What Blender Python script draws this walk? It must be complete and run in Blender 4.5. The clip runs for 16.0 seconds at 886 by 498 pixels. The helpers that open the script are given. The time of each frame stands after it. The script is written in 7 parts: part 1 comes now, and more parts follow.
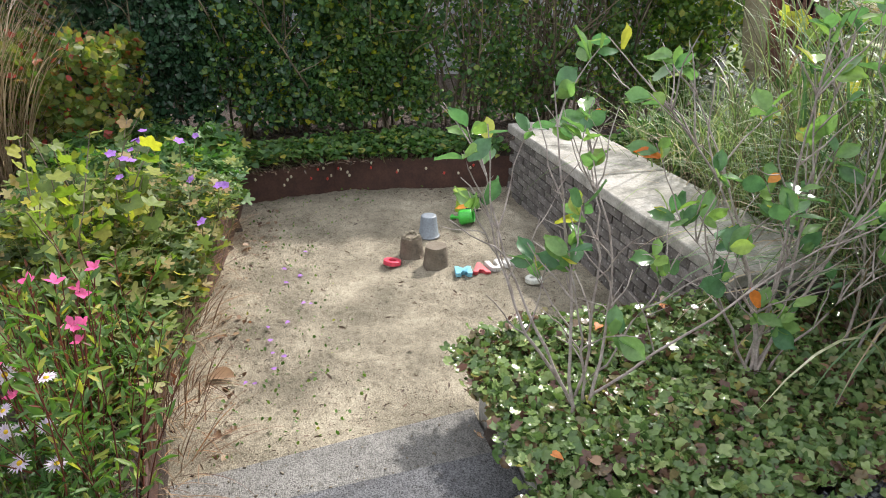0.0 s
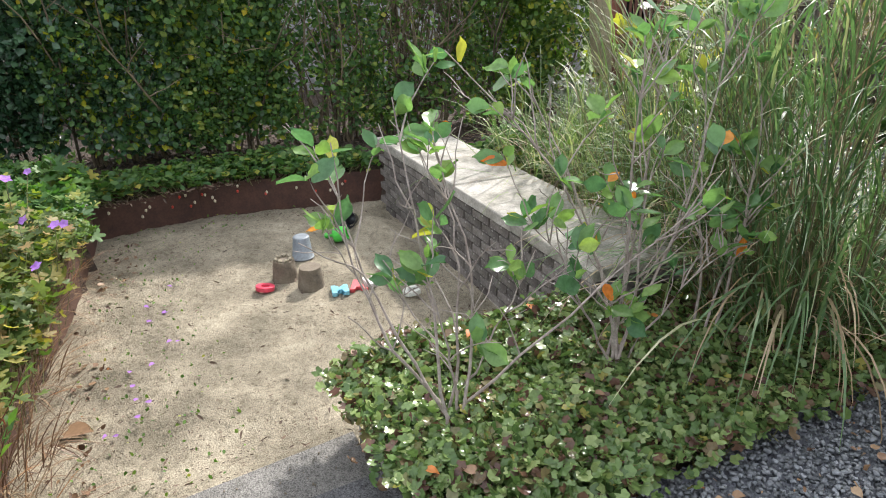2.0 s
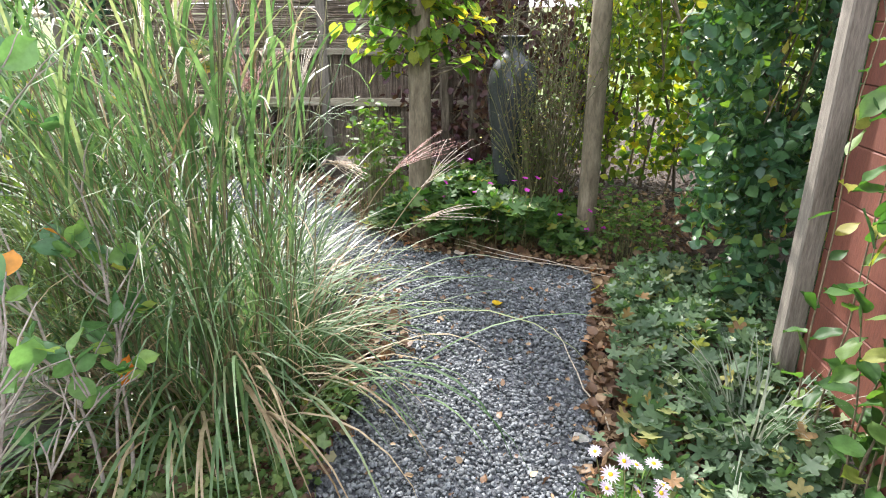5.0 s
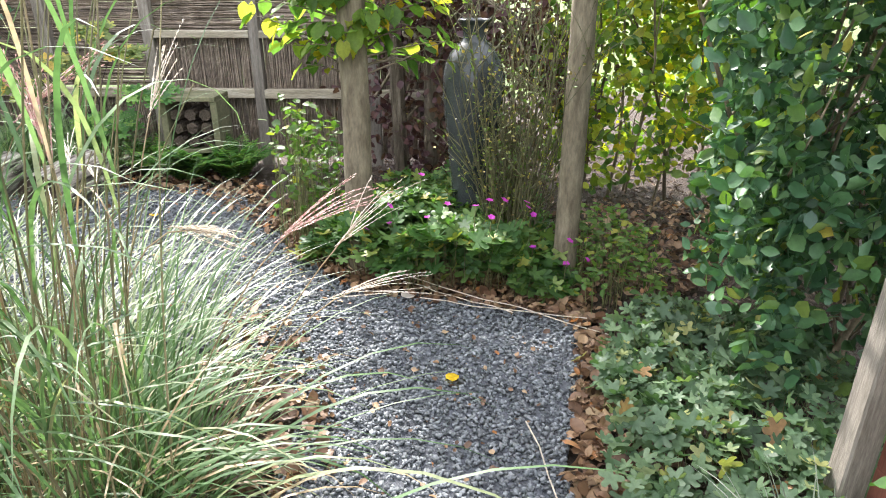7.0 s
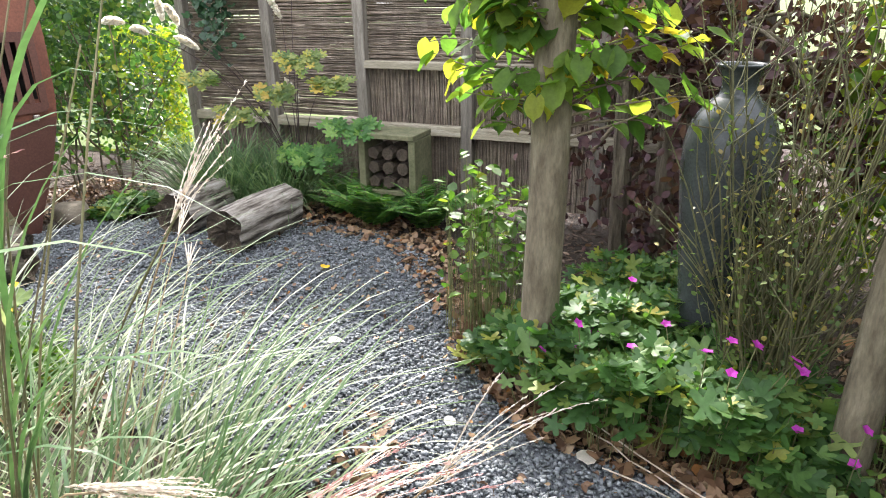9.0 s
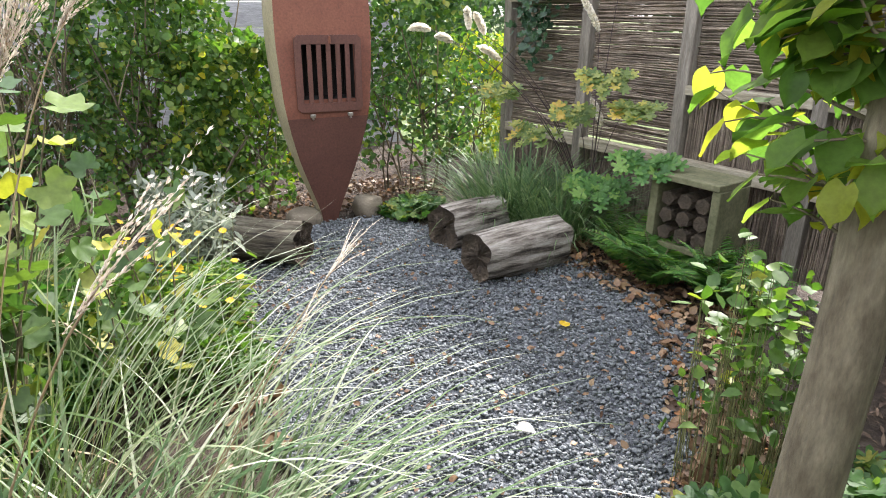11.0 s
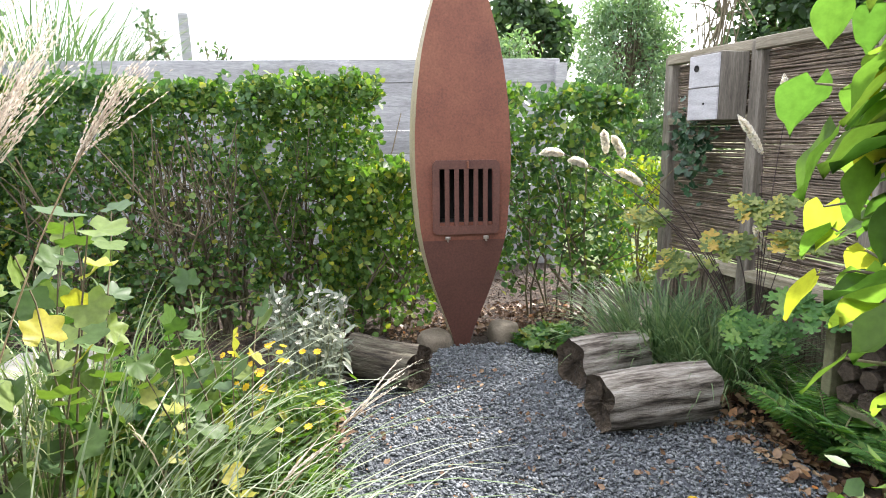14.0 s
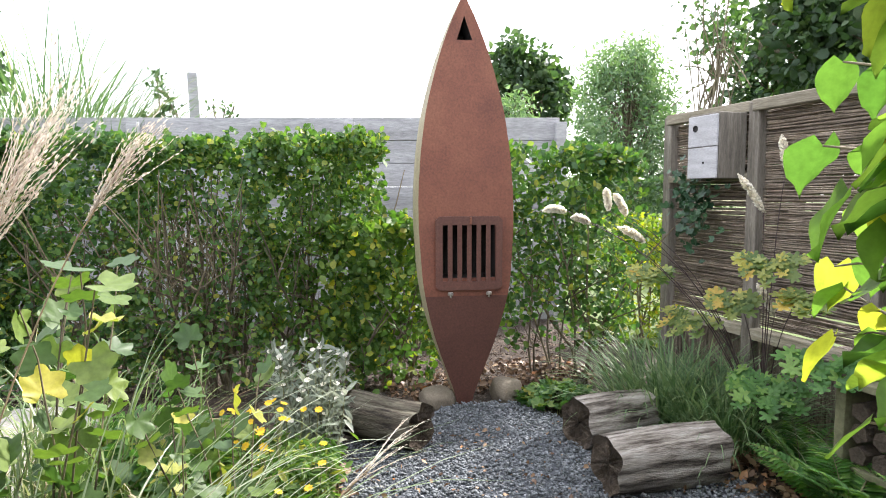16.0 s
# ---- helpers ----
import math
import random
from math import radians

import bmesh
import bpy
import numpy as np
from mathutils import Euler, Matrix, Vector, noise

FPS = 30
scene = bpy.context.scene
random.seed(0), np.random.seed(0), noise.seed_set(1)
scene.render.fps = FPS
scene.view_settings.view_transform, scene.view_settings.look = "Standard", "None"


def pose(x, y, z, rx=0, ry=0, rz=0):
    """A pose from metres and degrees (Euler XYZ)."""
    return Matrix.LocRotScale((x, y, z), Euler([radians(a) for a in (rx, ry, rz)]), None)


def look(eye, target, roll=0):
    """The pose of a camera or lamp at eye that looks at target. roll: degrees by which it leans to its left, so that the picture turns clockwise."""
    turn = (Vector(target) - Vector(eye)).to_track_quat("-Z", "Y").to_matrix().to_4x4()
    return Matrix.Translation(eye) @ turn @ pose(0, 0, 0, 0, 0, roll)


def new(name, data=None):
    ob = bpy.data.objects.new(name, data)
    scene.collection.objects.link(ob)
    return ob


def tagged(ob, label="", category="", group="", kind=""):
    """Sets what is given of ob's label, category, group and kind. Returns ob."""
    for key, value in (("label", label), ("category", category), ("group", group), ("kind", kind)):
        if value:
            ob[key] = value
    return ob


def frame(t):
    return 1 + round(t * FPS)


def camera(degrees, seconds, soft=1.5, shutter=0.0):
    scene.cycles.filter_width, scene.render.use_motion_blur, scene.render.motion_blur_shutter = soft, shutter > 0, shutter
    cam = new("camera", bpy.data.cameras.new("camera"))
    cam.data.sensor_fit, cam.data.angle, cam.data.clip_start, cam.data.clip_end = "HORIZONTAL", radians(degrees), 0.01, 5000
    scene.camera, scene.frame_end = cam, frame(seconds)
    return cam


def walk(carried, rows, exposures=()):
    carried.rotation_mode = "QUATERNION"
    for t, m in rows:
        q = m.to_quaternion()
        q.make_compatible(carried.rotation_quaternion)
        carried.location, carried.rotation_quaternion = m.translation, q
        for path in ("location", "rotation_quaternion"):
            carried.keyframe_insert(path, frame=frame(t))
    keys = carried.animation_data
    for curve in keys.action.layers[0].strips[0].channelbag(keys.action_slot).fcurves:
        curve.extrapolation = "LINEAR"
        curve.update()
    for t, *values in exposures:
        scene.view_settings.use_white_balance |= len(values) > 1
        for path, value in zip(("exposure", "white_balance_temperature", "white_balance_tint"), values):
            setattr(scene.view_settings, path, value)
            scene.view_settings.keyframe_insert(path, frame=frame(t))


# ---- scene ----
cam = camera(69.9, 16.0, soft=1.0)
PATH = [
    (0.0, (0.287, -1.846, 1.414), (-2.186, -0.722, 0.141), 0.28),
    (0.5, (0.295, -1.829, 1.420), (-2.156, -0.651, 0.153), -0.12),
    (1.0, (0.303, -1.815, 1.422), (-2.108, -0.542, 0.170), -0.21),
    (1.5, (0.313, -1.785, 1.419), (-2.029, -0.377, 0.181), -0.23),
    (2.0, (0.310, -1.742, 1.420), (-1.928, -0.163, 0.196), -0.42),
    (2.5, (0.281, -1.667, 1.416), (-1.769, 0.162, 0.211), -0.15),
    (3.0, (0.199, -1.579, 1.442), (-1.530, 0.567, 0.257), -0.09),
    (3.5, (0.148, -1.510, 1.450), (-1.181, 0.943, 0.347), 0.84),
    (4.0, (0.145, -1.363, 1.439), (-0.888, 1.264, 0.424), 0.44),
    (4.5, (0.170, -1.220, 1.415), (-0.443, 1.532, 0.392), 1.73),
    (5.0, (0.156, -1.042, 1.393), (-0.016, 1.753, 0.316), -0.14),
    (5.2, (0.117, -0.986, 1.397), (0.113, 1.803, 0.291), -0.10),
    (7.5, (0.297, 0.091, 1.402), (0.204, 2.847, 0.222), 0.19),
    (8.0, (0.325, 0.359, 1.399), (-0.248, 3.072, 0.254), -0.19),
    (8.2, (0.317, 0.414, 1.400), (-0.478, 3.075, 0.265), -0.31),
    (8.5, (0.332, 0.518, 1.405), (-0.619, 3.130, 0.276), -0.37),
    (9.0, (0.264, 0.728, 1.425), (-0.817, 3.303, 0.331), -0.76),
    (9.5, (0.223, 0.889, 1.434), (-1.038, 3.407, 0.400), 0.18),
    (10.0, (0.266, 1.120, 1.422), (-1.431, 3.385, 0.427), 0.75),
    (10.2, (0.277, 1.198, 1.422), (-1.589, 3.324, 0.421), 0.41),
    (12.3, (0.150, 1.800, 1.420), (-2.474, 2.903, 0.473), 1.7),
    (12.5, (0.153, 1.836, 1.420), (-2.528, 2.865, 0.553), 1.7),
    (12.6, (0.155, 1.854, 1.420), (-2.554, 2.839, 0.589), 1.62),
    (13.0, (0.197, 1.928, 1.423), (-2.578, 2.812, 0.702), 0.28),
    (13.5, (0.199, 1.925, 1.418), (-2.597, 2.832, 0.819), -0.17),
    (14.0, (0.197, 1.918, 1.419), (-2.611, 2.840, 0.905), -0.49),
    (14.5, (0.196, 1.913, 1.420), (-2.624, 2.835, 0.976), -0.34),
    (15.0, (0.192, 1.907, 1.424), (-2.635, 2.838, 1.048), -0.36),
    (15.5, (0.190, 1.903, 1.426), (-2.645, 2.833, 1.107), -0.27),
    (16.0, (0.187, 1.898, 1.424), (-2.652, 2.834, 1.167), -0.16),
]
EXPOSURES = [(t, stops, 6380, 14) for t, stops in ((0.0, 0.55), (3.0, 0.8), (5.0, 1.33), (7.5, 1.66), (8.5, 1.56), (10.0, 1.42), (12.5, 1.22), (14.0, 1.33), (16.0, 1.22))]
walk(cam, [(t, look(eye, target, roll)) for t, eye, target, roll in PATH],
     exposures=EXPOSURES)

# ---- world, sun ----
SUN_FROM = Vector((-0.47, 0.88, 0.0)).normalized()
SUN_UP = radians(43)
world = bpy.data.worlds.new("world")
scene.world = world
world.use_nodes = True
wn = world.node_tree.nodes
sky = wn.new("ShaderNodeTexSky")
sky.sky_type = "NISHITA"
sky.sun_disc = False
sky.sun_elevation = SUN_UP
sky.sun_rotation = math.atan2(SUN_FROM.x, SUN_FROM.y)
sky.air_density, sky.dust_density, sky.ozone_density = 1.0, 4.0, 1.0
hazy = wn.new("ShaderNodeMixRGB")
hazy.inputs["Fac"].default_value = 0.55
hazy.inputs["Color2"].default_value = (15.0, 15.2, 15.6, 1)
world.node_tree.links.new(sky.outputs[0], hazy.inputs["Color1"])
world.node_tree.links.new(hazy.outputs[0], wn["Background"].inputs["Color"])
wn["Background"].inputs["Strength"].default_value = 0.13
sun = new("sun", bpy.data.lights.new("sun", "SUN"))
sun.data.energy = 4.4
sun.data.angle = radians(2.5)
sun.data.color = (1.0, 0.96, 0.89)
sun_dir = Vector((SUN_FROM.x * math.cos(SUN_UP), SUN_FROM.y * math.cos(SUN_UP), math.sin(SUN_UP)))
sun.matrix_world = look(sun_dir * 40, (0, 0, 0))

# ---- materials ----
rng = np.random.default_rng(7)


def nodes_of(name):
    m = bpy.data.materials.new(name)
    m.use_nodes = True
    nt = m.node_tree
    return m, nt, nt.nodes["Principled BSDF"], nt.nodes["Material Output"]


def ramp(nt, stops, source):
    r = nt.nodes.new("ShaderNodeValToRGB")
    els = r.color_ramp.elements
    while len(els) < len(stops):
        els.new(0.5)
    for e, (p, c) in zip(els, stops):
        e.position, e.color = p, (*c, 1)
    nt.links.new(source, r.inputs[0])
    return r


def noise_node(nt, scale, detail=6, rough=0.6, stretch=None):
    tc = nt.nodes.new("ShaderNodeTexCoord")
    n = nt.nodes.new("ShaderNodeTexNoise")
    n.inputs["Scale"].default_value, n.inputs["Detail"].default_value, n.inputs["Roughness"].default_value = scale, detail, rough
    if stretch:
        mp = nt.nodes.new("ShaderNodeMapping")
        mp.inputs["Scale"].default_value = stretch
        nt.links.new(tc.outputs["Object"], mp.inputs[0])
        nt.links.new(mp.outputs[0], n.inputs["Vector"])
    else:
        nt.links.new(tc.outputs["Object"], n.inputs["Vector"])
    return n


def mix(nt, a, b, fac, mode="MIX"):
    m = nt.nodes.new("ShaderNodeMixRGB")
    m.blend_type = mode
    for sock, v in ((m.inputs[1], a), (m.inputs[2], b), (m.inputs[0], fac)):
        if isinstance(v, (int, float)):
            sock.default_value = v
        elif isinstance(v, tuple):
            sock.default_value = (*v, 1)
        else:
            nt.links.new(v, sock)
    return m.outputs[0]


def surface(name, stops, scale, fine=None, rough=0.8, bump=0.3, dist=0.01, stretch=None, metal=0.0, spec=0.5, random_by=None, spread=0.35, specks=0.0):
    """Two scales of noise: stops over the large one, fine grain multiplied in, bump from the fine one."""
    m, nt, b, out = nodes_of(name)
    n1 = noise_node(nt, scale, 5, 0.6, stretch)
    col = ramp(nt, stops, n1.outputs["Fac"]).outputs[0]
    n2 = noise_node(nt, fine or scale * 9, 6, 0.65, stretch)
    g = ramp(nt, [(0.3, (0.62, 0.62, 0.62)), (0.7, (1.25, 1.25, 1.25))], n2.outputs["Fac"]).outputs[0]
    col = mix(nt, col, g, 0.8, "MULTIPLY")
    if random_by:
        gi = nt.nodes.new("ShaderNodeNewGeometry" if random_by == "island" else "ShaderNodeObjectInfo")
        src = gi.outputs["Random Per Island" if random_by == "island" else "Random"]
        v = ramp(nt, [(0, (1 - spread,) * 3), (1, (1 + spread,) * 3)], src).outputs[0]
        col = mix(nt, col, v, 1.0, "MULTIPLY")
    if specks:
        n3, n4 = noise_node(nt, 55, 3, 0.5), noise_node(nt, 4, 3, 0.5)
        m3 = ramp(nt, [(0.62, (0, 0, 0)), (0.67, (1, 1, 1))], n3.outputs["Fac"]).outputs[0]
        m4 = ramp(nt, [(0.42, (0, 0, 0)), (0.6, (specks, specks, specks))], n4.outputs["Fac"]).outputs[0]
        col = mix(nt, col, (0.5, 0.49, 0.45), mix(nt, m3, m4, 1.0, "MULTIPLY"))
    nt.links.new(col, b.inputs["Base Color"])
    b.inputs["Roughness"].default_value, b.inputs["Metallic"].default_value = rough, metal
    b.inputs["Specular IOR Level"].default_value = spec
    bp = nt.nodes.new("ShaderNodeBump")
    bp.inputs["Strength"].default_value, bp.inputs["Distance"].default_value = bump, dist
    nt.links.new(n2.outputs["Fac"], bp.inputs["Height"])
    nt.links.new(bp.outputs[0], b.inputs["Normal"])
    return m


def leaf_mat(name, stops, trans=0.4, rough=0.45, spec=0.4, glow=(1.2, 1.5, 0.5)):
    m, nt, b, out = nodes_of(name)
    gi = nt.nodes.new("ShaderNodeNewGeometry")
    col = ramp(nt, stops, gi.outputs["Random Per Island"]).outputs[0]
    n = noise_node(nt, 60, 3, 0.6)
    g = ramp(nt, [(0.3, (0.75, 0.75, 0.7)), (0.7, (1.2, 1.2, 1.15))], n.outputs["Fac"]).outputs[0]
    col = mix(nt, col, g, 0.7, "MULTIPLY")
    nt.links.new(col, b.inputs["Base Color"])
    b.inputs["Roughness"].default_value = rough
    b.inputs["Specular IOR Level"].default_value = spec
    t = nt.nodes.new("ShaderNodeBsdfTranslucent")
    tcol = mix(nt, col, glow, 1.0, "MULTIPLY")
    nt.links.new(tcol, t.inputs["Color"])
    ms = nt.nodes.new("ShaderNodeMixShader")
    ms.inputs[0].default_value = trans
    nt.links.new(b.outputs[0], ms.inputs[1])
    nt.links.new(t.outputs[0], ms.inputs[2])
    nt.links.new(ms.outputs[0], out.inputs["Surface"])
    return m


def plain(name, rgb, rough=0.5, metal=0.0, spec=0.5):
    return surface(name, [(0.3, tuple(c * 0.88 for c in rgb)), (0.7, tuple(min(1, c * 1.08) for c in rgb))], 14, 90, rough, 0.08, 0.002, metal=metal, spec=spec)


M_SOIL = surface("mulch_soil", [(0.3, (0.028, 0.019, 0.013)), (0.5, (0.06, 0.042, 0.03)), (0.72, (0.11, 0.085, 0.065))], 9, 70, 0.95, 0.9, 0.03)
M_CHIP = surface("wood_chip", [(0.2, (0.06, 0.04, 0.028)), (0.6, (0.15, 0.105, 0.075)), (0.9, (0.25, 0.19, 0.14))], 20, 120, 0.9, 0.3, 0.004, random_by="island", spread=0.55)
def speckled(name, stops, deep=1.0, bump=0.9):
    """Ground with clouds, blotches and grains at three sizes."""
    m, nt, b, out = nodes_of(name)
    n1, n2, n3 = noise_node(nt, 2.4, 5, 0.65), noise_node(nt, 26, 5, 0.7), noise_node(nt, 170, 4, 0.7)
    c = ramp(nt, stops, n1.outputs["Fac"]).outputs[0]
    g = ramp(nt, [(0.32, (0.55, 0.54, 0.5)), (0.46, (0.95, 0.95, 0.93)), (0.7, (1.15, 1.14, 1.12))], n2.outputs["Fac"]).outputs[0]
    h = ramp(nt, [(0.34, (0.5 / deep, 0.48 / deep, 0.45 / deep)), (0.45, (0.95, 0.95, 0.95)), (0.62, (1.2 * deep, 1.2 * deep, 1.17 * deep))], n3.outputs["Fac"]).outputs[0]
    c = mix(nt, mix(nt, c, g, 0.9, "MULTIPLY"), h, 0.9, "MULTIPLY")
    nt.links.new(c, b.inputs["Base Color"])
    b.inputs["Roughness"].default_value = 0.97
    b.inputs["Specular IOR Level"].default_value = 0.2
    add = nt.nodes.new("ShaderNodeMath")
    nt.links.new(n2.outputs["Fac"], add.inputs[0])
    nt.links.new(n3.outputs["Fac"], add.inputs[1])
    bp = nt.nodes.new("ShaderNodeBump")
    bp.inputs["Strength"].default_value, bp.inputs["Distance"].default_value = bump, 0.016
    nt.links.new(add.outputs[0], bp.inputs["Height"])
    nt.links.new(bp.outputs[0], b.inputs["Normal"])
    return m


M_SAND = speckled("sand", [(0.3, (0.172, 0.155, 0.115)), (0.46, (0.258, 0.231, 0.175)), (0.58, (0.342, 0.305, 0.232)), (0.72, (0.445, 0.4, 0.31))], 1.3)
M_GRAVEL = surface("slate_chip", [(0.2, (0.1, 0.113, 0.122)), (0.55, (0.185, 0.2, 0.21)), (0.85, (0.325, 0.342, 0.345))], 14, 160, 0.85, 0.3, 0.003, spec=0.25, random_by="island", spread=0.42)
M_GRAVELBED = surface("slate_dust", [(0.2, (0.06, 0.068, 0.08)), (0.8, (0.14, 0.15, 0.17))], 30, 200, 0.9, 0.8, 0.01)
M_ASPHALT = speckled("asphalt", [(0.3, (0.062, 0.063, 0.066)), (0.7, (0.1, 0.101, 0.105))], 1.7, 0.6)
M_ASPHALT_PALE = speckled("pale_asphalt", [(0.3, (0.13, 0.127, 0.12)), (0.7, (0.2, 0.195, 0.182))], 1.5, 0.6)
M_BRICK = surface("weathered_brick", [(0.25, (0.075, 0.066, 0.058)), (0.55, (0.15, 0.135, 0.12)), (0.8, (0.25, 0.235, 0.215))], 9, 90, 0.92, 0.6, 0.008, random_by="object", spread=0.3, specks=0.8)
M_MORTAR = surface("old_mortar", [(0.3, (0.1, 0.092, 0.082)), (0.7, (0.2, 0.185, 0.165))], 12, 120, 0.95, 0.6, 0.008)
M_COPING = surface("worn_concrete", [(0.3, (0.14, 0.135, 0.11)), (0.44, (0.27, 0.26, 0.22)), (0.58, (0.37, 0.355, 0.31)), (0.75, (0.45, 0.435, 0.39))], 5, 75, 0.9, 0.5, 0.006, random_by="object", spread=0.08, specks=0.5)
M_CORTEN = surface("rust_edging", [(0.3, (0.05, 0.024, 0.017)), (0.7, (0.095, 0.045, 0.03))], 6, 60, 0.75, 0.25, 0.004)
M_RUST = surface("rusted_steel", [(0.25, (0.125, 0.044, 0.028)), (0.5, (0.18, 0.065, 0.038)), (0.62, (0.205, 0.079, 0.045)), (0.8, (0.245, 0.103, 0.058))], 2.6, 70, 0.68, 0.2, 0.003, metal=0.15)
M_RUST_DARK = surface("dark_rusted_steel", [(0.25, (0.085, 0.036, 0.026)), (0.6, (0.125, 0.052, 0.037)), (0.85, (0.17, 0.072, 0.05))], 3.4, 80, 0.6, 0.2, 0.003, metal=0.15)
# pale greenish tone stands for sky light falling on the hull sides
M_RUST_SKYLIT = surface("skylit_steel", [(0.25, (0.24, 0.2, 0.12)), (0.6, (0.33, 0.29, 0.18)), (0.85, (0.4, 0.36, 0.24))], 4, 60, 0.7, 0.2, 0.003)
M_SOOT_SHADE = plain("soot_and_hole_shade", (0.012, 0.011, 0.01), 0.95)
M_WOOD = surface("grey_timber", [(0.25, (0.1, 0.088, 0.07)), (0.5, (0.185, 0.165, 0.135)), (0.75, (0.28, 0.255, 0.215))], 5, 40, 0.88, 0.4, 0.004, stretch=(6, 6, 0.6), random_by="object", spread=0.2)
M_WOODH = surface("grey_timber_rail", [(0.25, (0.15, 0.13, 0.085)), (0.5, (0.27, 0.24, 0.175)), (0.75, (0.39, 0.36, 0.29))], 5, 40, 0.88, 0.4, 0.004, stretch=(0.6, 6, 6), random_by="object", spread=0.2)
M_NEST = surface("silvered_board", [(0.25, (0.32, 0.32, 0.33)), (0.7, (0.5, 0.5, 0.52))], 5, 60, 0.8, 0.3, 0.003, stretch=(1, 1, 5))
M_REED = surface("reed", [(0.2, (0.095, 0.075, 0.055)), (0.5, (0.19, 0.152, 0.116)), (0.8, (0.3, 0.25, 0.195))], 12, 90, 0.85, 0.3, 0.003, random_by="island", spread=0.38)
M_LOG = surface("barkless_log", [(0.34, (0.03, 0.024, 0.018)), (0.43, (0.12, 0.1, 0.08)), (0.53, (0.3, 0.27, 0.23)), (0.7, (0.5, 0.47, 0.42))], 3, 22, 0.9, 0.8, 0.02, stretch=(1.2, 9, 9))
M_MOSSLOG = surface("mossy_log", [(0.34, (0.025, 0.02, 0.014)), (0.45, (0.085, 0.07, 0.05)), (0.56, (0.15, 0.135, 0.095)), (0.72, (0.27, 0.25, 0.2))], 3, 22, 0.92, 0.8, 0.02, stretch=(1.2, 9, 9))
M_LOGEND = surface("rotten_log_end", [(0.25, (0.035, 0.025, 0.018)), (0.55, (0.1, 0.075, 0.052)), (0.8, (0.2, 0.155, 0.11))], 14, 60, 0.95, 1.0, 0.03)
M_BARK = surface("young_bark", [(0.3, (0.085, 0.068, 0.042)), (0.5, (0.165, 0.138, 0.09)), (0.7, (0.26, 0.225, 0.155))], 9, 45, 0.92, 0.6, 0.012, stretch=(2.2, 2.2, 0.6))
M_POST = surface("dark_post", [(0.32, (0.045, 0.034, 0.022)), (0.5, (0.1, 0.08, 0.055)), (0.68, (0.18, 0.15, 0.11))], 13, 55, 0.92, 0.8, 0.02, stretch=(2.5, 2.5, 0.4))
M_TWIG = surface("grey_twig", [(0.3, (0.19, 0.155, 0.13)), (0.7, (0.42, 0.375, 0.33))], 20, 120, 0.8, 0.3, 0.002)
M_STEM = surface("brown_stem", [(0.3, (0.085, 0.066, 0.04)), (0.7, (0.2, 0.165, 0.105))], 16, 100, 0.85, 0.3, 0.003, random_by="island", spread=0.4)
M_GSTEM = surface("green_stem", [(0.3, (0.1, 0.11, 0.04)), (0.7, (0.19, 0.19, 0.075))], 16, 100, 0.6, 0.2, 0.002, random_by="island", spread=0.4)
M_CULM = surface("grass_culm", [(0.3, (0.1, 0.11, 0.045)), (0.55, (0.17, 0.15, 0.075)), (0.75, (0.26, 0.2, 0.12))], 9, 60, 0.65, 0.2, 0.002, random_by="island", spread=0.35)
M_BROOM = surface("broom_twig", [(0.3, (0.06, 0.062, 0.026)), (0.7, (0.14, 0.13, 0.055))], 16, 100, 0.7, 0.2, 0.002, random_by="island", spread=0.4)
M_DSTEM = plain("dark_stem", (0.05, 0.03, 0.03), 0.6)
M_URN = surface("grey_glaze", [(0.3, (0.032, 0.038, 0.04)), (0.7, (0.07, 0.078, 0.082))], 6, 120, 0.26, 0.1, 0.002)
M_WALL = surface("grey_board_wall", [(0.25, (0.22, 0.22, 0.225)), (0.55, (0.36, 0.36, 0.37)), (0.8, (0.47, 0.47, 0.48))], 2.5, 30, 0.9, 0.5, 0.01, stretch=(1, 0.25, 2.5), random_by="object", spread=0.1)
M_RED = surface("red_brown_boards", [(0.25, (0.115, 0.036, 0.024)), (0.7, (0.185, 0.062, 0.038))], 5, 60, 0.7, 0.3, 0.004, stretch=(3, 3, 0.5), random_by="object", spread=0.1)
M_STONE = surface("field_stone", [(0.25, (0.12, 0.1, 0.072)), (0.7, (0.22, 0.185, 0.135))], 9, 80, 0.9, 0.5, 0.01)

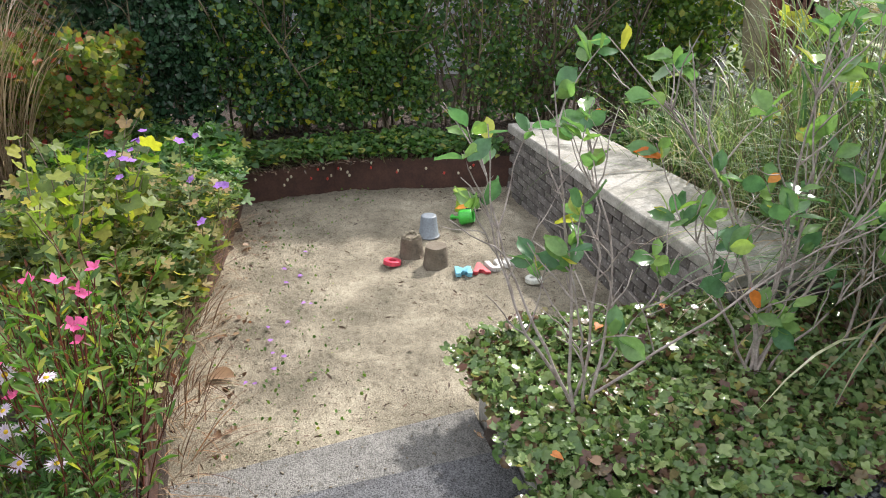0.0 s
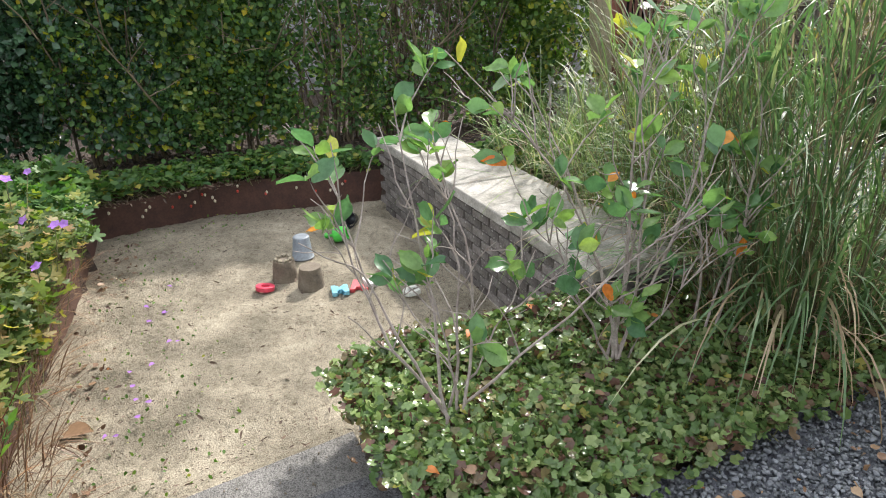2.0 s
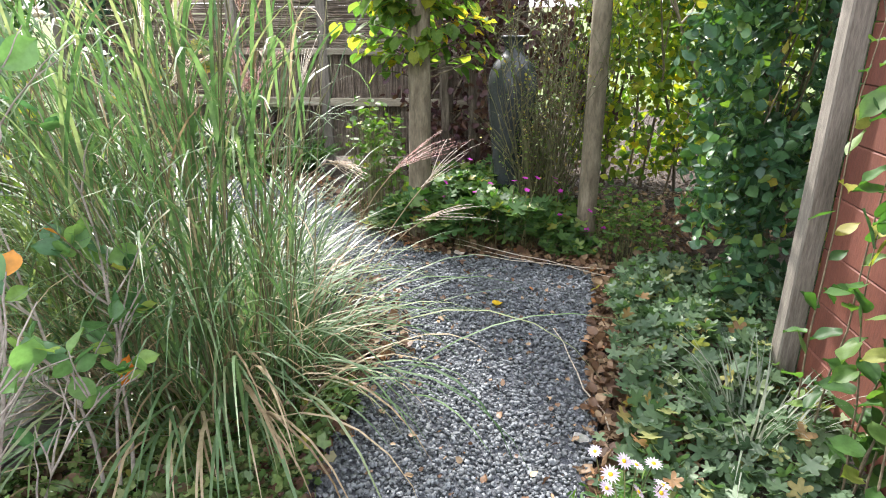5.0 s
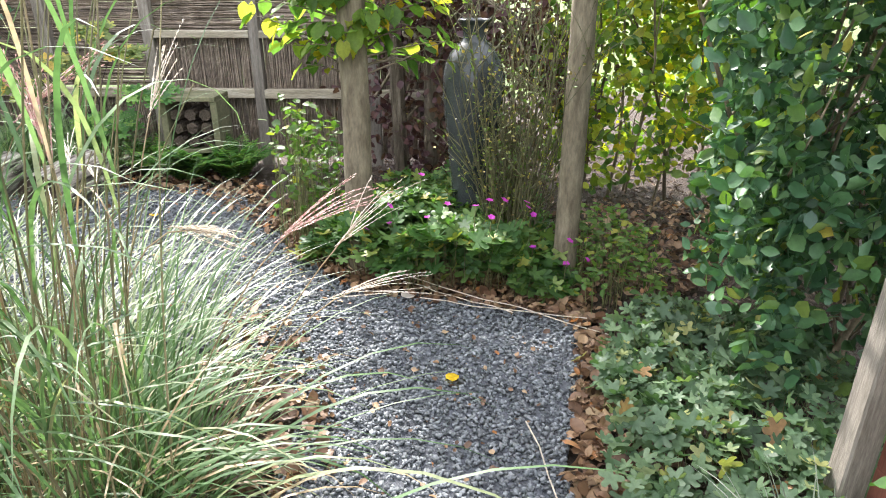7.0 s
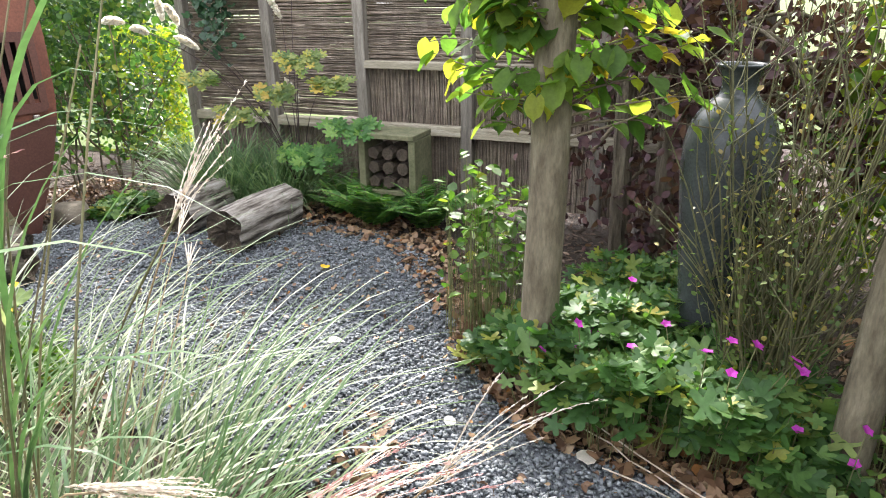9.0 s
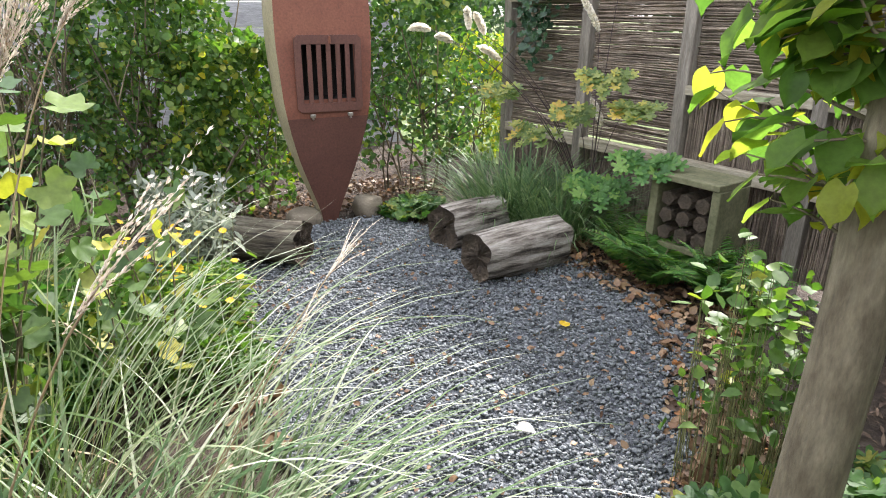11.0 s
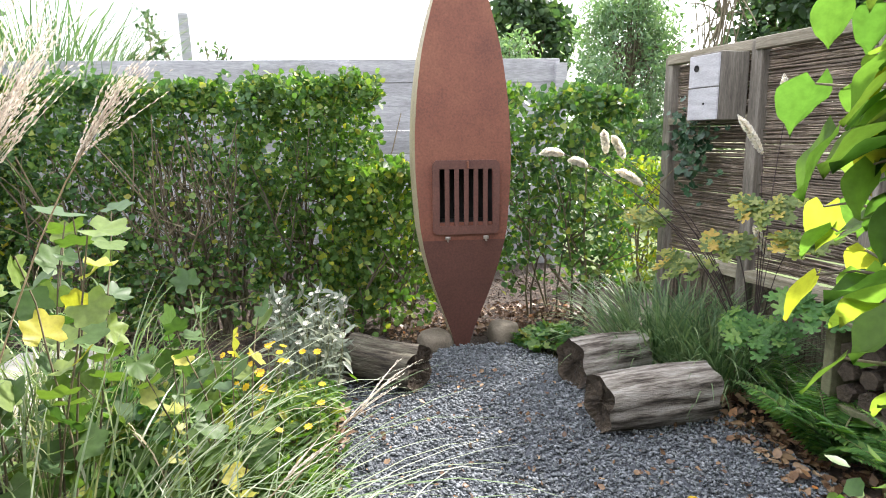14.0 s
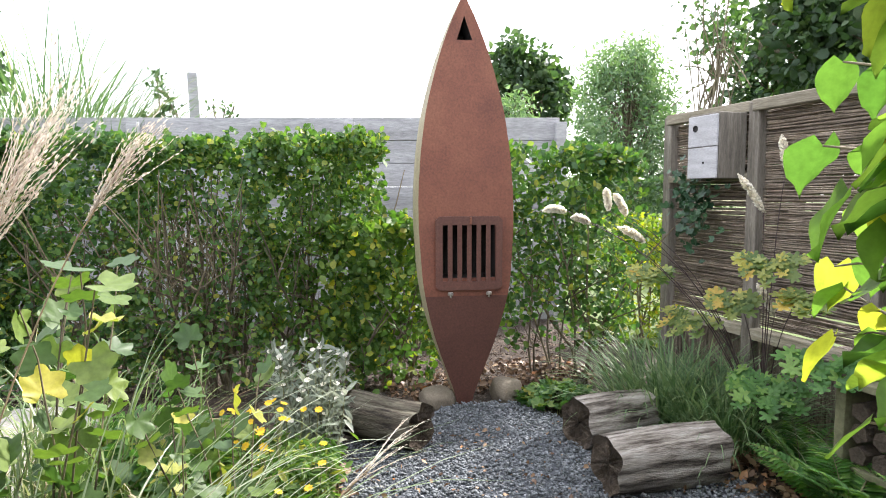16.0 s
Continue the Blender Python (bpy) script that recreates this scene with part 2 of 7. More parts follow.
GREEN = dict(
    privet=[(0, (0.032, 0.082, 0.028)), (0.45, (0.062, 0.142, 0.042)), (0.85, (0.115, 0.22, 0.06)), (1, (0.28, 0.32, 0.075))],
    holly=[(0, (0.016, 0.049, 0.024)), (0.5, (0.030, 0.078, 0.038)), (1, (0.061, 0.128, 0.061))],
    maple=[(0, (0.05, 0.108, 0.024)), (0.5, (0.088, 0.168, 0.036)), (0.9, (0.155, 0.23, 0.05)), (1, (0.345, 0.322, 0.057))],
    russet=[(0, (0.085, 0.118, 0.03)), (0.55, (0.15, 0.19, 0.042)), (0.88, (0.24, 0.2, 0.05)), (0.95, (0.338, 0.052, 0.039)), (1, (0.390, 0.078, 0.065))],
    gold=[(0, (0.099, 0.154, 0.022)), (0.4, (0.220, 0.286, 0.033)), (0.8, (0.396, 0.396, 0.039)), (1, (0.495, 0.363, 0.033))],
    cover=[(0, (0.062, 0.115, 0.037)), (0.45, (0.135, 0.21, 0.068)), (0.74, (0.24, 0.31, 0.12)), (0.82, (0.085, 0.045, 0.038)), (0.9, (0.13, 0.075, 0.05)), (0.97, (0.16, 0.16, 0.065)), (1, (0.293, 0.279, 0.059))],
    geranium=[(0, (0.038, 0.097, 0.03)), (0.5, (0.074, 0.162, 0.045)), (0.9, (0.14, 0.225, 0.065)), (1, (0.314, 0.291, 0.056))],
    greencurrant=[(0, (0.045, 0.09, 0.03)), (0.5, (0.085, 0.145, 0.042)), (0.82, (0.17, 0.225, 0.058)), (1, (0.44, 0.38, 0.06))],
    currant=[(0, (0.1, 0.15, 0.03)), (0.5, (0.17, 0.22, 0.045)), (0.85, (0.28, 0.3, 0.06)), (1, (0.42, 0.35, 0.05))],
    heart=[(0, (0.06, 0.13, 0.028)), (0.45, (0.14, 0.24, 0.045)), (0.72, (0.22, 0.31, 0.055)), (0.88, (0.36, 0.37, 0.05)), (0.95, (0.5, 0.42, 0.04)), (1, (0.5, 0.3, 0.04))],
    aronia=[(0, (0.075, 0.175, 0.09)), (0.4, (0.13, 0.25, 0.1)), (0.9, (0.22, 0.35, 0.095)), (0.965, (0.450, 0.416, 0.065)), (0.988, (0.625, 0.208, 0.039)), (1, (0.625, 0.169, 0.039))],
    grass=[(0, (0.06, 0.118, 0.052)), (0.5, (0.102, 0.182, 0.082)), (0.85, (0.17, 0.255, 0.13)), (1, (0.31, 0.31, 0.19))],
    palegrass=[(0, (0.09, 0.14, 0.05)), (0.5, (0.15, 0.22, 0.08)), (0.85, (0.26, 0.32, 0.14)), (1, (0.42, 0.4, 0.25))],
    # pale end includes the sheen of backlit blades as colour
    sheengrass=[(0, (0.1, 0.165, 0.07)), (0.4, (0.2, 0.28, 0.14)), (0.68, (0.4, 0.45, 0.32)), (1, (0.66, 0.67, 0.56))],
    oldgreen=[(0, (0.045, 0.075, 0.02)), (0.4, (0.085, 0.13, 0.035)), (0.7, (0.16, 0.2, 0.05)), (0.85, (0.24, 0.2, 0.07)), (0.94, (0.3, 0.2, 0.1)), (1, (0.4, 0.34, 0.06))],
    autumn=[(0, (0.55, 0.14, 0.04)), (0.5, (0.6, 0.22, 0.05)), (1, (0.4, 0.08, 0.06))],
    sage=[(0, (0.045, 0.088, 0.045)), (0.5, (0.085, 0.145, 0.08)), (0.9, (0.14, 0.21, 0.115)), (0.98, (0.28, 0.28, 0.1)), (1, (0.26, 0.14, 0.07))],
    pinkplume=[(0, (0.3, 0.13, 0.13)), (0.5, (0.48, 0.3, 0.28)), (1, (0.62, 0.5, 0.45))],
    hornbeam=[(0, (0.026, 0.07, 0.038)), (0.5, (0.05, 0.12, 0.055)), (0.9, (0.095, 0.185, 0.07)), (0.97, (0.14, 0.2, 0.05)), (1, (0.36, 0.3, 0.05))],
    dry=[(0, (0.22, 0.16, 0.09)), (0.5, (0.34, 0.26, 0.16)), (1, (0.48, 0.4, 0.27))],
    plume=[(0, (0.5, 0.42, 0.36)), (0.5, (0.66, 0.6, 0.53)), (1, (0.8, 0.77, 0.71))],
    sedge=[(0, (0.075, 0.145, 0.065)), (0.6, (0.15, 0.245, 0.12)), (1, (0.28, 0.36, 0.19))],
    fern=[(0, (0.055, 0.145, 0.04)), (0.7, (0.105, 0.23, 0.06)), (1, (0.2, 0.32, 0.08))],
    silver=[(0, (0.16, 0.2, 0.15)), (0.6, (0.26, 0.3, 0.24)), (1, (0.36, 0.4, 0.33))],
    litter=[(0, (0.075, 0.041, 0.025)), (0.4, (0.149, 0.083, 0.046)), (0.75, (0.248, 0.158, 0.091)), (0.92, (0.331, 0.240, 0.149)), (1, (0.347, 0.132, 0.033))],
    # willow greens are lightened, with distance haze put into the colour
    willow=[(0, (0.128, 0.204, 0.128)), (0.6, (0.204, 0.297, 0.204)), (1, (0.289, 0.374, 0.255))],
    far=[(0, (0.036, 0.072, 0.036)), (0.6, (0.066, 0.114, 0.060)), (1, (0.108, 0.156, 0.084))],
    plum=[(0, (0.05, 0.02, 0.03)), (0.6, (0.09, 0.04, 0.05)), (1, (0.14, 0.07, 0.07))],
    yellow=[(0, (0.6, 0.36, 0.02)), (1, (0.8, 0.55, 0.03))],
    violet=[(0, (0.3, 0.1, 0.5)), (1, (0.45, 0.25, 0.7))],
    magenta=[(0, (0.4, 0.02, 0.35)), (1, (0.55, 0.06, 0.5))],
    pink=[(0, (0.72, 0.05, 0.25)), (1, (0.8, 0.2, 0.42))],
    lilac=[(0, (0.6, 0.5, 0.68)), (1, (0.78, 0.72, 0.82))],
    white=[(0, (0.84, 0.84, 0.81)), (1, (0.9, 0.9, 0.88))],
    redstem=[(0, (0.1, 0.03, 0.025)), (1, (0.2, 0.06, 0.045))],
    astilbe=[(0, (0.090, 0.150, 0.045)), (0.6, (0.195, 0.240, 0.075)), (0.9, (0.390, 0.375, 0.090)), (1, (0.540, 0.330, 0.075))],
)
LEAF = {}
for key, stops in GREEN.items():
    gloss = {"aronia": 0.24, "holly": 0.3, "privet": 0.36, "cover": 0.2, "grass": 0.46, "palegrass": 0.46, "sheengrass": 0.28, "hornbeam": 0.42}.get(key, 0.5)
    LEAF[key] = leaf_mat("leaf_" + key, stops, {"heart": 0.7, "sheengrass": 0.35, "pinkplume": 0.35, "hornbeam": 0.22, "privet": 0.38, "sage": 0.35, "gold": 0.55, "currant": 0.5, "greencurrant": 0.32, "holly": 0.15, "cover": 0.25, "litter": 0.1, "dry": 0.3, "plume": 0.5, "white": 0.7}.get(key, 0.42), gloss, glow=(1.1, 1.05, 1.0) if key in ("plume", "dry", "sheengrass", "pinkplume", "white", "lilac", "pink", "litter", "silver", "violet", "magenta") else ((1.05, 1.2, 0.7) if key in ("heart", "privet", "grass", "palegrass", "sedge", "cover", "aronia", "holly") else (1.2, 1.5, 0.5)))

# ---- building blocks ----


def mesh_np(name, verts, faces, smooth=False):
    """A mesh from arrays; all faces have the same number of corners, or faces is a list of such arrays."""
    groups = faces if isinstance(faces, list) else [faces]
    me = bpy.data.meshes.new(name)
    me.vertices.add(len(verts))
    me.vertices.foreach_set("co", np.asarray(verts, np.float32).ravel())
    loops = np.concatenate([np.asarray(g).ravel() for g in groups]).astype(np.int32)
    sizes = np.concatenate([np.full(len(g), np.asarray(g).shape[1]) for g in groups]).astype(np.int32)
    me.loops.add(len(loops))
    me.loops.foreach_set("vertex_index", loops)
    me.polygons.add(len(sizes))
    me.polygons.foreach_set("loop_start", np.concatenate([[0], np.cumsum(sizes)[:-1]]).astype(np.int32))
    me.polygons.foreach_set("loop_total", sizes)
    if smooth:
        me.polygons.foreach_set("use_smooth", np.ones(len(sizes), bool))
    me.update(calc_edges=True)
    return me


def part(name, data, material, parent=None, label="", kind=""):
    """One mesh object under a thing or a part; data is a bmesh or a mesh."""
    if isinstance(data, bmesh.types.BMesh):
        me = bpy.data.meshes.new(name)
        data.to_mesh(me)
        data.free()
    else:
        me = data
    if material and not me.materials:
        me.materials.append(material)
    ob = new(name, me)
    ob.parent = parent
    return tagged(ob, label, kind=kind)


def thing(name, label, category, group="", at=(0, 0, 0), kind=""):
    ob = new(name)
    ob.location = at
    ob.empty_display_size = 0.05
    return tagged(ob, label, category, group, kind)


def box_bm(sx, sy, sz, at=(0, 0, 0), bevel=0.0, bm=None, rot=None, jitter=0.0):
    """A bevelled box with its size and its middle; adds to bm if one is given."""
    b = bmesh.new()
    bmesh.ops.create_cube(b, size=1)
    bmesh.ops.scale(b, vec=(sx, sy, sz), verts=b.verts)
    if bevel:
        bmesh.ops.bevel(b, geom=b.edges[:], offset=bevel, segments=1, affect="EDGES")
    for v in b.verts:
        v.co += Vector((random.uniform(-jitter, jitter), random.uniform(-jitter, jitter), random.uniform(-jitter, jitter)))
    m = Matrix.Translation(at) @ (rot.to_4x4() if rot else Matrix())
    bmesh.ops.transform(b, matrix=m, verts=b.verts)
    if bm is None:
        return b
    tmp = bpy.data.meshes.new("tmp")
    b.to_mesh(tmp)
    b.free()
    bm.from_mesh(tmp)
    bpy.data.meshes.remove(tmp)
    return bm


def lathe(profile, n=32):
    """Vertices and faces of a turned shape from (radius, height) pairs."""
    a = np.linspace(0, 2 * np.pi, n, endpoint=False)
    v = np.array([[r * np.cos(t), r * np.sin(t), z] for r, z in profile for t in a])
    f = [[i * n + j, i * n + (j + 1) % n, (i + 1) * n + (j + 1) % n, (i + 1) * n + j] for i in range(len(profile) - 1) for j in range(n)]
    return v, np.array(f)


def tubes(paths, sides=5):
    """Tapered tubes; each path is an (n,3) array with an (n,) array of radii."""
    vs, fs, off = [], [], 0
    ang = np.linspace(0, 2 * np.pi, sides, endpoint=False)
    for p, r in paths:
        p = np.asarray(p, float)
        d = np.gradient(p, axis=0)
        d /= np.linalg.norm(d, axis=1)[:, None] + 1e-9
        up = np.where(np.abs(d[:, 2:3]) > 0.9, [[1.0, 0, 0]], [[0, 0, 1.0]])
        a = np.cross(d, up)
        a /= np.linalg.norm(a, axis=1)[:, None] + 1e-9
        b = np.cross(d, a)
        ring = p[:, None] + np.asarray(r)[:, None, None] * (a[:, None] * np.cos(ang)[None, :, None] + b[:, None] * np.sin(ang)[None, :, None])
        n = len(p)
        vs.append(ring.reshape(-1, 3))
        i, j = np.meshgrid(np.arange(n - 1), np.arange(sides), indexing="ij")
        k = (j + 1) % sides
        fs.append((np.stack([i * sides + j, i * sides + k, (i + 1) * sides + k, (i + 1) * sides + j], -1) + off).reshape(-1, 4))
        off += n * sides
    return np.concatenate(vs), np.concatenate(fs)


def wander(start, way, length, n=7, bend=0.12, rise=0.0):
    """A slightly crooked line."""
    p, d = [np.array(start, float)], np.array(way, float) / np.linalg.norm(way)
    for _ in range(n - 1):
        p.append(p[-1] + d * length / (n - 1))
        d = d + rng.normal(0, bend, 3) + np.array([0, 0, rise])
        d /= np.linalg.norm(d)
    return np.array(p)


OVAL = (np.array([(0, 0, 0), (0.3, 0.28, 0.07), (0.34, 0.62, 0.06), (0, 1, -0.06), (-0.34, 0.62, 0.06), (-0.3, 0.28, 0.07)]), [np.array([(0, 1, 2, 3), (0, 3, 4, 5)])])
NARROW = (np.array([(0, 0, 0), (0.13, 0.3, 0.03), (0.12, 0.65, 0.03), (0, 1, -0.08), (-0.12, 0.65, 0.03), (-0.13, 0.3, 0.03)]), OVAL[1])
HEART = (np.array([(0, 0.0, 0), (0.26, -0.08, 0.05), (0.44, 0.16, 0.08), (0.4, 0.48, 0.06), (0.2, 0.8, 0.0), (0, 1.05, -0.12), (-0.2, 0.8, 0.0), (-0.4, 0.48, 0.06), (-0.44, 0.16, 0.08), (-0.26, -0.08, 0.05), (0, 0.5, -0.01)]),
         [np.array([(0, 1, 2, 10), (10, 2, 3, 4), (0, 10, 8, 9), (10, 6, 7, 8)]), np.array([(10, 4, 5), (10, 5, 6)])])


def lobed(n=5, deep=0.55):
    """A palmate leaf with n blunt lobes, its stalk at the origin."""
    v = [(0, 0.12, -0.04)]
    for i in range(n):
        mid = radians(-125 + 250 * i / (n - 1))
        half = radians(250 / (n - 1) / 2)
        v.append(((0.56 * (1 - deep * 0.75)) * math.sin(mid - half), 0.25 + (0.56 * (1 - deep * 0.75)) * math.cos(mid - half), -0.01))
        for k in (-0.45, 0.0, 0.45):
            r = 0.5 + (0.06 if k == 0 else 0)
            v.append((r * math.sin(mid + half * k), 0.25 + r * math.cos(mid + half * k), 0.06 if k == 0 else 0.03))
    v.append((0.1, 0.05, 0))
    f = [(0, i, i + 1) for i in range(1, len(v) - 1)]
    return np.array(v), [np.array(f)]


LOBED, DEEP = lobed(5, 0.5), lobed(5, 0.7)


def fine_leaf(width, heart=0.0, wave=0.03, rows=9, cols=(-1, -0.5, 0, 0.5, 1)):
    """A leaf blade of rows and columns, folded along its rib and drooping at its tip."""
    v = []
    for i in range(rows):
        t = i / (rows - 1)
        w = width * math.sin(math.pi * min(1, (t * 0.96 + 0.04)) ** (0.75 if heart else 0.9)) ** (0.7 if heart else 0.85)
        if t > 0.8:
            w *= (1 - t) / 0.2 * 0.75 + 0.25 * (1 - (t - 0.8) / 0.2)
        for c in cols:
            back = -heart * abs(c) * max(0, 1 - t * 3)
            v.append((w * c, t + back, 0.16 * abs(c) * width * 1.4 - 0.16 * t * t + wave * math.sin(t * 9 + c * 2) * abs(c)))
    k = len(cols)
    f = [(i * k + c, i * k + c + 1, i * k + c + k + 1, i * k + c + k) for i in range(rows - 1) for c in range(k - 1)]
    return np.array(v), [np.array(f)]


def unit(a):
    return a / (np.linalg.norm(a, axis=-1, keepdims=True) + 1e-9)


def leaves(template, at, way, face, size, curl=0.0):
    """Many leaves as arrays: each at a place, pointing along way, its upper side along face."""
    tv, tf = template
    at, y, size = np.asarray(at, float), unit(np.asarray(way, float)), np.asarray(size, float)
    x = unit(np.cross(y, face))
    z = np.cross(x, y)
    n, k = len(at), len(tv)
    wide = size * rng.uniform(0.85, 1.15, n)
    v = at[:, None] + tv[None, :, :1] * x[:, None] * wide[:, None, None] + tv[None, :, 1:2] * y[:, None] * size[:, None, None] + tv[None, :, 2:] * z[:, None] * (size * rng.uniform(0.3, 2.2, n))[:, None, None]
    off = (np.arange(n) * k)[:, None, None]
    return v.reshape(-1, 3), [(g[None] + off).reshape(-1, g.shape[1]) for g in tf]


def rand_dirs(n, up=0.0):
    d = rng.normal(0, 1, (n, 3))
    d[:, 2] += up
    return unit(d)


def blades(base, length, azim, tilt0, tilt1, width, seg=6):
    """Arching grass blades: tilt from upright at the foot and at the tip, in radians."""
    n = len(base)
    s = np.linspace(0, 1, seg + 1)
    tilt = tilt0[:, None] + (tilt1 - tilt0)[:, None] * s[None] ** 1.6
    step = (length / seg)[:, None]
    dx, dz = np.sin(tilt) * step, np.cos(tilt) * step
    r = np.concatenate([np.zeros((n, 1)), np.cumsum(dx[:, :-1], 1)], 1)
    z = np.concatenate([np.zeros((n, 1)), np.cumsum(dz[:, :-1], 1)], 1)
    c, si = np.cos(azim)[:, None], np.sin(azim)[:, None]
    p = np.stack([base[:, :1] + r * c, base[:, 1:2] + r * si, base[:, 2:3] + z], -1)
    w = width[:, None] * np.clip(np.minimum(0.55 + 2 * s, 1.6 * (1 - s) ** 0.7), 0.04, 1)[None]
    side = np.stack([-si, c, 0 * c], -1) * w[..., None]
    v = np.stack([p - side, p + side], 2).reshape(-1, 3)
    i = np.arange(seg)
    f = np.stack([2 * i, 2 * i + 1, 2 * i + 3, 2 * i + 2], -1)
    f = (f[None] + (np.arange(n) * 2 * (seg + 1))[:, None, None]).reshape(-1, 4)
    return v, f, p


LINE = np.array([(0.29, -2.2), (0.31, -1.75), (0.15, -1.4), (0.13, -1.0), (0.3, 0.1), (0.33, 0.5), (0.24, 0.9), (0.28, 1.2), (0.2, 1.9)])


def clear_of_line(p, gap, low=0.5):
    """Which rows of an (n, k, 3) array keep a gap to the walking line at head height."""
    a, d = LINE[:-1], np.diff(LINE, axis=0)
    q = p[..., None, :2] - a
    t = np.clip((q * d).sum(-1) / (d * d).sum(-1), 0, 1)
    far = np.linalg.norm(q - t[..., None] * d, axis=-1).min(-1)
    return ~((far < gap) & (p[..., 2] > low)).any(1)


def inside(px, py, poly):
    """Which points lie inside a polygon."""
    poly = np.asarray(poly)
    r = np.zeros(px.shape, bool)
    x0, y0 = poly[:, 0], poly[:, 1]
    x1, y1 = np.roll(x0, -1), np.roll(y0, -1)
    for a, b, c, d in zip(x0, y0, x1, y1):
        cross = ((b > py) != (d > py)) & (px < (c - a) * (py - b) / (d - b + 1e-12) + a)
        r ^= cross
    return r


def scatter(poly, n, margin=0.0):
    """n random places in a polygon."""
    poly = np.asarray(poly, float)
    lo, hi = poly.min(0), poly.max(0)
    out = np.zeros((0, 2))
    while len(out) < n:
        p = rng.uniform(lo, hi, (n * 2, 2))
        out = np.concatenate([out, p[inside(p[:, 0], p[:, 1], poly)]])
    return out[:n]


def bumpy(x, y, f, seed=0.0):
    """A cheap smooth unevenness between about -1 and 1."""
    return (np.sin(x * f * 1.3 + 1.7 + seed) * np.cos(y * f * 1.1 - 0.6 + seed * 2) + 0.6 * np.sin(x * f * 2.7 - y * f * 2.1 + seed * 3) + 0.4 * np.cos(x * f * 5.1 + y * f * 4.3 + seed)) / 1.6


# ---- plan of the ground ----
SANDPIT = [(-1.52, -2.03), (-1.5, -0.9), (-1.36, 0.3), (-4.05, 0.72), (-4.3, 0.72), (-4.62, -0.6), (-4.55, -1.38), (-4.1, -1.42), (-3.41, -1.63), (-2.75, -1.88), (-2.26, -2.02)]
STEP = [(-1.56, -2.03), (-1.5, -0.9), (-0.62, -1.04), (-0.62, -2.05)]
PATHWAY = [(0.45, -7.0), (0.5, 0.5), (0.62, 1.0), (0.6, 1.35), (0.74, 1.8), (0.84, 2.3), (0.3, 2.52), (-0.12, 2.53), (-0.52, 2.92), (-0.84, 3.5), (-1.2, 3.97), (-1.56, 4.22),
           (-2.25, 4.3), (-2.95, 4.36), (-3.3, 3.9), (-3.74, 3.7), (-3.84, 3.22), (-3.45, 2.97), (-3.36, 2.4), (-2.64, 2.33), (-2.03, 2.17), (-1.7, 2.05), (-1.0, 2.1), (-0.5, 1.95),
           (-0.28, 1.6), (-0.3, 0.9), (-0.42, 0.55), (-0.47, 0.0), (-0.54, -0.5), (-0.6, -1.05), (-0.6, -7.0)]


def grow(poly, d):
    c = np.mean(poly, 0)
    return [tuple(np.array(p) + unit(np.array(p) - c) * d) for p in poly]


def ground_z(x, y):
    x, y = np.asarray(x, float), np.asarray(y, float)
    z = 0.012 * bumpy(x, y, 2.2) - 0.035 + 0.0 * x
    z = np.where(x < -4.35, z - 0.06, z)
    return z


ax = np.concatenate([-np.geomspace(6.6, 600, 22)[::-1], np.arange(-6.5, 2.6, 0.1), np.geomspace(2.7, 600, 22)])
ay = np.concatenate([-np.geomspace(4.1, 600, 22)[::-1], np.arange(-4.0, 6.6, 0.1), np.geomspace(6.7, 600, 22)])
gx, gy = np.meshgrid(ax, ay, indexing="ij")
gz = ground_z(gx, gy)
gz = np.where((np.abs(gx) > 9) | (np.abs(gy) > 9), -0.1, gz)
pit = inside(gx, gy, grow(SANDPIT, 0.07)) | inside(gx, gy, grow(STEP, 0.03))
gz = np.where(pit, -0.55, gz)
gz = np.where(inside(gx, gy, PATHWAY), -0.05, gz)
i, j = np.meshgrid(np.arange(len(ax) - 1), np.arange(len(ay) - 1), indexing="ij")
w = len(ay)
gf = np.stack([i * w + j, (i + 1) * w + j, (i + 1) * w + j + 1, i * w + j + 1], -1).reshape(-1, 4)
ground = part("ground", mesh_np("ground", np.stack([gx, gy, gz], -1).reshape(-1, 3), gf, True), M_SOIL)
tagged(ground, "dark brown soil and mulch of the garden beds", "ground", kind="structure")

# sand of the pit
sx, sy = np.arange(-4.75, -1.4, 0.035), np.arange(-2.2, 0.85, 0.035)
gx, gy = np.meshgrid(sx, sy, indexing="ij")
gz = -0.375 + 0.012 * bumpy(gx, gy, 3.0) + 0.006 * bumpy(gx, gy, 13, 1) + 0.004 * bumpy(gx, gy, 31, 2) + 0.10 * np.clip((gx + 1.95) / 0.45, 0, 1) ** 2
gz += 0.10 * np.exp(-(((gx + 3.5) / 0.3) ** 2 + ((gy - 0.35) / 0.16) ** 2)) + 0.003 * rng.normal(0, 1, gx.shape)
for _ in range(70):
    cx, cy, rr = rng.uniform(-4.4, -1.7), rng.uniform(-1.7, 0.3), rng.uniform(0.03, 0.09)
    gz -= rng.uniform(0.004, 0.016) * np.exp(-((gx - cx) ** 2 + (gy - cy) ** 2) / rr ** 2)
i, j = np.meshgrid(np.arange(len(sx) - 1), np.arange(len(sy) - 1), indexing="ij")
w = len(sy)
gf = np.stack([i * w + j, (i + 1) * w + j, (i + 1) * w + j + 1, i * w + j + 1], -1).reshape(-1, 4)
cxy = np.stack([gx, gy], -1).reshape(-1, 2)[gf].mean(1)
gf = gf[inside(cxy[:, 0], cxy[:, 1], grow(SANDPIT, 0.08))]
sand = part("sand", mesh_np("sand", np.stack([gx, gy, gz], -1).reshape(-1, 3), gf, True), M_SAND)
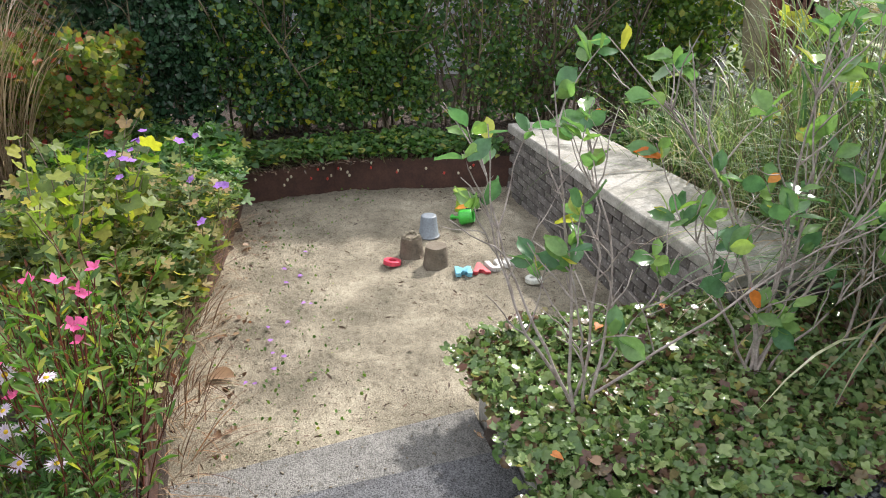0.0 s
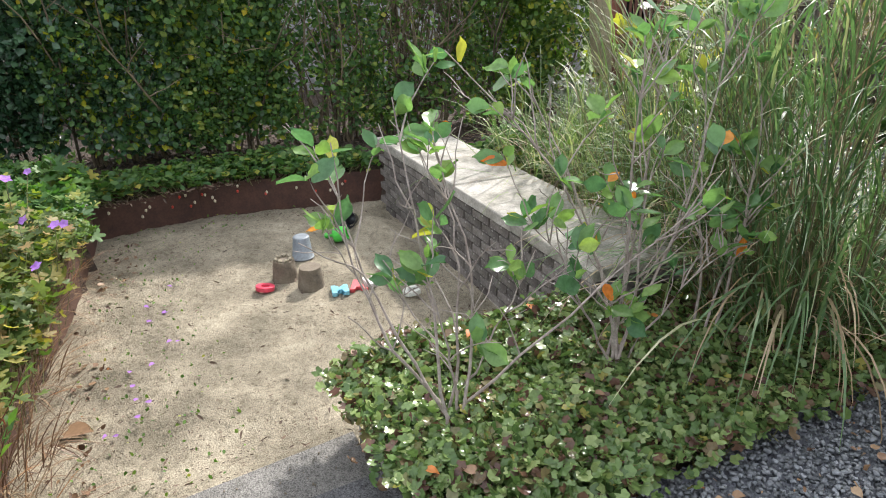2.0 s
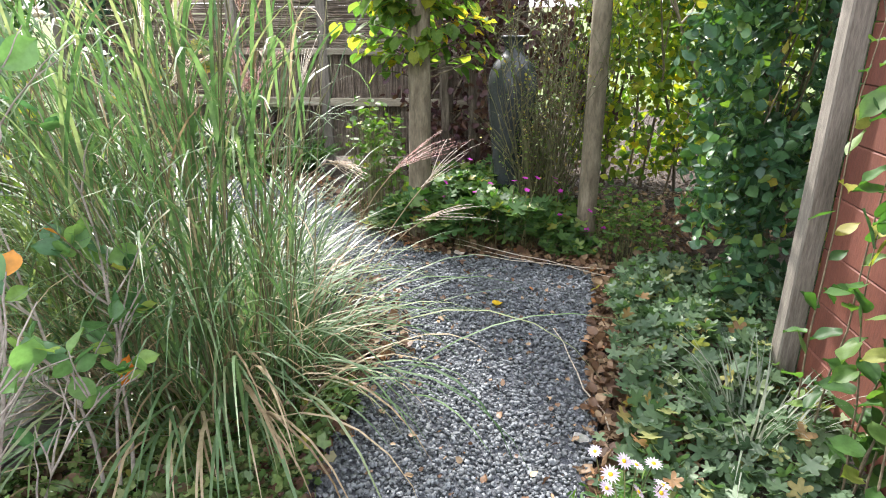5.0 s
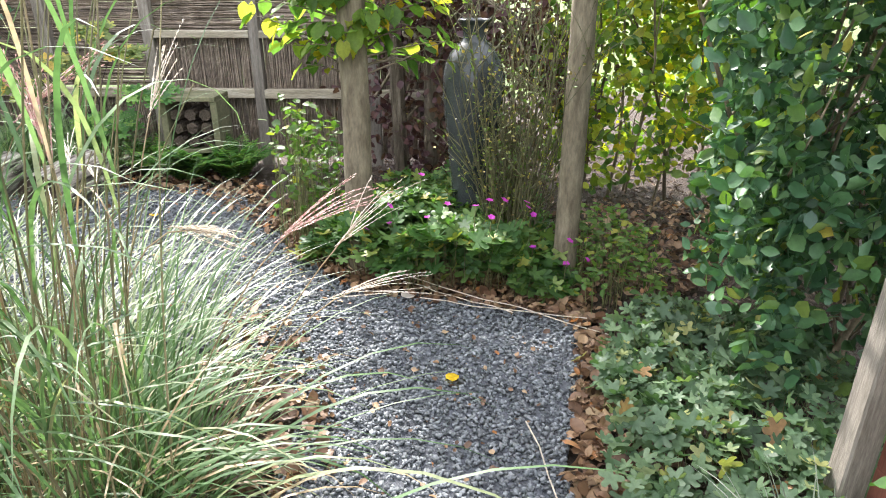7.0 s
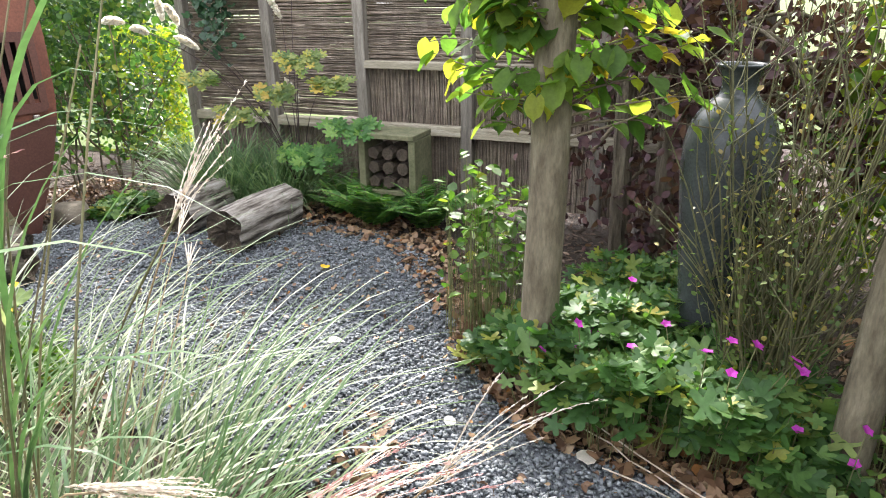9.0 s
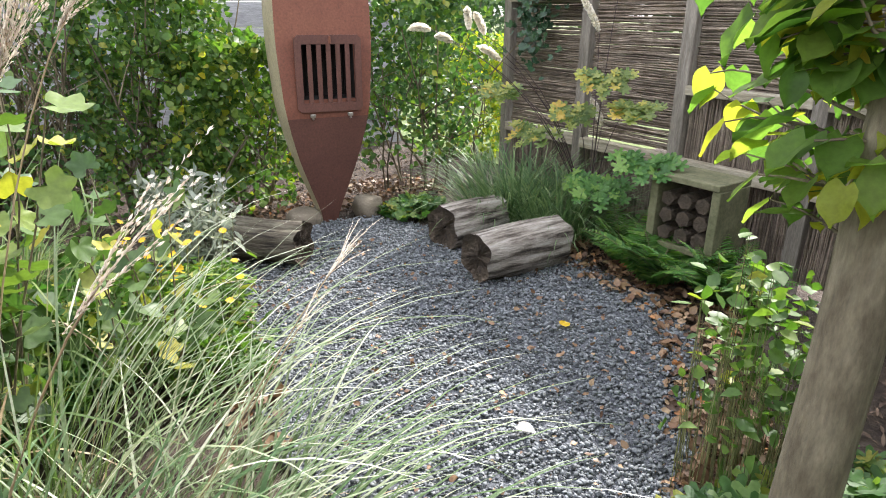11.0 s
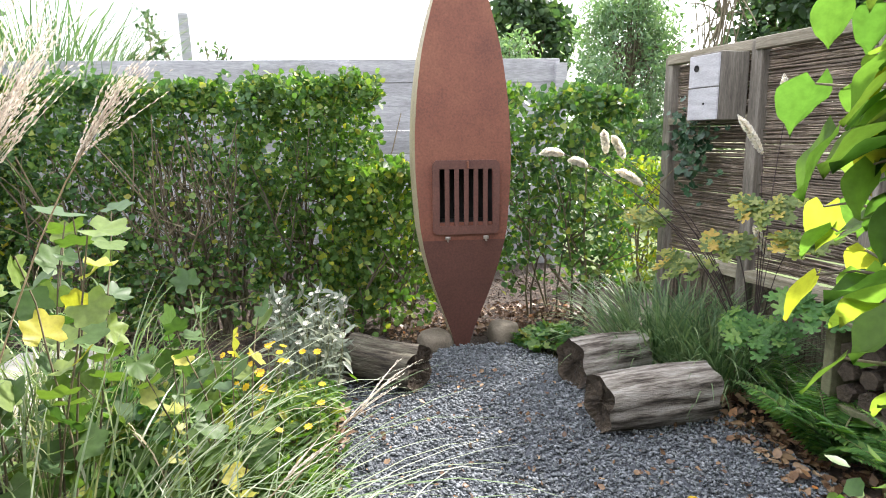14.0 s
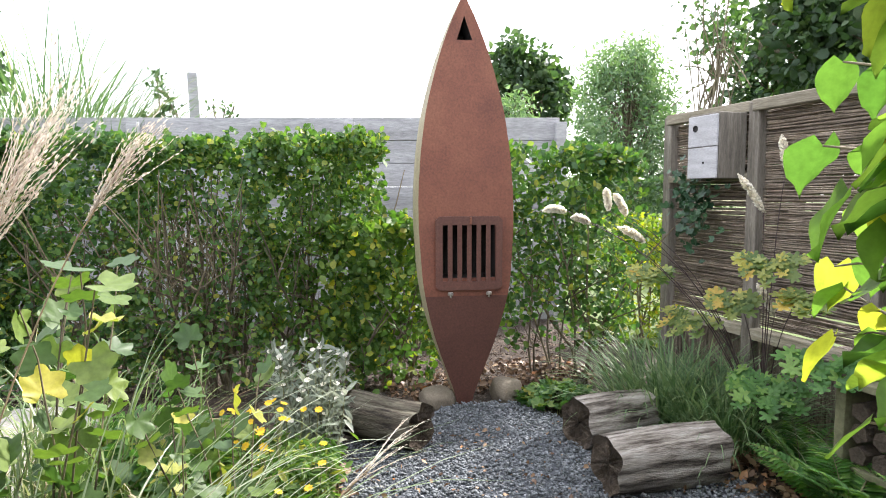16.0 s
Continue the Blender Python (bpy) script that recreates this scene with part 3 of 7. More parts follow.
tagged(sand, "pale trampled play sand in the sunken sandpit", "sand", kind="structure")


def prism(poly, z0, z1, name, bevel=0.0):
    b = bmesh.new()
    f = b.faces.new([b.verts.new((x, y, z0)) for x, y in poly])
    ext = bmesh.ops.extrude_face_region(b, geom=[f])
    for v in ext["geom"]:
        if isinstance(v, bmesh.types.BMVert):
            v.co.z = z1
    bmesh.ops.recalc_face_normals(b, faces=b.faces)
    if bevel:
        bmesh.ops.bevel(b, geom=[e for e in b.edges if all(abs(v.co.z - z1) < 1e-4 for v in e.verts)], offset=bevel, segments=2, affect="EDGES")
    return b


STEP_UP = [(-1.27, -2.03), (-1.14, -0.95), (-0.62, -1.04), (-0.62, -2.05)]
# lower tread is paler than the upper one
step = part("step_lower", prism(STEP, -0.6, -0.225, "step", 0.008), M_ASPHALT_PALE)
tagged(step, "pale asphalt step at the sandpit", "step", kind="structure")
step = part("step_upper", prism(STEP_UP, -0.3, -0.11, "step", 0.008), M_ASPHALT)
tagged(step, "dark grey asphalt step above the sandpit", "step", kind="structure")
bed = part("gravel_bed", prism(PATHWAY, -0.3, -0.016, "bed"), M_GRAVELBED)
tagged(bed, "fine slate dust under the gravel path", "path bed", kind="structure")

# ---- slate gravel ----
def stones(xy, z, size, flat=0.55):
    ico = bmesh.new()
    bmesh.ops.create_cube(ico, size=0.72)
    bmesh.ops.triangulate(ico, faces=ico.faces[:])
    tv = np.array([v.co[:] for v in ico.verts])
    tf = np.array([[v.index for v in f.verts] for f in ico.faces])
    ico.free()
    n, k = len(xy), len(tv)
    sc = np.stack([rng.uniform(0.8, 1.45, n), rng.uniform(0.55, 1.0, n), rng.uniform(0.3, 0.7, n) * flat / 0.5], -1) * size[:, None]
    v = tv[None] * sc[:, None] * rng.uniform(0.68, 1.25, (n, k, 1))
    a, t = rng.uniform(0, 6.28, n), rng.normal(0, 0.35, n)
    ct, st = np.cos(t)[:, None], np.sin(t)[:, None]
    v = np.stack([v[..., 0] * ct + v[..., 2] * st, v[..., 1], v[..., 2] * ct - v[..., 0] * st], -1)
    ca, sa = np.cos(a)[:, None], np.sin(a)[:, None]
    v = np.stack([v[..., 0] * ca - v[..., 1] * sa, v[..., 0] * sa + v[..., 1] * ca, v[..., 2]], -1)
    v += np.stack([xy[:, 0], xy[:, 1], z], -1)[:, None]
    f = tf[None] + (np.arange(n) * k)[:, None, None]
    return v.reshape(-1, 3), f.reshape(-1, 3)


near = [(0.47, -1.6)] + [p for p in PATHWAY if p[1] > -5] + [(-0.6, -1.6)]
xy = scatter(near, 60000)
size = rng.uniform(0.009, 0.022, len(xy))
v, f = stones(xy, rng.uniform(-0.018, 0.004, len(xy)), size)
gravel = part("gravel", mesh_np("gravel", v, f), M_GRAVEL)
tagged(gravel, "blue-grey crushed slate gravel of the garden path", "gravel", kind="stuff")


def flakes(poly, n, zoff=0.0, name="wood_chips"):
    xy = scatter(poly, n)
    z = ground_z(xy[:, 0], xy[:, 1]) + rng.uniform(0.0, 0.02, n) + zoff
    way = rand_dirs(n)
    way[:, 2] *= 0.25
    face = rand_dirs(n, 2.5)
    return leaves(NARROW, np.stack([xy[:, 0], xy[:, 1], z], -1), way, face, rng.uniform(0.02, 0.06, n))


v, f = flakes([(-5.6, -2.5), (-4.4, -1.5), (-4.3, 0.8), (-4.0, 1.6), (-4.0, 4.8), (-6, 5.4), (-6, -2)], 9000)
v2, f2 = flakes([(0.2, 2.6), (2.6, 2.2), (2.6, 5.5), (-0.8, 5.2), (-0.6, 3.6)], 7000)
f2 = [g + len(v) for g in f2]
chips = part("wood_chips", mesh_np("wood_chips", np.concatenate([v, v2]), f + f2), M_CHIP)
tagged(chips, "brown wood chips scattered under hedges and shrubs", "wood chips", kind="stuff")


# ---- sandpit wall ----
U = Vector((-2.66, 0.43, 0)).normalized()      # along the wall, away from the path
N = Vector((-U.y, U.x, 0)) * -1                # towards the far side of the wall
if N.y < 0:
    N = -N
WALL_O = Vector((-1.34, 0.25, 0))
WALL_L, WALL_W, WALL_TOP = 2.69, 0.5, 0.195
rotU = Matrix((( U.x, N.x, 0), (U.y, N.y, 0), (0, 0, 1)))
wall = thing("sandpit_wall", "low weathered brick wall with worn concrete coping beside the sandpit", "wall", kind="structure")


def on_wall(u, n, z):
    return WALL_O + U * u + N * n + Vector((0, 0, z))


part("wall_core", box_bm(WALL_L - 0.04, WALL_W - 0.06, 0.78, on_wall(WALL_L / 2, WALL_W / 2 + 0.005, -0.27), 0.0, rot=rotU), M_MORTAR, wall)
for k in range(4):
    l = WALL_L / 4
    slab = box_bm(l - 0.008, WALL_W + 0.05, 0.065, on_wall(l * (k + 0.5), WALL_W / 2, WALL_TOP - 0.032 + random.uniform(-0.003, 0.003)), 0.007, rot=rotU, jitter=0.0025)
    part("coping_slab", slab, M_COPING, wall)


# ---- rust edging of the sandpit ----
def plate(name, a, b, z0, z1, thick, material, label, category):
    a, b = Vector((*a, 0)), Vector((*b, 0))
    d = b - a
    rot = Matrix.Rotation(math.atan2(d.y, d.x), 3, "Z")
    bm = box_bm(d.length, thick, z1 - z0, (a + b) / 2 + Vector((0, 0, (z0 + z1) / 2)), 0.003, rot=rot)
    return tagged(part(name, bm, material), label, category, kind="structure")


plate("steel_edging_back", (-4.56, -1.4), (-4.6, -0.6), -0.5, -0.13, 0.012, M_CORTEN, "rusty steel edging behind the sandpit", "edging")
plate("steel_edging_back_right", (-4.6, -0.6), (-4.1, 0.78), -0.5, -0.11, 0.012, M_CORTEN, "rusty steel edging behind the sandpit", "edging")
left_edge = [(-4.55, -1.36), (-3.41, -1.66), (-2.75, -1.9), (-2.26, -2.04), (-1.2, -2.08), (-0.6, -2.08)]
for a, b in zip(left_edge, left_edge[1:]):
    plate("steel_edging_left", a, b, -0.55, -0.06, 0.012, M_CORTEN, "rusty steel edging along the flower bed", "edging")
for a, b in zip([(-1.36, 0.26), (-1.47, -0.87), (-0.6, -1.02)], [(-1.47, -0.87), (-0.6, -1.02), (-0.56, -0.98)]):
    plate("bed_edging", a, b, -0.6, -0.005, 0.035, M_COPING, "concrete edging of the ground cover bed", "edging")


# ---- hedges ----
def hedge_shrub(name, label, a, b, height, thick, kinds, n, size, foot=0.15, stems=9, category="hedge", group="hedge behind the garden", dense=1.0, base=None, template=OVAL, bare=0.0):
    """A clipped shrub between two places: stems and foliage near its faces, with gaps."""
    a, b = np.array([*a, 0.0]), np.array([*b, 0.0])
    mid = (a + b) / 2
    d = b - a
    L = np.linalg.norm(d)
    d /= L
    nn = np.array([-d[1], d[0], 0])
    z0 = float(ground_z(mid[0], mid[1])) if base is None else base
    ob = thing(name, label, category, group, tuple(mid[:2]) + (z0,))
    at_foot = np.array([mid[0], mid[1], z0])
    paths = []
    for _ in range(stems):
        s = rng.uniform(-0.46, 0.46) * L * 0.8
        p = wander(d * s + nn * rng.uniform(-0.12, 0.12) * thick, (rng.normal(0, 0.2), rng.normal(0, 0.2), 1), height * rng.uniform(0.7, 0.96), 7, 0.1)
        paths.append((p, np.linspace(rng.uniform(0.008, 0.015), 0.004, 7)))
        for _ in range(4):
            q = p[rng.integers(1, 5)]
            w2 = wander(q, (rng.normal(0, 1), rng.normal(0, 1), 0.9), rng.uniform(0.25, 0.6), 5, 0.12)
            paths.append((w2, np.linspace(0.006, 0.002, 5)))
    v, f = tubes(paths, 5)
    part("stem_tangle", mesh_np("stem_tangle", v, f, True), M_STEM, ob, kind="stuff")
    for key, share in kinds:
        m = int(n * share)
        u = rng.uniform(-0.5, 0.5, m) * (L + 0.12)
        z = foot + (height - foot) * rng.uniform(0, 1, m) ** 0.85
        skin = rng.uniform(0, 1, m)
        top = rng.uniform(0, 1, m) < 0.22
        t = np.where(rng.uniform(0, 1, m) < 0.6, 1, -1) * thick / 2 * (1 - 0.75 * skin ** 1.7)
        t = np.where(top, rng.uniform(-0.5, 0.5, m) * thick, t)
        z = np.where(top, height - 0.12 * skin ** 2, z)
        wob = 0.12 * bumpy(u * 2.2 + mid[1], z * 2.4, 2.0, mid[0]) + 0.05 * bumpy(u, z, 9, 3)
        t = t + np.sign(t) * wob
        z = z + np.where(top, 0.09 * bumpy(u, t, 7, 2), 0)
        hole = bumpy(u + mid[1] * 3, z, 4.2, mid[0] * 2) + 0.5 * bumpy(u, z, 11, mid[1])
        low = np.clip((z - foot) / (0.5 * height), 0, 1)
        keep = (hole > -0.36 - 0.32 * dense + 0.4 * (1 - low)) | (rng.uniform(0, 1, m) < 0.12)
        keep &= rng.uniform(0, 1, m) > (t > -0.28 * thick) * bare * np.exp(-((z - 0.55 * height) / (0.24 * height)) ** 2) * (1 - 0.5 * (np.abs(u) > 0.36 * L))
        u, z, t = u[keep], z[keep], t[keep]
        pos = d * u[:, None] + nn * t[:, None] + np.array([0, 0, 1.0]) * z[:, None]
        out = nn * np.sign(t)[:, None] * 0.9 + np.array([0, 0, 0.5])
        way = unit(out * 0.5 + rand_dirs(len(u), -0.2))
        face = unit(out + 0.9 * rand_dirs(len(u)))
        v, f = leaves(template, pos, way, face, size * rng.uniform(0.6, 1.25, len(u)))
        part("foliage", mesh_np("foliage", v, f), LEAF[key], ob, kind="stuff")
    return ob


HEDGE = [(-4.72, 2.95), (-4.85, 2.1), (-5.05, 1.2), (-5.25, 0.35), (-5.4, -0.5), (-5.6, -1.4), (-5.75, -2.3), (-5.9, -3.3), (-6.0, -4.6)]
mixes = [
    (("maple", 0.8), ("privet", 0.2)), (("privet", 0.5), ("maple", 0.5)), (("privet", 0.75), ("maple", 0.25)), (("privet", 0.75), ("gold", 0.06), ("maple", 0.2)),
    (("holly", 0.3), ("privet", 0.6), ("gold", 0.07)), (("holly", 1.0),), (("privet", 0.5), ("russet", 0.5)), (("russet", 0.5), ("privet", 0.5))]
for (a, b), mk in zip(zip(HEDGE, HEDGE[1:]), mixes):
    hedge_shrub("hedge_shrub", "clipped mixed green garden hedge with brown stems", a, b, 1.9 + rng.uniform(-0.03, 0.03), 0.62, mk, 9500 if mixes.index(mk) < 3 else 15000, 0.053 if mixes.index(mk) < 3 else 0.06, 0.12, {1: 55, 2: 26}.get(mixes.index(mk), 18), dense=1.0 if mixes.index(mk) < 3 else 1.5, bare={1: 0.85, 2: 0.5}.get(mixes.index(mk), 0.0))
hedge_shrub("hedge_shrub", "narrow clipped privet with bare lower stems", (-4.38, 3.95), (-4.12, 4.85), 1.8, 0.5, (("privet", 0.6), ("maple", 0.4)), 5200, 0.06, 0.28, 12, dense=0.9)
hedge_shrub("hedge_shrub", "low bright green field maple at the hedge end", (-4.62, 2.6), (-4.42, 3.3), 1.3, 0.55, (("maple", 0.9), ("gold", 0.06)), 4200, 0.065, 0.1, 7, dense=1.3)
hedge_shrub("hedge_shrub", "low russet shrub in the corner of the hedge", (-4.75, -2.0), (-5.0, -2.9), 0.95, 0.7, (("russet", 0.9), ("maple", 0.1)), 4200, 0.06, 0.05, 6, group="")
# right-hand side: dark hornbeam by the path, yellow hedge far behind
hedge_shrub("hornbeam_hedge", "dark green leafy hornbeam beside the path", (1.36, 1.55), (1.85, 2.7), 2.5, 0.62, (("hornbeam", 0.85), ("maple", 0.15)), 15000, 0.058, 0.42, 7, "hedge", "hornbeams", dense=1.4, template=fine_leaf(0.33, 0.0, 0.03, 5, (-1, 0, 1)))
hedge_shrub("hornbeam_hedge", "low dark green hornbeam shoots beside the path", (1.5, 1.5), (1.9, 2.4), 0.9, 0.5, (("hornbeam", 1.0),), 2200, 0.065, 0.1, 4, "hedge", "hornbeams", dense=2.0)
# gold share gives yellow leaves and also carries sunlight from behind as colour
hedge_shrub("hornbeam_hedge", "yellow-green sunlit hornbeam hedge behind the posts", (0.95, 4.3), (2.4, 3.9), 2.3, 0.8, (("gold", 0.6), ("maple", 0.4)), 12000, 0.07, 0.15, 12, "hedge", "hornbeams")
hedge_shrub("hornbeam_hedge", "shaded hornbeam hedge at the edge of the garden", (2.6, 1.0), (2.9, 4.2), 2.4, 0.7, (("privet", 0.7), ("maple", 0.3)), 9000, 0.075, 0.2, 10, "hedge", "hornbeams")


# ---- the steel fireplace ----
FB = Vector((-3.862, 3.383, 0.0))
FANG = radians(-9)
f_rot = Matrix.Rotation(FANG, 4, "Z")          # local x faces the path, local y to its left side seen from behind
FROW = [(-0.02, 0.05), (0.065, 0.065), (0.2, 0.115), (0.45, 0.2), (0.65, 0.25), (0.83, 0.283), (1.21, 0.307), (1.45, 0.305), (1.7, 0.288), (1.97, 0.253), (2.2, 0.2), (2.35, 0.158), (2.5, 0.108), (2.62, 0.06), (2.73, 0.008)]


def f_front(z):
    return 0.02 + 0.09 * min(z / 0.77, 1) - (0.11 * ((z - 0.77) / 1.96) ** 1.3 if z > 0.77 else 0)


def solid_from_rows(rows):
    b = bmesh.new()
    rings = [[b.verts.new(p) for p in ring] for ring in rows]
    n = len(rings[0])
    for r0, r1 in zip(rings, rings[1:]):
        for k in range(n):
            b.faces.new((r0[k], r0[(k + 1) % n], r1[(k + 1) % n], r1[k]))
    b.faces.new(rings[0][::-1])
    b.faces.new(rings[-1])
    bmesh.ops.recalc_face_normals(b, faces=b.faces)
    return b


zs = np.linspace(-0.02, 2.73, 44)
ws = np.interp(zs, [r[0] for r in FROW], [r[1] for r in FROW])
ws = np.concatenate([[ws[0]], 0.25 * ws[:-2] + 0.5 * ws[1:-1] + 0.25 * ws[2:], [ws[-1]]])
rows = []
for z, w in zip(zs, ws * 1.05):
    fx = f_front(z)
    t = min(0.32, 0.12 + w * 0.7)
    rows.append([(fx, -w, z), (fx, w, z), (fx - t * 0.55, w * 1.03, z), (fx - t, w * 1.0, z), (fx - t, -w * 1.0, z), (fx - t * 0.55, -w * 1.03, z)])
hull = bpy.data.objects.new("hull_solid", bpy.data.meshes.new("hull"))
b = solid_from_rows(rows)
# sky light is coloured into the sides, shade into the down-tilted lower front
for fc in b.faces:
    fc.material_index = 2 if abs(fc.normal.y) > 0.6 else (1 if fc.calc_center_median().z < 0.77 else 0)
b.to_mesh(hull.data)
b.free()
for m in (M_RUST, M_RUST_DARK, M_RUST_SKYLIT, M_SOOT_SHADE):
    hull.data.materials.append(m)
cut = bmesh.new()
box_bm(0.3, 0.36, 0.36, (0.03, 0.012, 1.05), 0, cut)
tri = [cut.verts.new((x, y, z)) for x in (-0.16, 0.3) for y, z in ((-0.052, 2.44), (0.052, 2.44), (0.0, 2.6))]
for idx in ((0, 2, 1), (3, 4, 5), (0, 1, 4, 3), (1, 2, 5, 4), (2, 0, 3, 5)):
    cut.faces.new([tri[q] for q in idx])
bmesh.ops.recalc_face_normals(cut, faces=cut.faces)
cutter = bpy.data.objects.new("cutter", bpy.data.meshes.new("cutter"))
cut.to_mesh(cutter.data)
cut.free()
cutter.data.materials.append(M_SOOT_SHADE)
scene.collection.objects.link(hull)
scene.collection.objects.link(cutter)
bo = hull.modifiers.new("cut", "BOOLEAN")
bo.object, bo.operation, bo.solver = cutter, "DIFFERENCE", "EXACT"
bpy.context.view_layer.update()
cut_mesh = bpy.data.meshes.new_from_object(hull.evaluated_get(bpy.context.evaluated_depsgraph_get()))
bpy.data.objects.remove(cutter)
bpy.data.objects.remove(hull)
fire = thing("garden_fireplace", "tall boat-shaped rusted steel garden fireplace standing on gravel", "fireplace", at=FB)
fire.matrix_world = Matrix.Translation(FB) @ f_rot
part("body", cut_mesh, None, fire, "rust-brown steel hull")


def ring_frame(w, h, iw, ih, depth, x, cy, cz):
    """A flat frame with one opening, its corners cut, as one mesh."""
    c, b = 0.025, bmesh.new()
    outer = [(-w / 2 + c, -h / 2), (w / 2 - c, -h / 2), (w / 2, -h / 2 + c), (w / 2, h / 2 - c), (w / 2 - c, h / 2), (-w / 2 + c, h / 2), (-w / 2, h / 2 - c), (-w / 2, -h / 2 + c)]
    inner = [(-iw / 2, -ih / 2), (iw / 2, -ih / 2), (iw / 2, -ih / 2), (iw / 2, ih / 2), (iw / 2, ih / 2), (-iw / 2, ih / 2), (-iw / 2, ih / 2), (-iw / 2, -ih / 2)]
    rings = [[b.verts.new((xx, cy + y, cz + z)) for y, z in pts] for xx, pts in ((x, outer), (x, inner), (x - depth, inner), (x - depth, outer))]
    for r0, r1 in zip(rings, rings[1:] + rings[:1]):
        for k in range(8):
            b.faces.new((r0[k], r0[(k + 1) % 8], r1[(k + 1) % 8], r1[k]))
    bmesh.ops.remove_doubles(b, verts=b.verts, dist=1e-5)
    bmesh.ops.recalc_face_normals(b, faces=b.faces)
    return b


door = part("door", ring_frame(0.45, 0.49, 0.36, 0.375, 0.014, 0.131, 0.012, 1.035), M_RUST_DARK, fire, "slotted rusty firebox door")
for k in range(5):
    part("bar", box_bm(0.012, 0.031, 0.376, (0.124, 0.012 + (k - 2) * 0.0645, 1.035), 0.002), M_RUST_DARK, door)
for y in (-0.115, 0.145):
    h = bmesh.new()
    box_bm(0.02, 0.035, 0.022, (0.13, y, 0.765), 0.003, h)
    box_bm(0.026, 0.008, 0.03, (0.134, y, 0.755), 0.002, h)
    part("hinge", h, plain("worn_steel", (0.42, 0.38, 0.33), 0.35, 0.8), door, "pale worn hinge")
part("handle", box_bm(0.02, 0.014, 0.05, (0.136, 0.02, 1.25), 0.004), M_RUST, door)


def rock(at, sx, sy, sz, label, group=""):
    b = bmesh.new()
    bmesh.ops.create_icosphere(b, subdivisions=3, radius=0.5)
    for v in b.verts:
        k = 1 + 0.18 * noise.noise(v.co * 2.3 + Vector(at) * 5) + 0.06 * noise.noise(v.co * 7)
        v.co = Vector((max(-0.42, min(0.42, v.co.x * k)) * sx, max(-0.42, min(0.42, v.co.y * k)) * sy, max(-0.4, min(0.36, v.co.z * k)) * sz))
    for fc in b.faces:
        fc.smooth = True
    ob = part("stone", b, M_STONE)
    ob.location = at
    return tagged(ob, label, "stone", group)


rock((-3.9, 3.2, 0.02), 0.3, 0.26, 0.16, "flat tan stone at the foot of the fireplace", "stones at the fireplace")
rock((-3.88, 3.71, 0.03), 0.28, 0.24, 0.2, "flat tan stone at the foot of the fireplace", "stones at the fireplace")


# ---- logs ----
def log(at, length, radius, yaw, label, seed, wood=M_LOG):
    ob = thing("log", label, "log", "logs to sit on", at)
    ob.rotation_euler = (0, 0, yaw)
    n, m = 84, 26
    a = np.linspace(0, 2 * np.pi, n, endpoint=False)
    xs = np.linspace(-length / 2, length / 2, m)
    v = []
    cracks = 0.07 * (0.5 + 0.5 * np.sin(a * 2.0 + seed * 5)) * (0.5 + 0.5 * np.sin(a * 5.0 + seed))
    for x in xs:
        r = radius * (1 + 0.05 * np.sin(a * 3 + seed) + 0.03 * np.sin(a * 7 + seed * 2 + x * 3) + 0.014 * np.sin(a * 13 + seed) ** 3 - cracks * np.maximum(0, np.sin(a * 11 + 2.5 * np.sin(a * 3 + seed) + x * 1.2 + 0.6 * np.sin(x * 9 + a * 2))) ** 10 + 0.006 * rng.normal(0, 1, n)) * (1 + 0.06 * np.sin(x * 6 + seed))
        v.append(np.stack([np.full(n, x) + 0.012 * np.sin(a * 5 + seed) * (abs(x) > length * 0.49), r * np.cos(a), r * np.sin(a) + radius * 0.97], -1))
    i, j = np.meshgrid(np.arange(m - 1), np.arange(n), indexing="ij")
    k = (j + 1) % n
    f = np.stack([i * n + j, i * n + k, (i + 1) * n + k, (i + 1) * n + j], -1).reshape(-1, 4)
    part("trunk", mesh_np("trunk", np.concatenate(v), f, True), wood, ob)
    for end in (0, -1):
        rings, c = [v[end]], v[end].mean(0)
        sign = -1 if end == 0 else 1
        for q in (0.85, 0.6, 0.3, 0.08):
            ring = c + (v[end] - c) * q
            ring[:, 0] += -sign * rng.uniform(0.0, 0.03, n) - sign * 0.01
            rings.append(ring)
        i, j = np.meshgrid(np.arange(4), np.arange(n), indexing="ij")
        k = (j + 1) % n
        f = np.stack([i * n + j, i * n + k, (i + 1) * n + k, (i + 1) * n + j], -1).reshape(-1, 4)
        part("cut_end", mesh_np("cut_end", np.concatenate(rings), f), M_LOGEND, ob, "dark rotten end grain")
    return ob


log((-2.35, 3.86, -0.005), 0.61, 0.145, radians(88), "weathered grey barkless log lying on gravel", 1.0)
log((-2.93, 3.96, -0.005), 0.5, 0.135, radians(96), "weathered grey barkless log behind another log", 2.6)
log((-3.3, 2.7, -0.005), 0.48, 0.135, radians(42), "mossy dark log lying beside white flowers", 4.4, M_MOSSLOG)


# ---- fence ----
def fence_pt(x):
    return 5.0 - 0.03 * (x + 3.03)


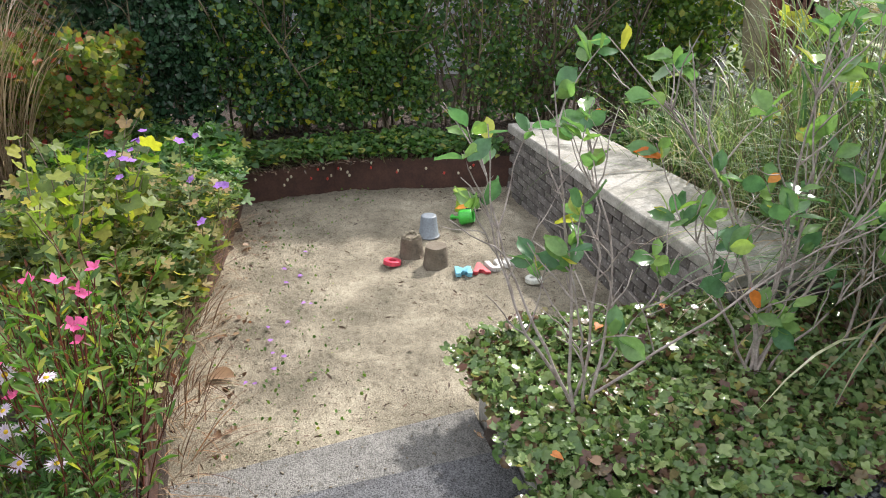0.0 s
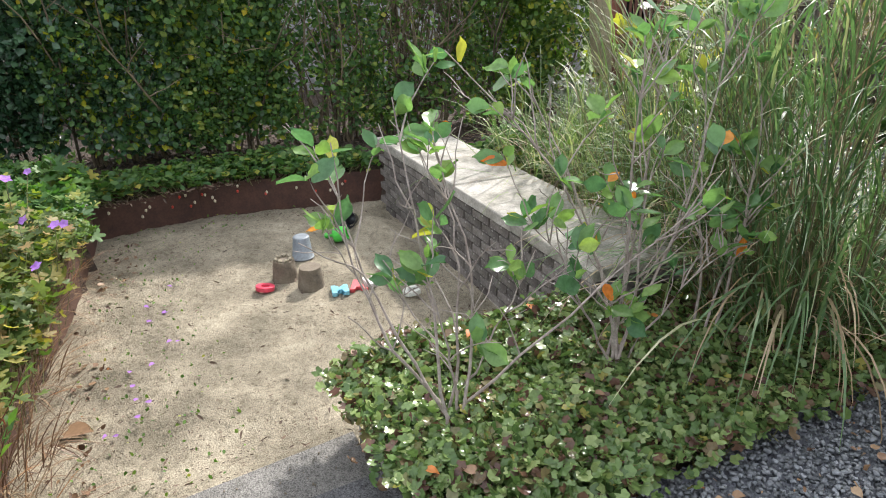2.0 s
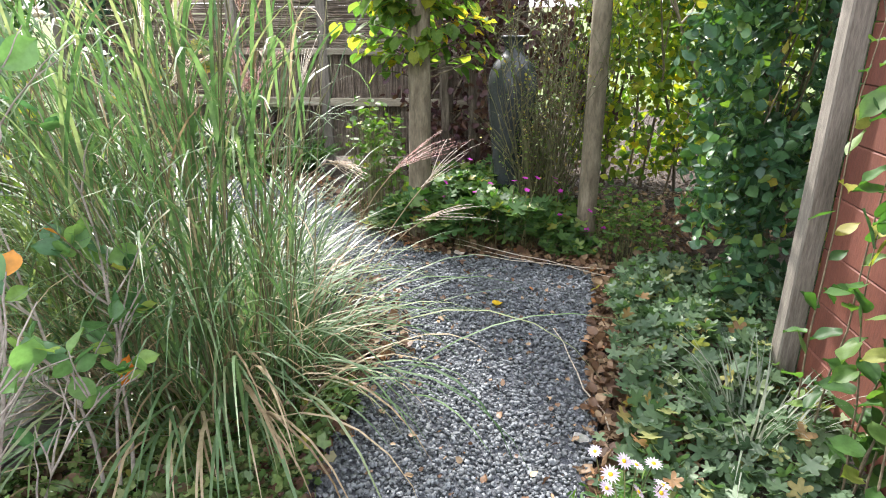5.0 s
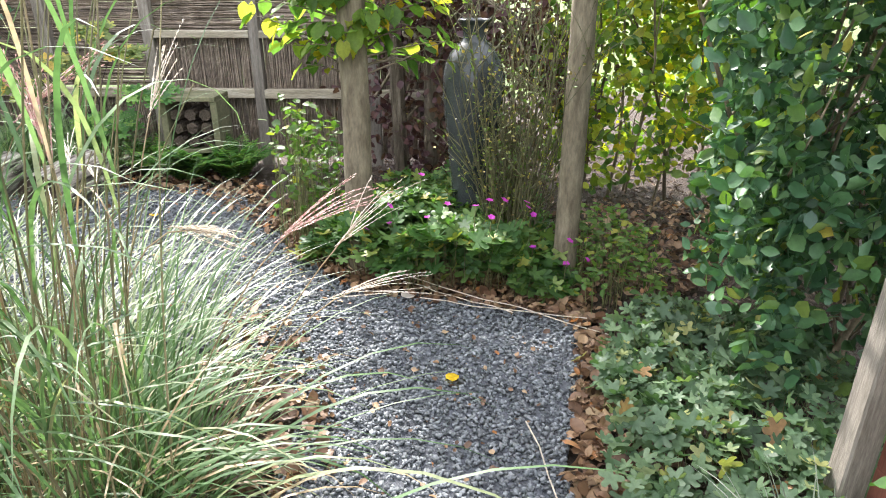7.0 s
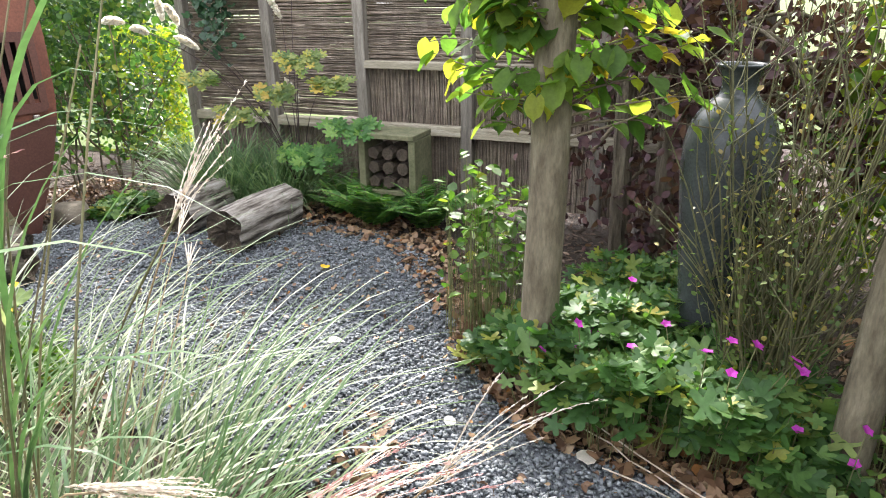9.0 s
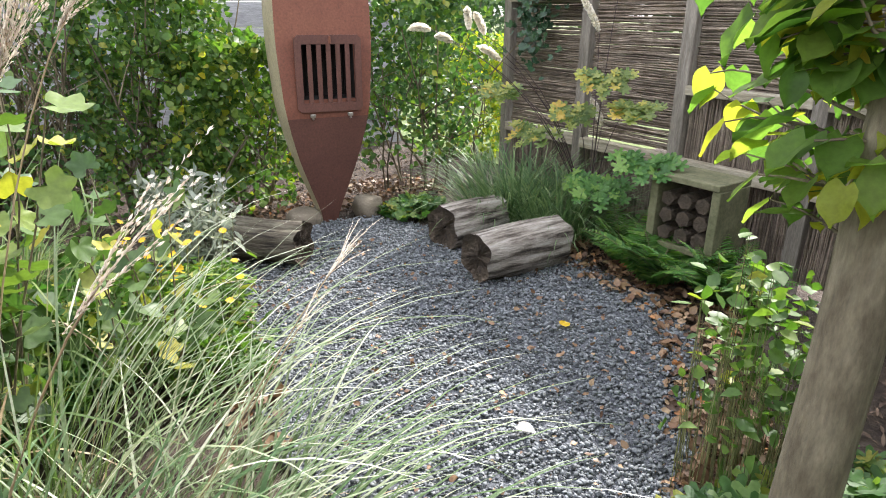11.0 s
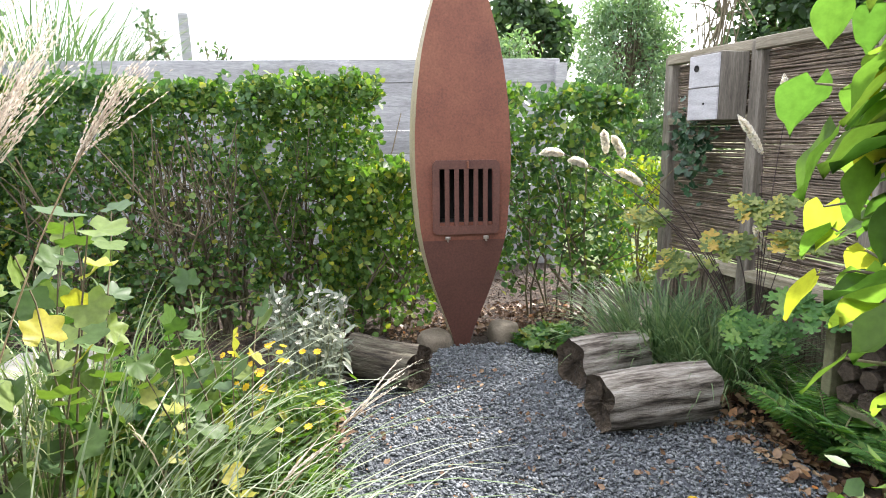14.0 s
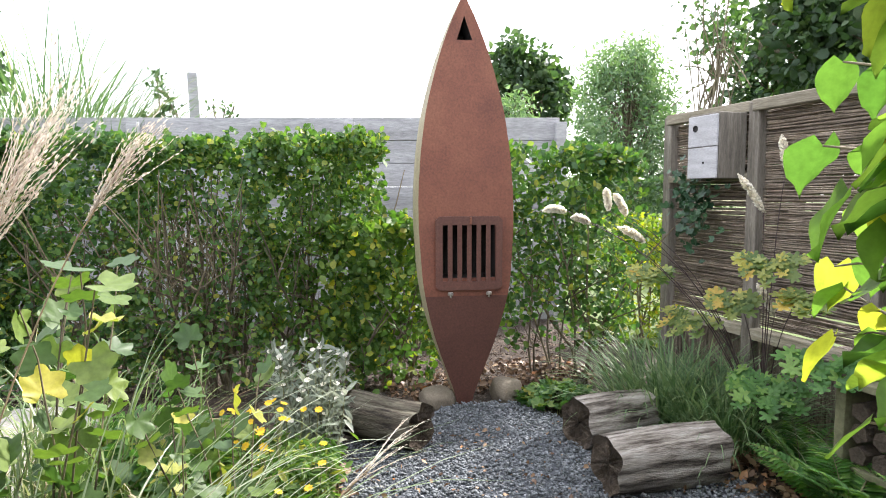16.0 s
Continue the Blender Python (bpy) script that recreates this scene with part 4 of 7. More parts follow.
FENCE_X = [-3.82, -2.97, -2.14, -1.3, -0.38, 0.5]
fence = thing("reed_fence", "grey timber fence with woven reed panels", "fence")
for x in FENCE_X:
    part("post", box_bm(0.085, 0.085, 2.12, (x, fence_pt(x), 0.93), 0.006, jitter=0.002), M_WOOD, fence)
for x0, x1 in zip(FENCE_X, FENCE_X[1:]):
    xm, l, y = (x0 + x1) / 2, x1 - x0, fence_pt((x0 + x1) / 2)
    rails = [(1.965, 0.07), (0.55, 0.07)] + ([(1.0, 0.055)] if x0 > -2.2 else [])
    if x0 < -3.5:
        rails.append((1.53, 0.05))
    for z, t in rails:
        part("rail", box_bm(l - 0.087 if z < 1.9 else l - 0.004, 0.075, t, (xm, y - 0.012, z), 0.005, jitter=0.002), M_WOODH, fence)
    # reed panels: lying canes above, upright canes below
    paths = []
    split = 1.0 if x0 > -2.2 else 0.58
    for z in np.arange(split + 0.02, 1.93, 0.0098):
        xx = np.linspace(x0 + 0.045, x1 - 0.045, 7)
        yy = np.full(7, y + 0.035) + rng.normal(0, 0.006, 7)
        zz = z + np.cumsum(rng.normal(0, 0.0022, 7)) + rng.normal(0, 0.003)
        paths.append((np.stack([xx, yy, zz], -1), np.full(7, rng.uniform(0.0042, 0.0066))))
    for z in np.arange(split + 0.025, 1.93, 0.011):
        xx = np.linspace(x0 + 0.045, x1 - 0.045, 4)
        paths.append((np.stack([xx, np.full(4, y + 0.052), z + np.cumsum(rng.normal(0, 0.002, 4))], -1), np.full(4, 0.0062)))
    for x in np.arange(x0 + 0.05, x1 - 0.045, 0.0098):
        z0, z1 = 0.03, split
        paths.append((np.array([[x + rng.normal(0, 0.003), y + 0.03 + rng.normal(0, 0.006), z] for z in np.linspace(z0, z1, 4)]), np.full(4, rng.uniform(0.0042, 0.0066))))
    for x in np.arange(x0 + 0.05, x1 - 0.045, 0.0105):
        paths.append((np.array([[x + rng.normal(0, 0.002), y + 0.05, z] for z in np.linspace(0.03, split, 3)]), np.full(3, 0.0066)))
    v, f = tubes(paths, 4)
    part("reed_panel", mesh_np("reed_panel", v, f), M_REED, fence, "brown reed matting", kind="stuff")

# bird box in the end bay
nest = thing("nest_box", "silvery wooden nest box with a round hole on the fence", "nest box", at=(-3.17, 4.99, 1.52))
part("back_box", box_bm(0.27, 0.21, 0.41, (0, -0.125, 0.205), 0.004), M_WOOD, nest)
for z, hgt in ((0.3, 0.195), (0.1, 0.195)):
    part("front_board", box_bm(0.26, 0.016, hgt, (0, -0.24, z), 0.003), M_NEST, nest, "pale silvered board")
# flat black discs on the boards; their colour stands for the shade inside the holes
v, f = lathe([(0.0, 0), (0.019, 0), (0.021, 0.003), (0.0215, 0.0)], 20)
for x, z, s in ((-0.06, 0.32, 1.0), (0.02, 0.1, 0.35)):
    hole = mesh_np("hole", np.stack([v[:, 0] * s + x, -0.25 - v[:, 2], v[:, 1] * s + z], -1), f)
    part("entrance_hole", hole, M_SOOT_SHADE, nest, "dark round entrance hole")
part("side_batten", box_bm(0.03, 0.04, 0.42, (-0.2, -0.07, 0.2), 0.003), M_WOOD, nest)

# log shelf by the fence
shelf = thing("log_shelf", "green mossy timber shelf with split logs under it", "shelf", at=(-1.72, 4.62, 0))
M_MOSS = surface("mossy_timber", [(0.25, (0.07, 0.08, 0.035)), (0.7, (0.2, 0.19, 0.11))], 7, 50, 0.9, 0.5, 0.005)
part("top_board", box_bm(0.42, 0.3, 0.035, (0, 0, 0.58), 0.004), M_MOSS, shelf)
for x in (-0.19, 0.19):
    part("side_board", box_bm(0.05, 0.28, 0.56, (x, 0, 0.28), 0.004), M_MOSS, shelf)
for k in range(9):
    q = bmesh.new()
    bmesh.ops.create_cone(q, cap_ends=True, segments=5 + k % 3, radius1=0.05, radius2=0.045, depth=0.24)
    ob = part("split_log", q, M_LOGEND, shelf, "split firewood")
    ob.matrix_local = Matrix.Translation((-0.11 + 0.11 * (k % 3), 0, 0.06 + 0.1 * (k // 3) + 0.2)) @ Matrix.Rotation(radians(90), 4, "X") @ Matrix.Rotation(k, 4, "Z")
part("shelf_board", box_bm(0.33, 0.27, 0.03, (0, 0, 0.19), 0.003), M_MOSS, shelf)

# ---- grey board wall and distance ----
far_wall = thing("board_wall", "weathered grey timber board wall beyond the hedge", "wall", kind="structure")
a, bb = Vector((-8.75, -1.4, 0)), Vector((-6.66, 5.62, 0))
d = bb - a
rot = Matrix.Rotation(math.atan2(d.y, d.x), 3, "Z")
for k in range(9):
    for s in range(3):
        l = d.length / 3
        mid = a + d * ((s + 0.5) / 3)
        part("board", box_bm(l - 0.006, 0.05, 0.268, mid + Vector((0, 0, 0.02 + k * 0.272)), 0.006, rot=rot, jitter=0.003), M_WALL, far_wall)
for s in (0.0, 0.32, 0.66, 1.0):
    part("post", box_bm(0.13, 0.13, 2.5, a + d * s + Vector((0.07, -0.02, 1.02)), 0.006, rot=rot), M_WALL, far_wall)
stake = part("far_stake", box_bm(0.13, 0.13, 3.3, (-9.3, 1.47, 1.45), 0.01, rot=Matrix.Rotation(radians(2), 3, "X"), jitter=0.01), M_WALL)
tagged(stake, "tall grey wooden stake beyond the board wall", "post")


M_FIELD = surface("meadow", [(0.3, (0.06, 0.095, 0.025)), (0.7, (0.13, 0.17, 0.045))], 0.8, 25, 0.95, 0.6, 0.03)
field = part("meadow", prism([(-200, 5.7), (-4.2, 5.7), (-3.9, 5.3), (3.4, 5.4), (200, 5.5), (200, 300), (-200, 300)], -0.3, -0.045, "field"), M_FIELD)
tagged(field, "green meadow beyond the garden fence", "meadow", kind="structure")


# ---- trees in the distance ----
def tree(name, label, at, height, spread, crown_from, key, n, size, trunk_r=0.09, category="tree", clumps=26, template=OVAL, trunk_mat=None):
    ob = thing(name, label, category, at=at)
    paths, ends = [], []
    t = wander((0, 0, -0.05), (rng.normal(0, 0.05), rng.normal(0, 0.05), 1), height * 0.8, 8, 0.05)
    paths.append((t, np.linspace(trunk_r, trunk_r * 0.3, 8)))
    for k in range(clumps):
        q = t[rng.integers(2, 8)] if k > 3 else t[-1]
        a = rng.uniform(0, 6.28)
        h = rng.uniform(0, 1)
        prof = np.sin(np.pi * (0.12 + 0.8 * h)) ** 0.7
        r = spread * prof * rng.uniform(0.5, 1.0)
        e = np.array([r * np.cos(a), r * np.sin(a), crown_from + (height - crown_from) * h])
        s = np.linspace(0, 1, 5)[:, None]
        paths.append((q + (e - q) * s + np.array([0, 0, 0.1]) * np.sin(s * np.pi), np.linspace(trunk_r * 0.3, 0.012, 5)))
        ends.append(e)
    v, f = tubes(paths, 6)
    part("trunk", mesh_np("trunk", v, f, True), trunk_mat or M_BARK, ob)
    ends = np.array(ends)
    c = ends[rng.integers(0, len(ends), n)] + rng.normal(0, spread * 0.17, (n, 3))
    v, f = leaves(template, c, rand_dirs(n, -0.2), rand_dirs(n, 0.8), size * rng.uniform(0.6, 1.3, n))
    part("crown", mesh_np("crown", v, f), LEAF[key], ob, kind="stuff")
    return ob


tree("willow_tree", "round grey-green willow beyond the fence", (-15.3, 12.3, -0.1), 5.5, 1.5, 0.8, "willow", 15000, 0.18, clumps=130, template=NARROW)
tree("willow_tree", "pale grey-green willow bush in the distance", (-20.5, 11.2, -0.1), 4.9, 1.4, 0.8, "willow", 5000, 0.2, clumps=50, template=NARROW)
tree("oak_tree", "dark green tree in the distance", (-23.4, 13.2, -0.1), 7.4, 1.7, 1.5, "far", 6000, 0.3, 0.2, clumps=50)
tree("oak_tree", "dark green tree in the distance", (-15.3, 18.9, -0.1), 9.2, 2.8, 1.5, "far", 8000, 0.3, 0.2, clumps=60)
tree("oak_tree", "dark green tree in the distance", (-11.5, 19.1, -0.1), 9.0, 3.0, 1.5, "far", 8000, 0.3, 0.2, clumps=60)
tree("birch_tree", "thin leafy birch in the distance", (-12.1, 12.5, -0.1), 6.2, 1.2, 1.2, "far", 800, 0.11, 0.06, clumps=60)
tree("conifer", "dark tree in the far distance", (-23, -5.9, -0.1), 6.9, 1.3, 1.0, "far", 4000, 0.3, 0.15, clumps=40)
tree("sapling", "thin sapling beyond the board wall", (-9.6, 1.0, -0.1), 3.2, 0.3, 1.8, "far", 500, 0.07, 0.02, clumps=16)
tree("sapling", "thin sapling beyond the board wall", (-9.3, 1.85, -0.1), 2.9, 0.3, 1.8, "far", 160, 0.06, 0.02, clumps=12)
# unseen tree, added so that its crown shades the hornbeam by the path
tree("shade_tree", "unseen tree added behind the reed fence to shade the hornbeam", (-1.2, 7.3, -0.1), 5.7, 0.55, 3.2, "maple", 4500, 0.12, 0.1, clumps=70)
tree("plum_shrub", "dark purple leaved shrub by the urn", (0.35, 4.4, -0.05), 1.75, 0.75, 0.15, "plum", 5200, 0.06, 0.03, "shrub", clumps=60)
hedge_shrub("field_hedge", "low clipped hedge beyond the garden", (-8.5, 9.6), (-12, 8.6), 1.75, 0.7, (("far", 1.0),), 6000, 0.09, 0.05, 4, group="", base=-0.1)
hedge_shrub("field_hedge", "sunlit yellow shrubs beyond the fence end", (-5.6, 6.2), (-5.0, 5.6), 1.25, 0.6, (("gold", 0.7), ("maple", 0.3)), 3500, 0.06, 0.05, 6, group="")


# ---- grasses ----
def plume_strands(tip, way, n, length, rngw=0.5):
    """Fine strands of a seed head that hang over to one side."""
    b = np.repeat(tip[None], n, 0) - way[None] * np.linspace(0, length * 0.45, n)[:, None]
    az = np.full(n, math.atan2(way[1], way[0])) + rng.normal(0, 0.45, n)
    ln = length * rng.uniform(0.6, 1.0, n)
    t0 = np.full(n, math.acos(max(-1, min(1, way[2])))) + rng.normal(0, 0.18, n)
    return b, ln, az, t0


def grass_clump(name, label, at, radius, n, length, width, key, spread=(0.05, 0.5), droop=(0.9, 2.2), stalks=0, stalk_len=(1.3, 1.9), group="", toward=None, key2=None, plume=0.32, category="ornamental grass"):
    ob = thing(name, label, category, group, at)
    a, r = rng.uniform(0, 6.28, n), radius * np.sqrt(rng.uniform(0, 1, n))
    base = np.stack([r * np.cos(a), r * np.sin(a), np.full(n, -0.02)], -1)
    az = a + rng.normal(0, 0.7, n)
    if toward is not None:
        pull = rng.uniform(0, 1, n) < toward[2]
        az = np.where(pull, math.atan2(toward[1], toward[0]) + rng.normal(0, 0.5, n), az)
    ln = rng.uniform(*length, n)
    t0 = rng.uniform(*spread, n) * (0.3 + 0.9 * r / radius)
    t1 = t0 + rng.uniform(*droop, n) * (ln / length[1]) ** 1.2
    wd = width * rng.uniform(0.55, 1.15, n)
    v, f, p = blades(base, ln, az, t0, t1, wd, 8)
    ok = clear_of_line(p + np.array(at), 0.42)
    v, f, p = blades(base[ok], ln[ok], az[ok], t0[ok], t1[ok], wd[ok], 8)
    part("grass_foliage", mesh_np("grass_foliage", v, f), LEAF[key], ob, kind="stuff")
    if key2:
        m = n // 5
        v, f, p = blades(base[:m] * 1.1, ln[:m] * 0.55, az[:m] + 0.4, t0[:m] * 1.6 + 0.2, t0[:m] + rng.uniform(0.8, 2.4, m), width * 0.8 * np.ones(m), 6)
        part("dead_foliage", mesh_np("dead_foliage", v, f), LEAF[key2], ob, "straw-coloured dead blades", kind="stuff")
    if stalks:
        a, r = rng.uniform(0, 6.28, stalks), radius * 0.8 * np.sqrt(rng.uniform(0, 1, stalks))
        az = a + rng.normal(0, 0.5, stalks)
        if toward is not None:
            pull = rng.uniform(0, 1, stalks) < toward[2]
            az = np.where(pull, math.atan2(toward[1], toward[0]) + rng.normal(0, 0.6, stalks), az)
        ln = rng.uniform(*stalk_len, stalks)
        base = np.stack([r * np.cos(a), r * np.sin(a), 0 * a], -1)
        t0 = rng.uniform(0.02, 0.35, stalks)
        t1 = t0 + rng.uniform(0.2, 0.8, stalks)
        v, f, p = blades(base, ln, az, t0, t1, np.full(stalks, 0.0028), 8)
        ok = clear_of_line(p + np.array(at), 0.75)
        base, ln, az, t0, t1, stalks = base[ok], ln[ok], az[ok], t0[ok], t1[ok], int(ok.sum())
        v, f, p = blades(base, ln, az, t0, t1, np.full(stalks, 0.0022), 8)
        part("stalk_tangle", mesh_np("stalk_tangle", v, f), LEAF["dry"], ob, "thin straw-coloured stalks", kind="stuff")
        bs, ls, zs_, ts = [], [], [], []
        for k in range(stalks):
            way = unit(p[k, -1] - p[k, -2])
            q = plume_strands(p[k, -1], way, 15, plume * rng.uniform(0.7, 1.2))
            bs.append(q[0]), ls.append(q[1]), zs_.append(q[2]), ts.append(q[3])
        base, ln, az, t0 = np.concatenate(bs), np.concatenate(ls), np.concatenate(zs_), np.concatenate(ts)
        v, f, p = blades(base, ln, az, t0, t0 + rng.uniform(0.15, 0.9, len(ln)), np.full(len(ln), 0.0014), 7)
        # side spikelets make the strands feathery
        m = len(ln)
        pts = p[:, 1:].reshape(-1, 3)
        d = unit(np.diff(p, axis=1)).reshape(-1, 3)
        pts, d = np.repeat(pts, 3, 0), np.repeat(d, 3, 0)
        pts = pts - d * rng.uniform(0, 0.03, (len(pts), 1))
        lv, lf = leaves(NARROW, pts, unit(d + 0.45 * rand_dirs(len(d))), rand_dirs(len(d)), rng.uniform(0.007, 0.014, len(d)))
        part("seed_plumage", mesh_np("seed_plumage", np.concatenate([v, lv]), [f, lf[0] + len(v)]), LEAF["plume"], ob, "feathery pinkish seed heads", kind="stuff")
    return ob


MIS = "tall green ornamental grass with feathery seed heads"


def miscanthus(label, at, radius, culms, height, per, length, width, key, fan=0.22, low=140, north=9.0, group="tall grasses"):
    """A clump of upright culms; narrow blades leave them at every height and arch over."""
    ob = thing("ornamental_grass", label, "ornamental grass", group, at)
    foot = np.array(at)
    a, r = rng.uniform(0, 6.28, culms), radius * np.sqrt(rng.uniform(0, 1, culms))
    base = np.stack([r * np.cos(a), r * np.sin(a), np.full(culms, -0.02)], -1)
    az = a + rng.normal(0, 0.5, culms)
    ln = rng.uniform(*height, culms)
    t0 = rng.uniform(0.0, fan, culms) * (0.25 + r / radius)
    t1 = t0 + rng.uniform(0.08, 0.55, culms)
    v, f, p = blades(base, ln, az, t0, t1, np.full(culms, 0.0028), 8)
    ok = clear_of_line(p + foot, 0.5) & (p[..., 1].max(1) + at[1] < north)
    base, ln, az, t0, t1, p = base[ok], ln[ok], az[ok], t0[ok], t1[ok], p[ok]
    v, f = tubes([(q, np.linspace(0.0034, 0.0016, 9)) for q in p], 4)
    part("culm_tangle", mesh_np("culm_tangle", v, f, True), M_CULM, ob, "upright olive and straw-brown culms", kind="stuff")
    m = len(p) * per
    k = np.repeat(np.arange(len(p)), per)
    h = rng.uniform(0.05, 0.86, m) ** 0.9 * 8
    i = np.minimum(h.astype(int), 7)
    q = p[k, i] + (p[k, i + 1] - p[k, i]) * (h - i)[:, None]
    az = az[k] + rng.normal(0, 1.0, m)
    t0 = rng.uniform(0.12, 0.5, m)
    t1 = t0 + rng.uniform(0.7, 2.9, m)
    ln = rng.uniform(*length, m) * (1.1 - 0.04 * h)
    wd = width * rng.uniform(0.55, 1.15, m)
    if low:
        b0 = np.stack([rng.normal(0, radius * 0.55, low), rng.normal(0, radius * 0.55, low), np.zeros(low)], -1)
        q, az = np.concatenate([q, b0]), np.concatenate([az, np.arctan2(b0[:, 1], b0[:, 0]) + rng.normal(0, 0.5, low)])
        lo = rng.uniform(0.15, 0.75, low)
        t0, t1 = np.concatenate([t0, lo]), np.concatenate([t1, lo + rng.uniform(1.4, 2.5, low)])
        ln, wd = np.concatenate([ln, rng.uniform(0.7, 1.4, low)]), np.concatenate([wd, width * rng.uniform(0.9, 1.5, low)])
    v, f, p2 = blades(q, ln, az, t0, t1, wd, 9)
    ok = clear_of_line(p2 + foot, 0.4) & ~((p2[..., 1] + at[1] > north) & (p2[..., 2] > 0.45)).any(1)
    dead = rng.uniform(0, 1, len(ok)) < np.where(q[:, 2] < 0.25, 0.28, 0.05)
    v, f, _ = blades(q[ok & ~dead], ln[ok & ~dead], az[ok & ~dead], t0[ok & ~dead], t1[ok & ~dead], wd[ok & ~dead], 9)
    part("grass_foliage", mesh_np("grass_foliage", v, f), LEAF[key], ob, kind="stuff")
    d = ok & dead
    v, f, _ = blades(q[d], ln[d] * 0.8, az[d], t0[d] + 0.1, t1[d] + 0.5, wd[d] * 0.8, 9)
    part("dead_foliage", mesh_np("dead_foliage", v, f), LEAF["dry"], ob, "straw-coloured dead blades", kind="stuff")
    return ob


tall_grass = miscanthus(MIS + " beside the path", (-0.82, 0.98, -0.03), 0.36, 150, (1.1, 1.95), 8, (0.5, 1.0), 0.005, "grass", 0.4, 420, 1.42)
miscanthus("tall green ornamental grass behind the wall end", (-1.4, 0.95, -0.03), 0.26, 60, (0.8, 1.5), 8, (0.4, 0.8), 0.0042, "palegrass", 0.3, 60, 1.3)
miscanthus("fine light green grass behind the wall", (-1.95, 1.1, -0.03), 0.26, 50, (0.5, 0.95), 8, (0.35, 0.65), 0.0038, "palegrass", 0.4, 60, 1.5)
miscanthus("fine light green grass behind the wall", (-2.7, 1.3, -0.03), 0.28, 40, (0.4, 0.8), 8, (0.3, 0.55), 0.0038, "palegrass", 0.4, 60)
HEADS = [("pinkplume", (-0.12, 1.2, 0.86), (0.62, 0.5, 0.35), 12, 0.28),
         ("plume", (-1.27, 1.65, 1.43), (0.0, 0.14, 0.2), 30, 0.24),
         ("plume", (-1.04, 1.52, 1.37), (0.0, 0.09, 0.2), 32, 0.3),
         ("plume", (-1.14, 1.53, 1.46), (0.0, 0.1, 0.2), 26, 0.3),
         ("plume", (-0.57, 1.545, 1.117), (0.03, 0.2, 0.24), 9, 0.26),
         ("plume", (-1.25, 2.18, 0.77), (-0.14, 0.26, 0.1), 9, 0.25),
         ("plume", (-1.06, 2.0, 0.74), (-0.08, 0.12, 0.06), 5, 0.16),
         ("plume", (-0.35, 1.14, 0.87), (0.16, 0.12, -0.08), 16, 0.17),
         ("plume", (-0.03, 1.47, 0.75), (0.25, 0.15, 0.2), 7, 0.3),
         ("plume", (-0.02, 1.33, 0.62), (0.25, 0.12, 0.03), 9, 0.28),
         ("plume", (-1.7, 1.1, 1.28), (-0.3, -0.1, 0.14), 22, 0.27),
         ("plume", (-1.55, 1.0, 1.2), (-0.3, -0.12, 0.12), 20, 0.27)]
for k in range(15):
    HEADS.append(("pinkplume" if k % 3 else "plume", (-0.8 + rng.normal(0, 0.22), 0.98 + rng.normal(0, 0.16), rng.uniform(1.05, 1.6)), (rng.normal(0.1, 0.2), rng.normal(-0.05, 0.2), 0.4), 9, 0.26))
for key, low, way, n, length in HEADS:
    low, way = np.array(low) - np.array([-0.82, 0.98, -0.03]), unit(np.array(way))
    foot = np.array([low[0] * 0.35, low[1] * 0.35, 0.0])
    s = np.linspace(0, 1, 9)[:, None]
    bend = low - way * 0.25 * np.linalg.norm(low - foot)
    v, f = tubes([((1 - s) ** 2 * foot + 2 * s * (1 - s) * bend + s ** 2 * low, np.linspace(0.0025, 0.0016, 9))], 5)
    part("stalk", mesh_np("stalk", v, f, True), LEAF["dry"], tall_grass, "thin straw-coloured stalk")
    sv, sf, p = blades(low - way * rng.uniform(0, length * 0.3, n)[:, None], length * rng.uniform(0.6, 1.0, n), math.atan2(way[1], way[0]) + rng.normal(0, 0.16, n), math.acos(way[2]) + rng.normal(0, 0.16, n), math.acos(way[2]) + rng.uniform(0.0, 0.5, n), np.full(n, 0.0016 if key == "plume" else 0.0012), 9)
    dirs = unit(np.diff(p, axis=1)).reshape(-1, 3)
    pts = np.repeat(p[:, 1:].reshape(-1, 3), 4, 0)
    dirs = np.repeat(dirs, 4, 0)
    pts = pts - dirs * rng.uniform(0, 0.03, (len(pts), 1))
    lv, lf = leaves(NARROW, pts, unit(dirs + 0.3 * rand_dirs(len(dirs))), rand_dirs(len(dirs)), rng.uniform(0.006, 0.012, len(dirs)))
    part("seed_head", mesh_np("seed_head", np.concatenate([sv, lv]), [sf, lf[0] + len(sv)]), LEAF[key], tall_grass, "reddish young seed head" if key == "pinkplume" else "silvery feathery seed head")
grass_clump("ornamental_grass", "arching striped grass with silvery sheen leaning over the gravel", (-1.15, 1.42, -0.03), 0.3, 88, (0.75, 1.4), 0.0043, "sheengrass", (0.5, 1.2), (0.9, 1.7), 0, group="tall grasses", toward=(0.3, 0.95, 0.6))
grass_clump("ornamental_grass", "low tuft of pale grass over the soil", (-0.62, 1.22, -0.03), 0.16, 200, (0.25, 0.6), 0.005, "grass", (0.2, 0.9), (0.8, 1.8), 0, group="tall grasses")
grass_clump("ornamental_grass", "arching green grass with silver sheen over the gravel", (-0.85, 1.58, -0.03), 0.2, 35, (0.55, 1.1), 0.004, "sheengrass", (0.5, 1.3), (0.9, 1.7), 0, (0.7, 1.0), "tall grasses", (0.3, 0.9, 0.5))
grass_clump("ornamental_grass", "low arching grass at the edge of the gravel", (-1.3, 1.85, -0.03), 0.16, 55, (0.4, 0.9), 0.0035, "sheengrass", (0.3, 0.9), (0.9, 2.0), 0, (0.6, 0.9), "tall grasses", (0.1, 1, 0.5), "dry")
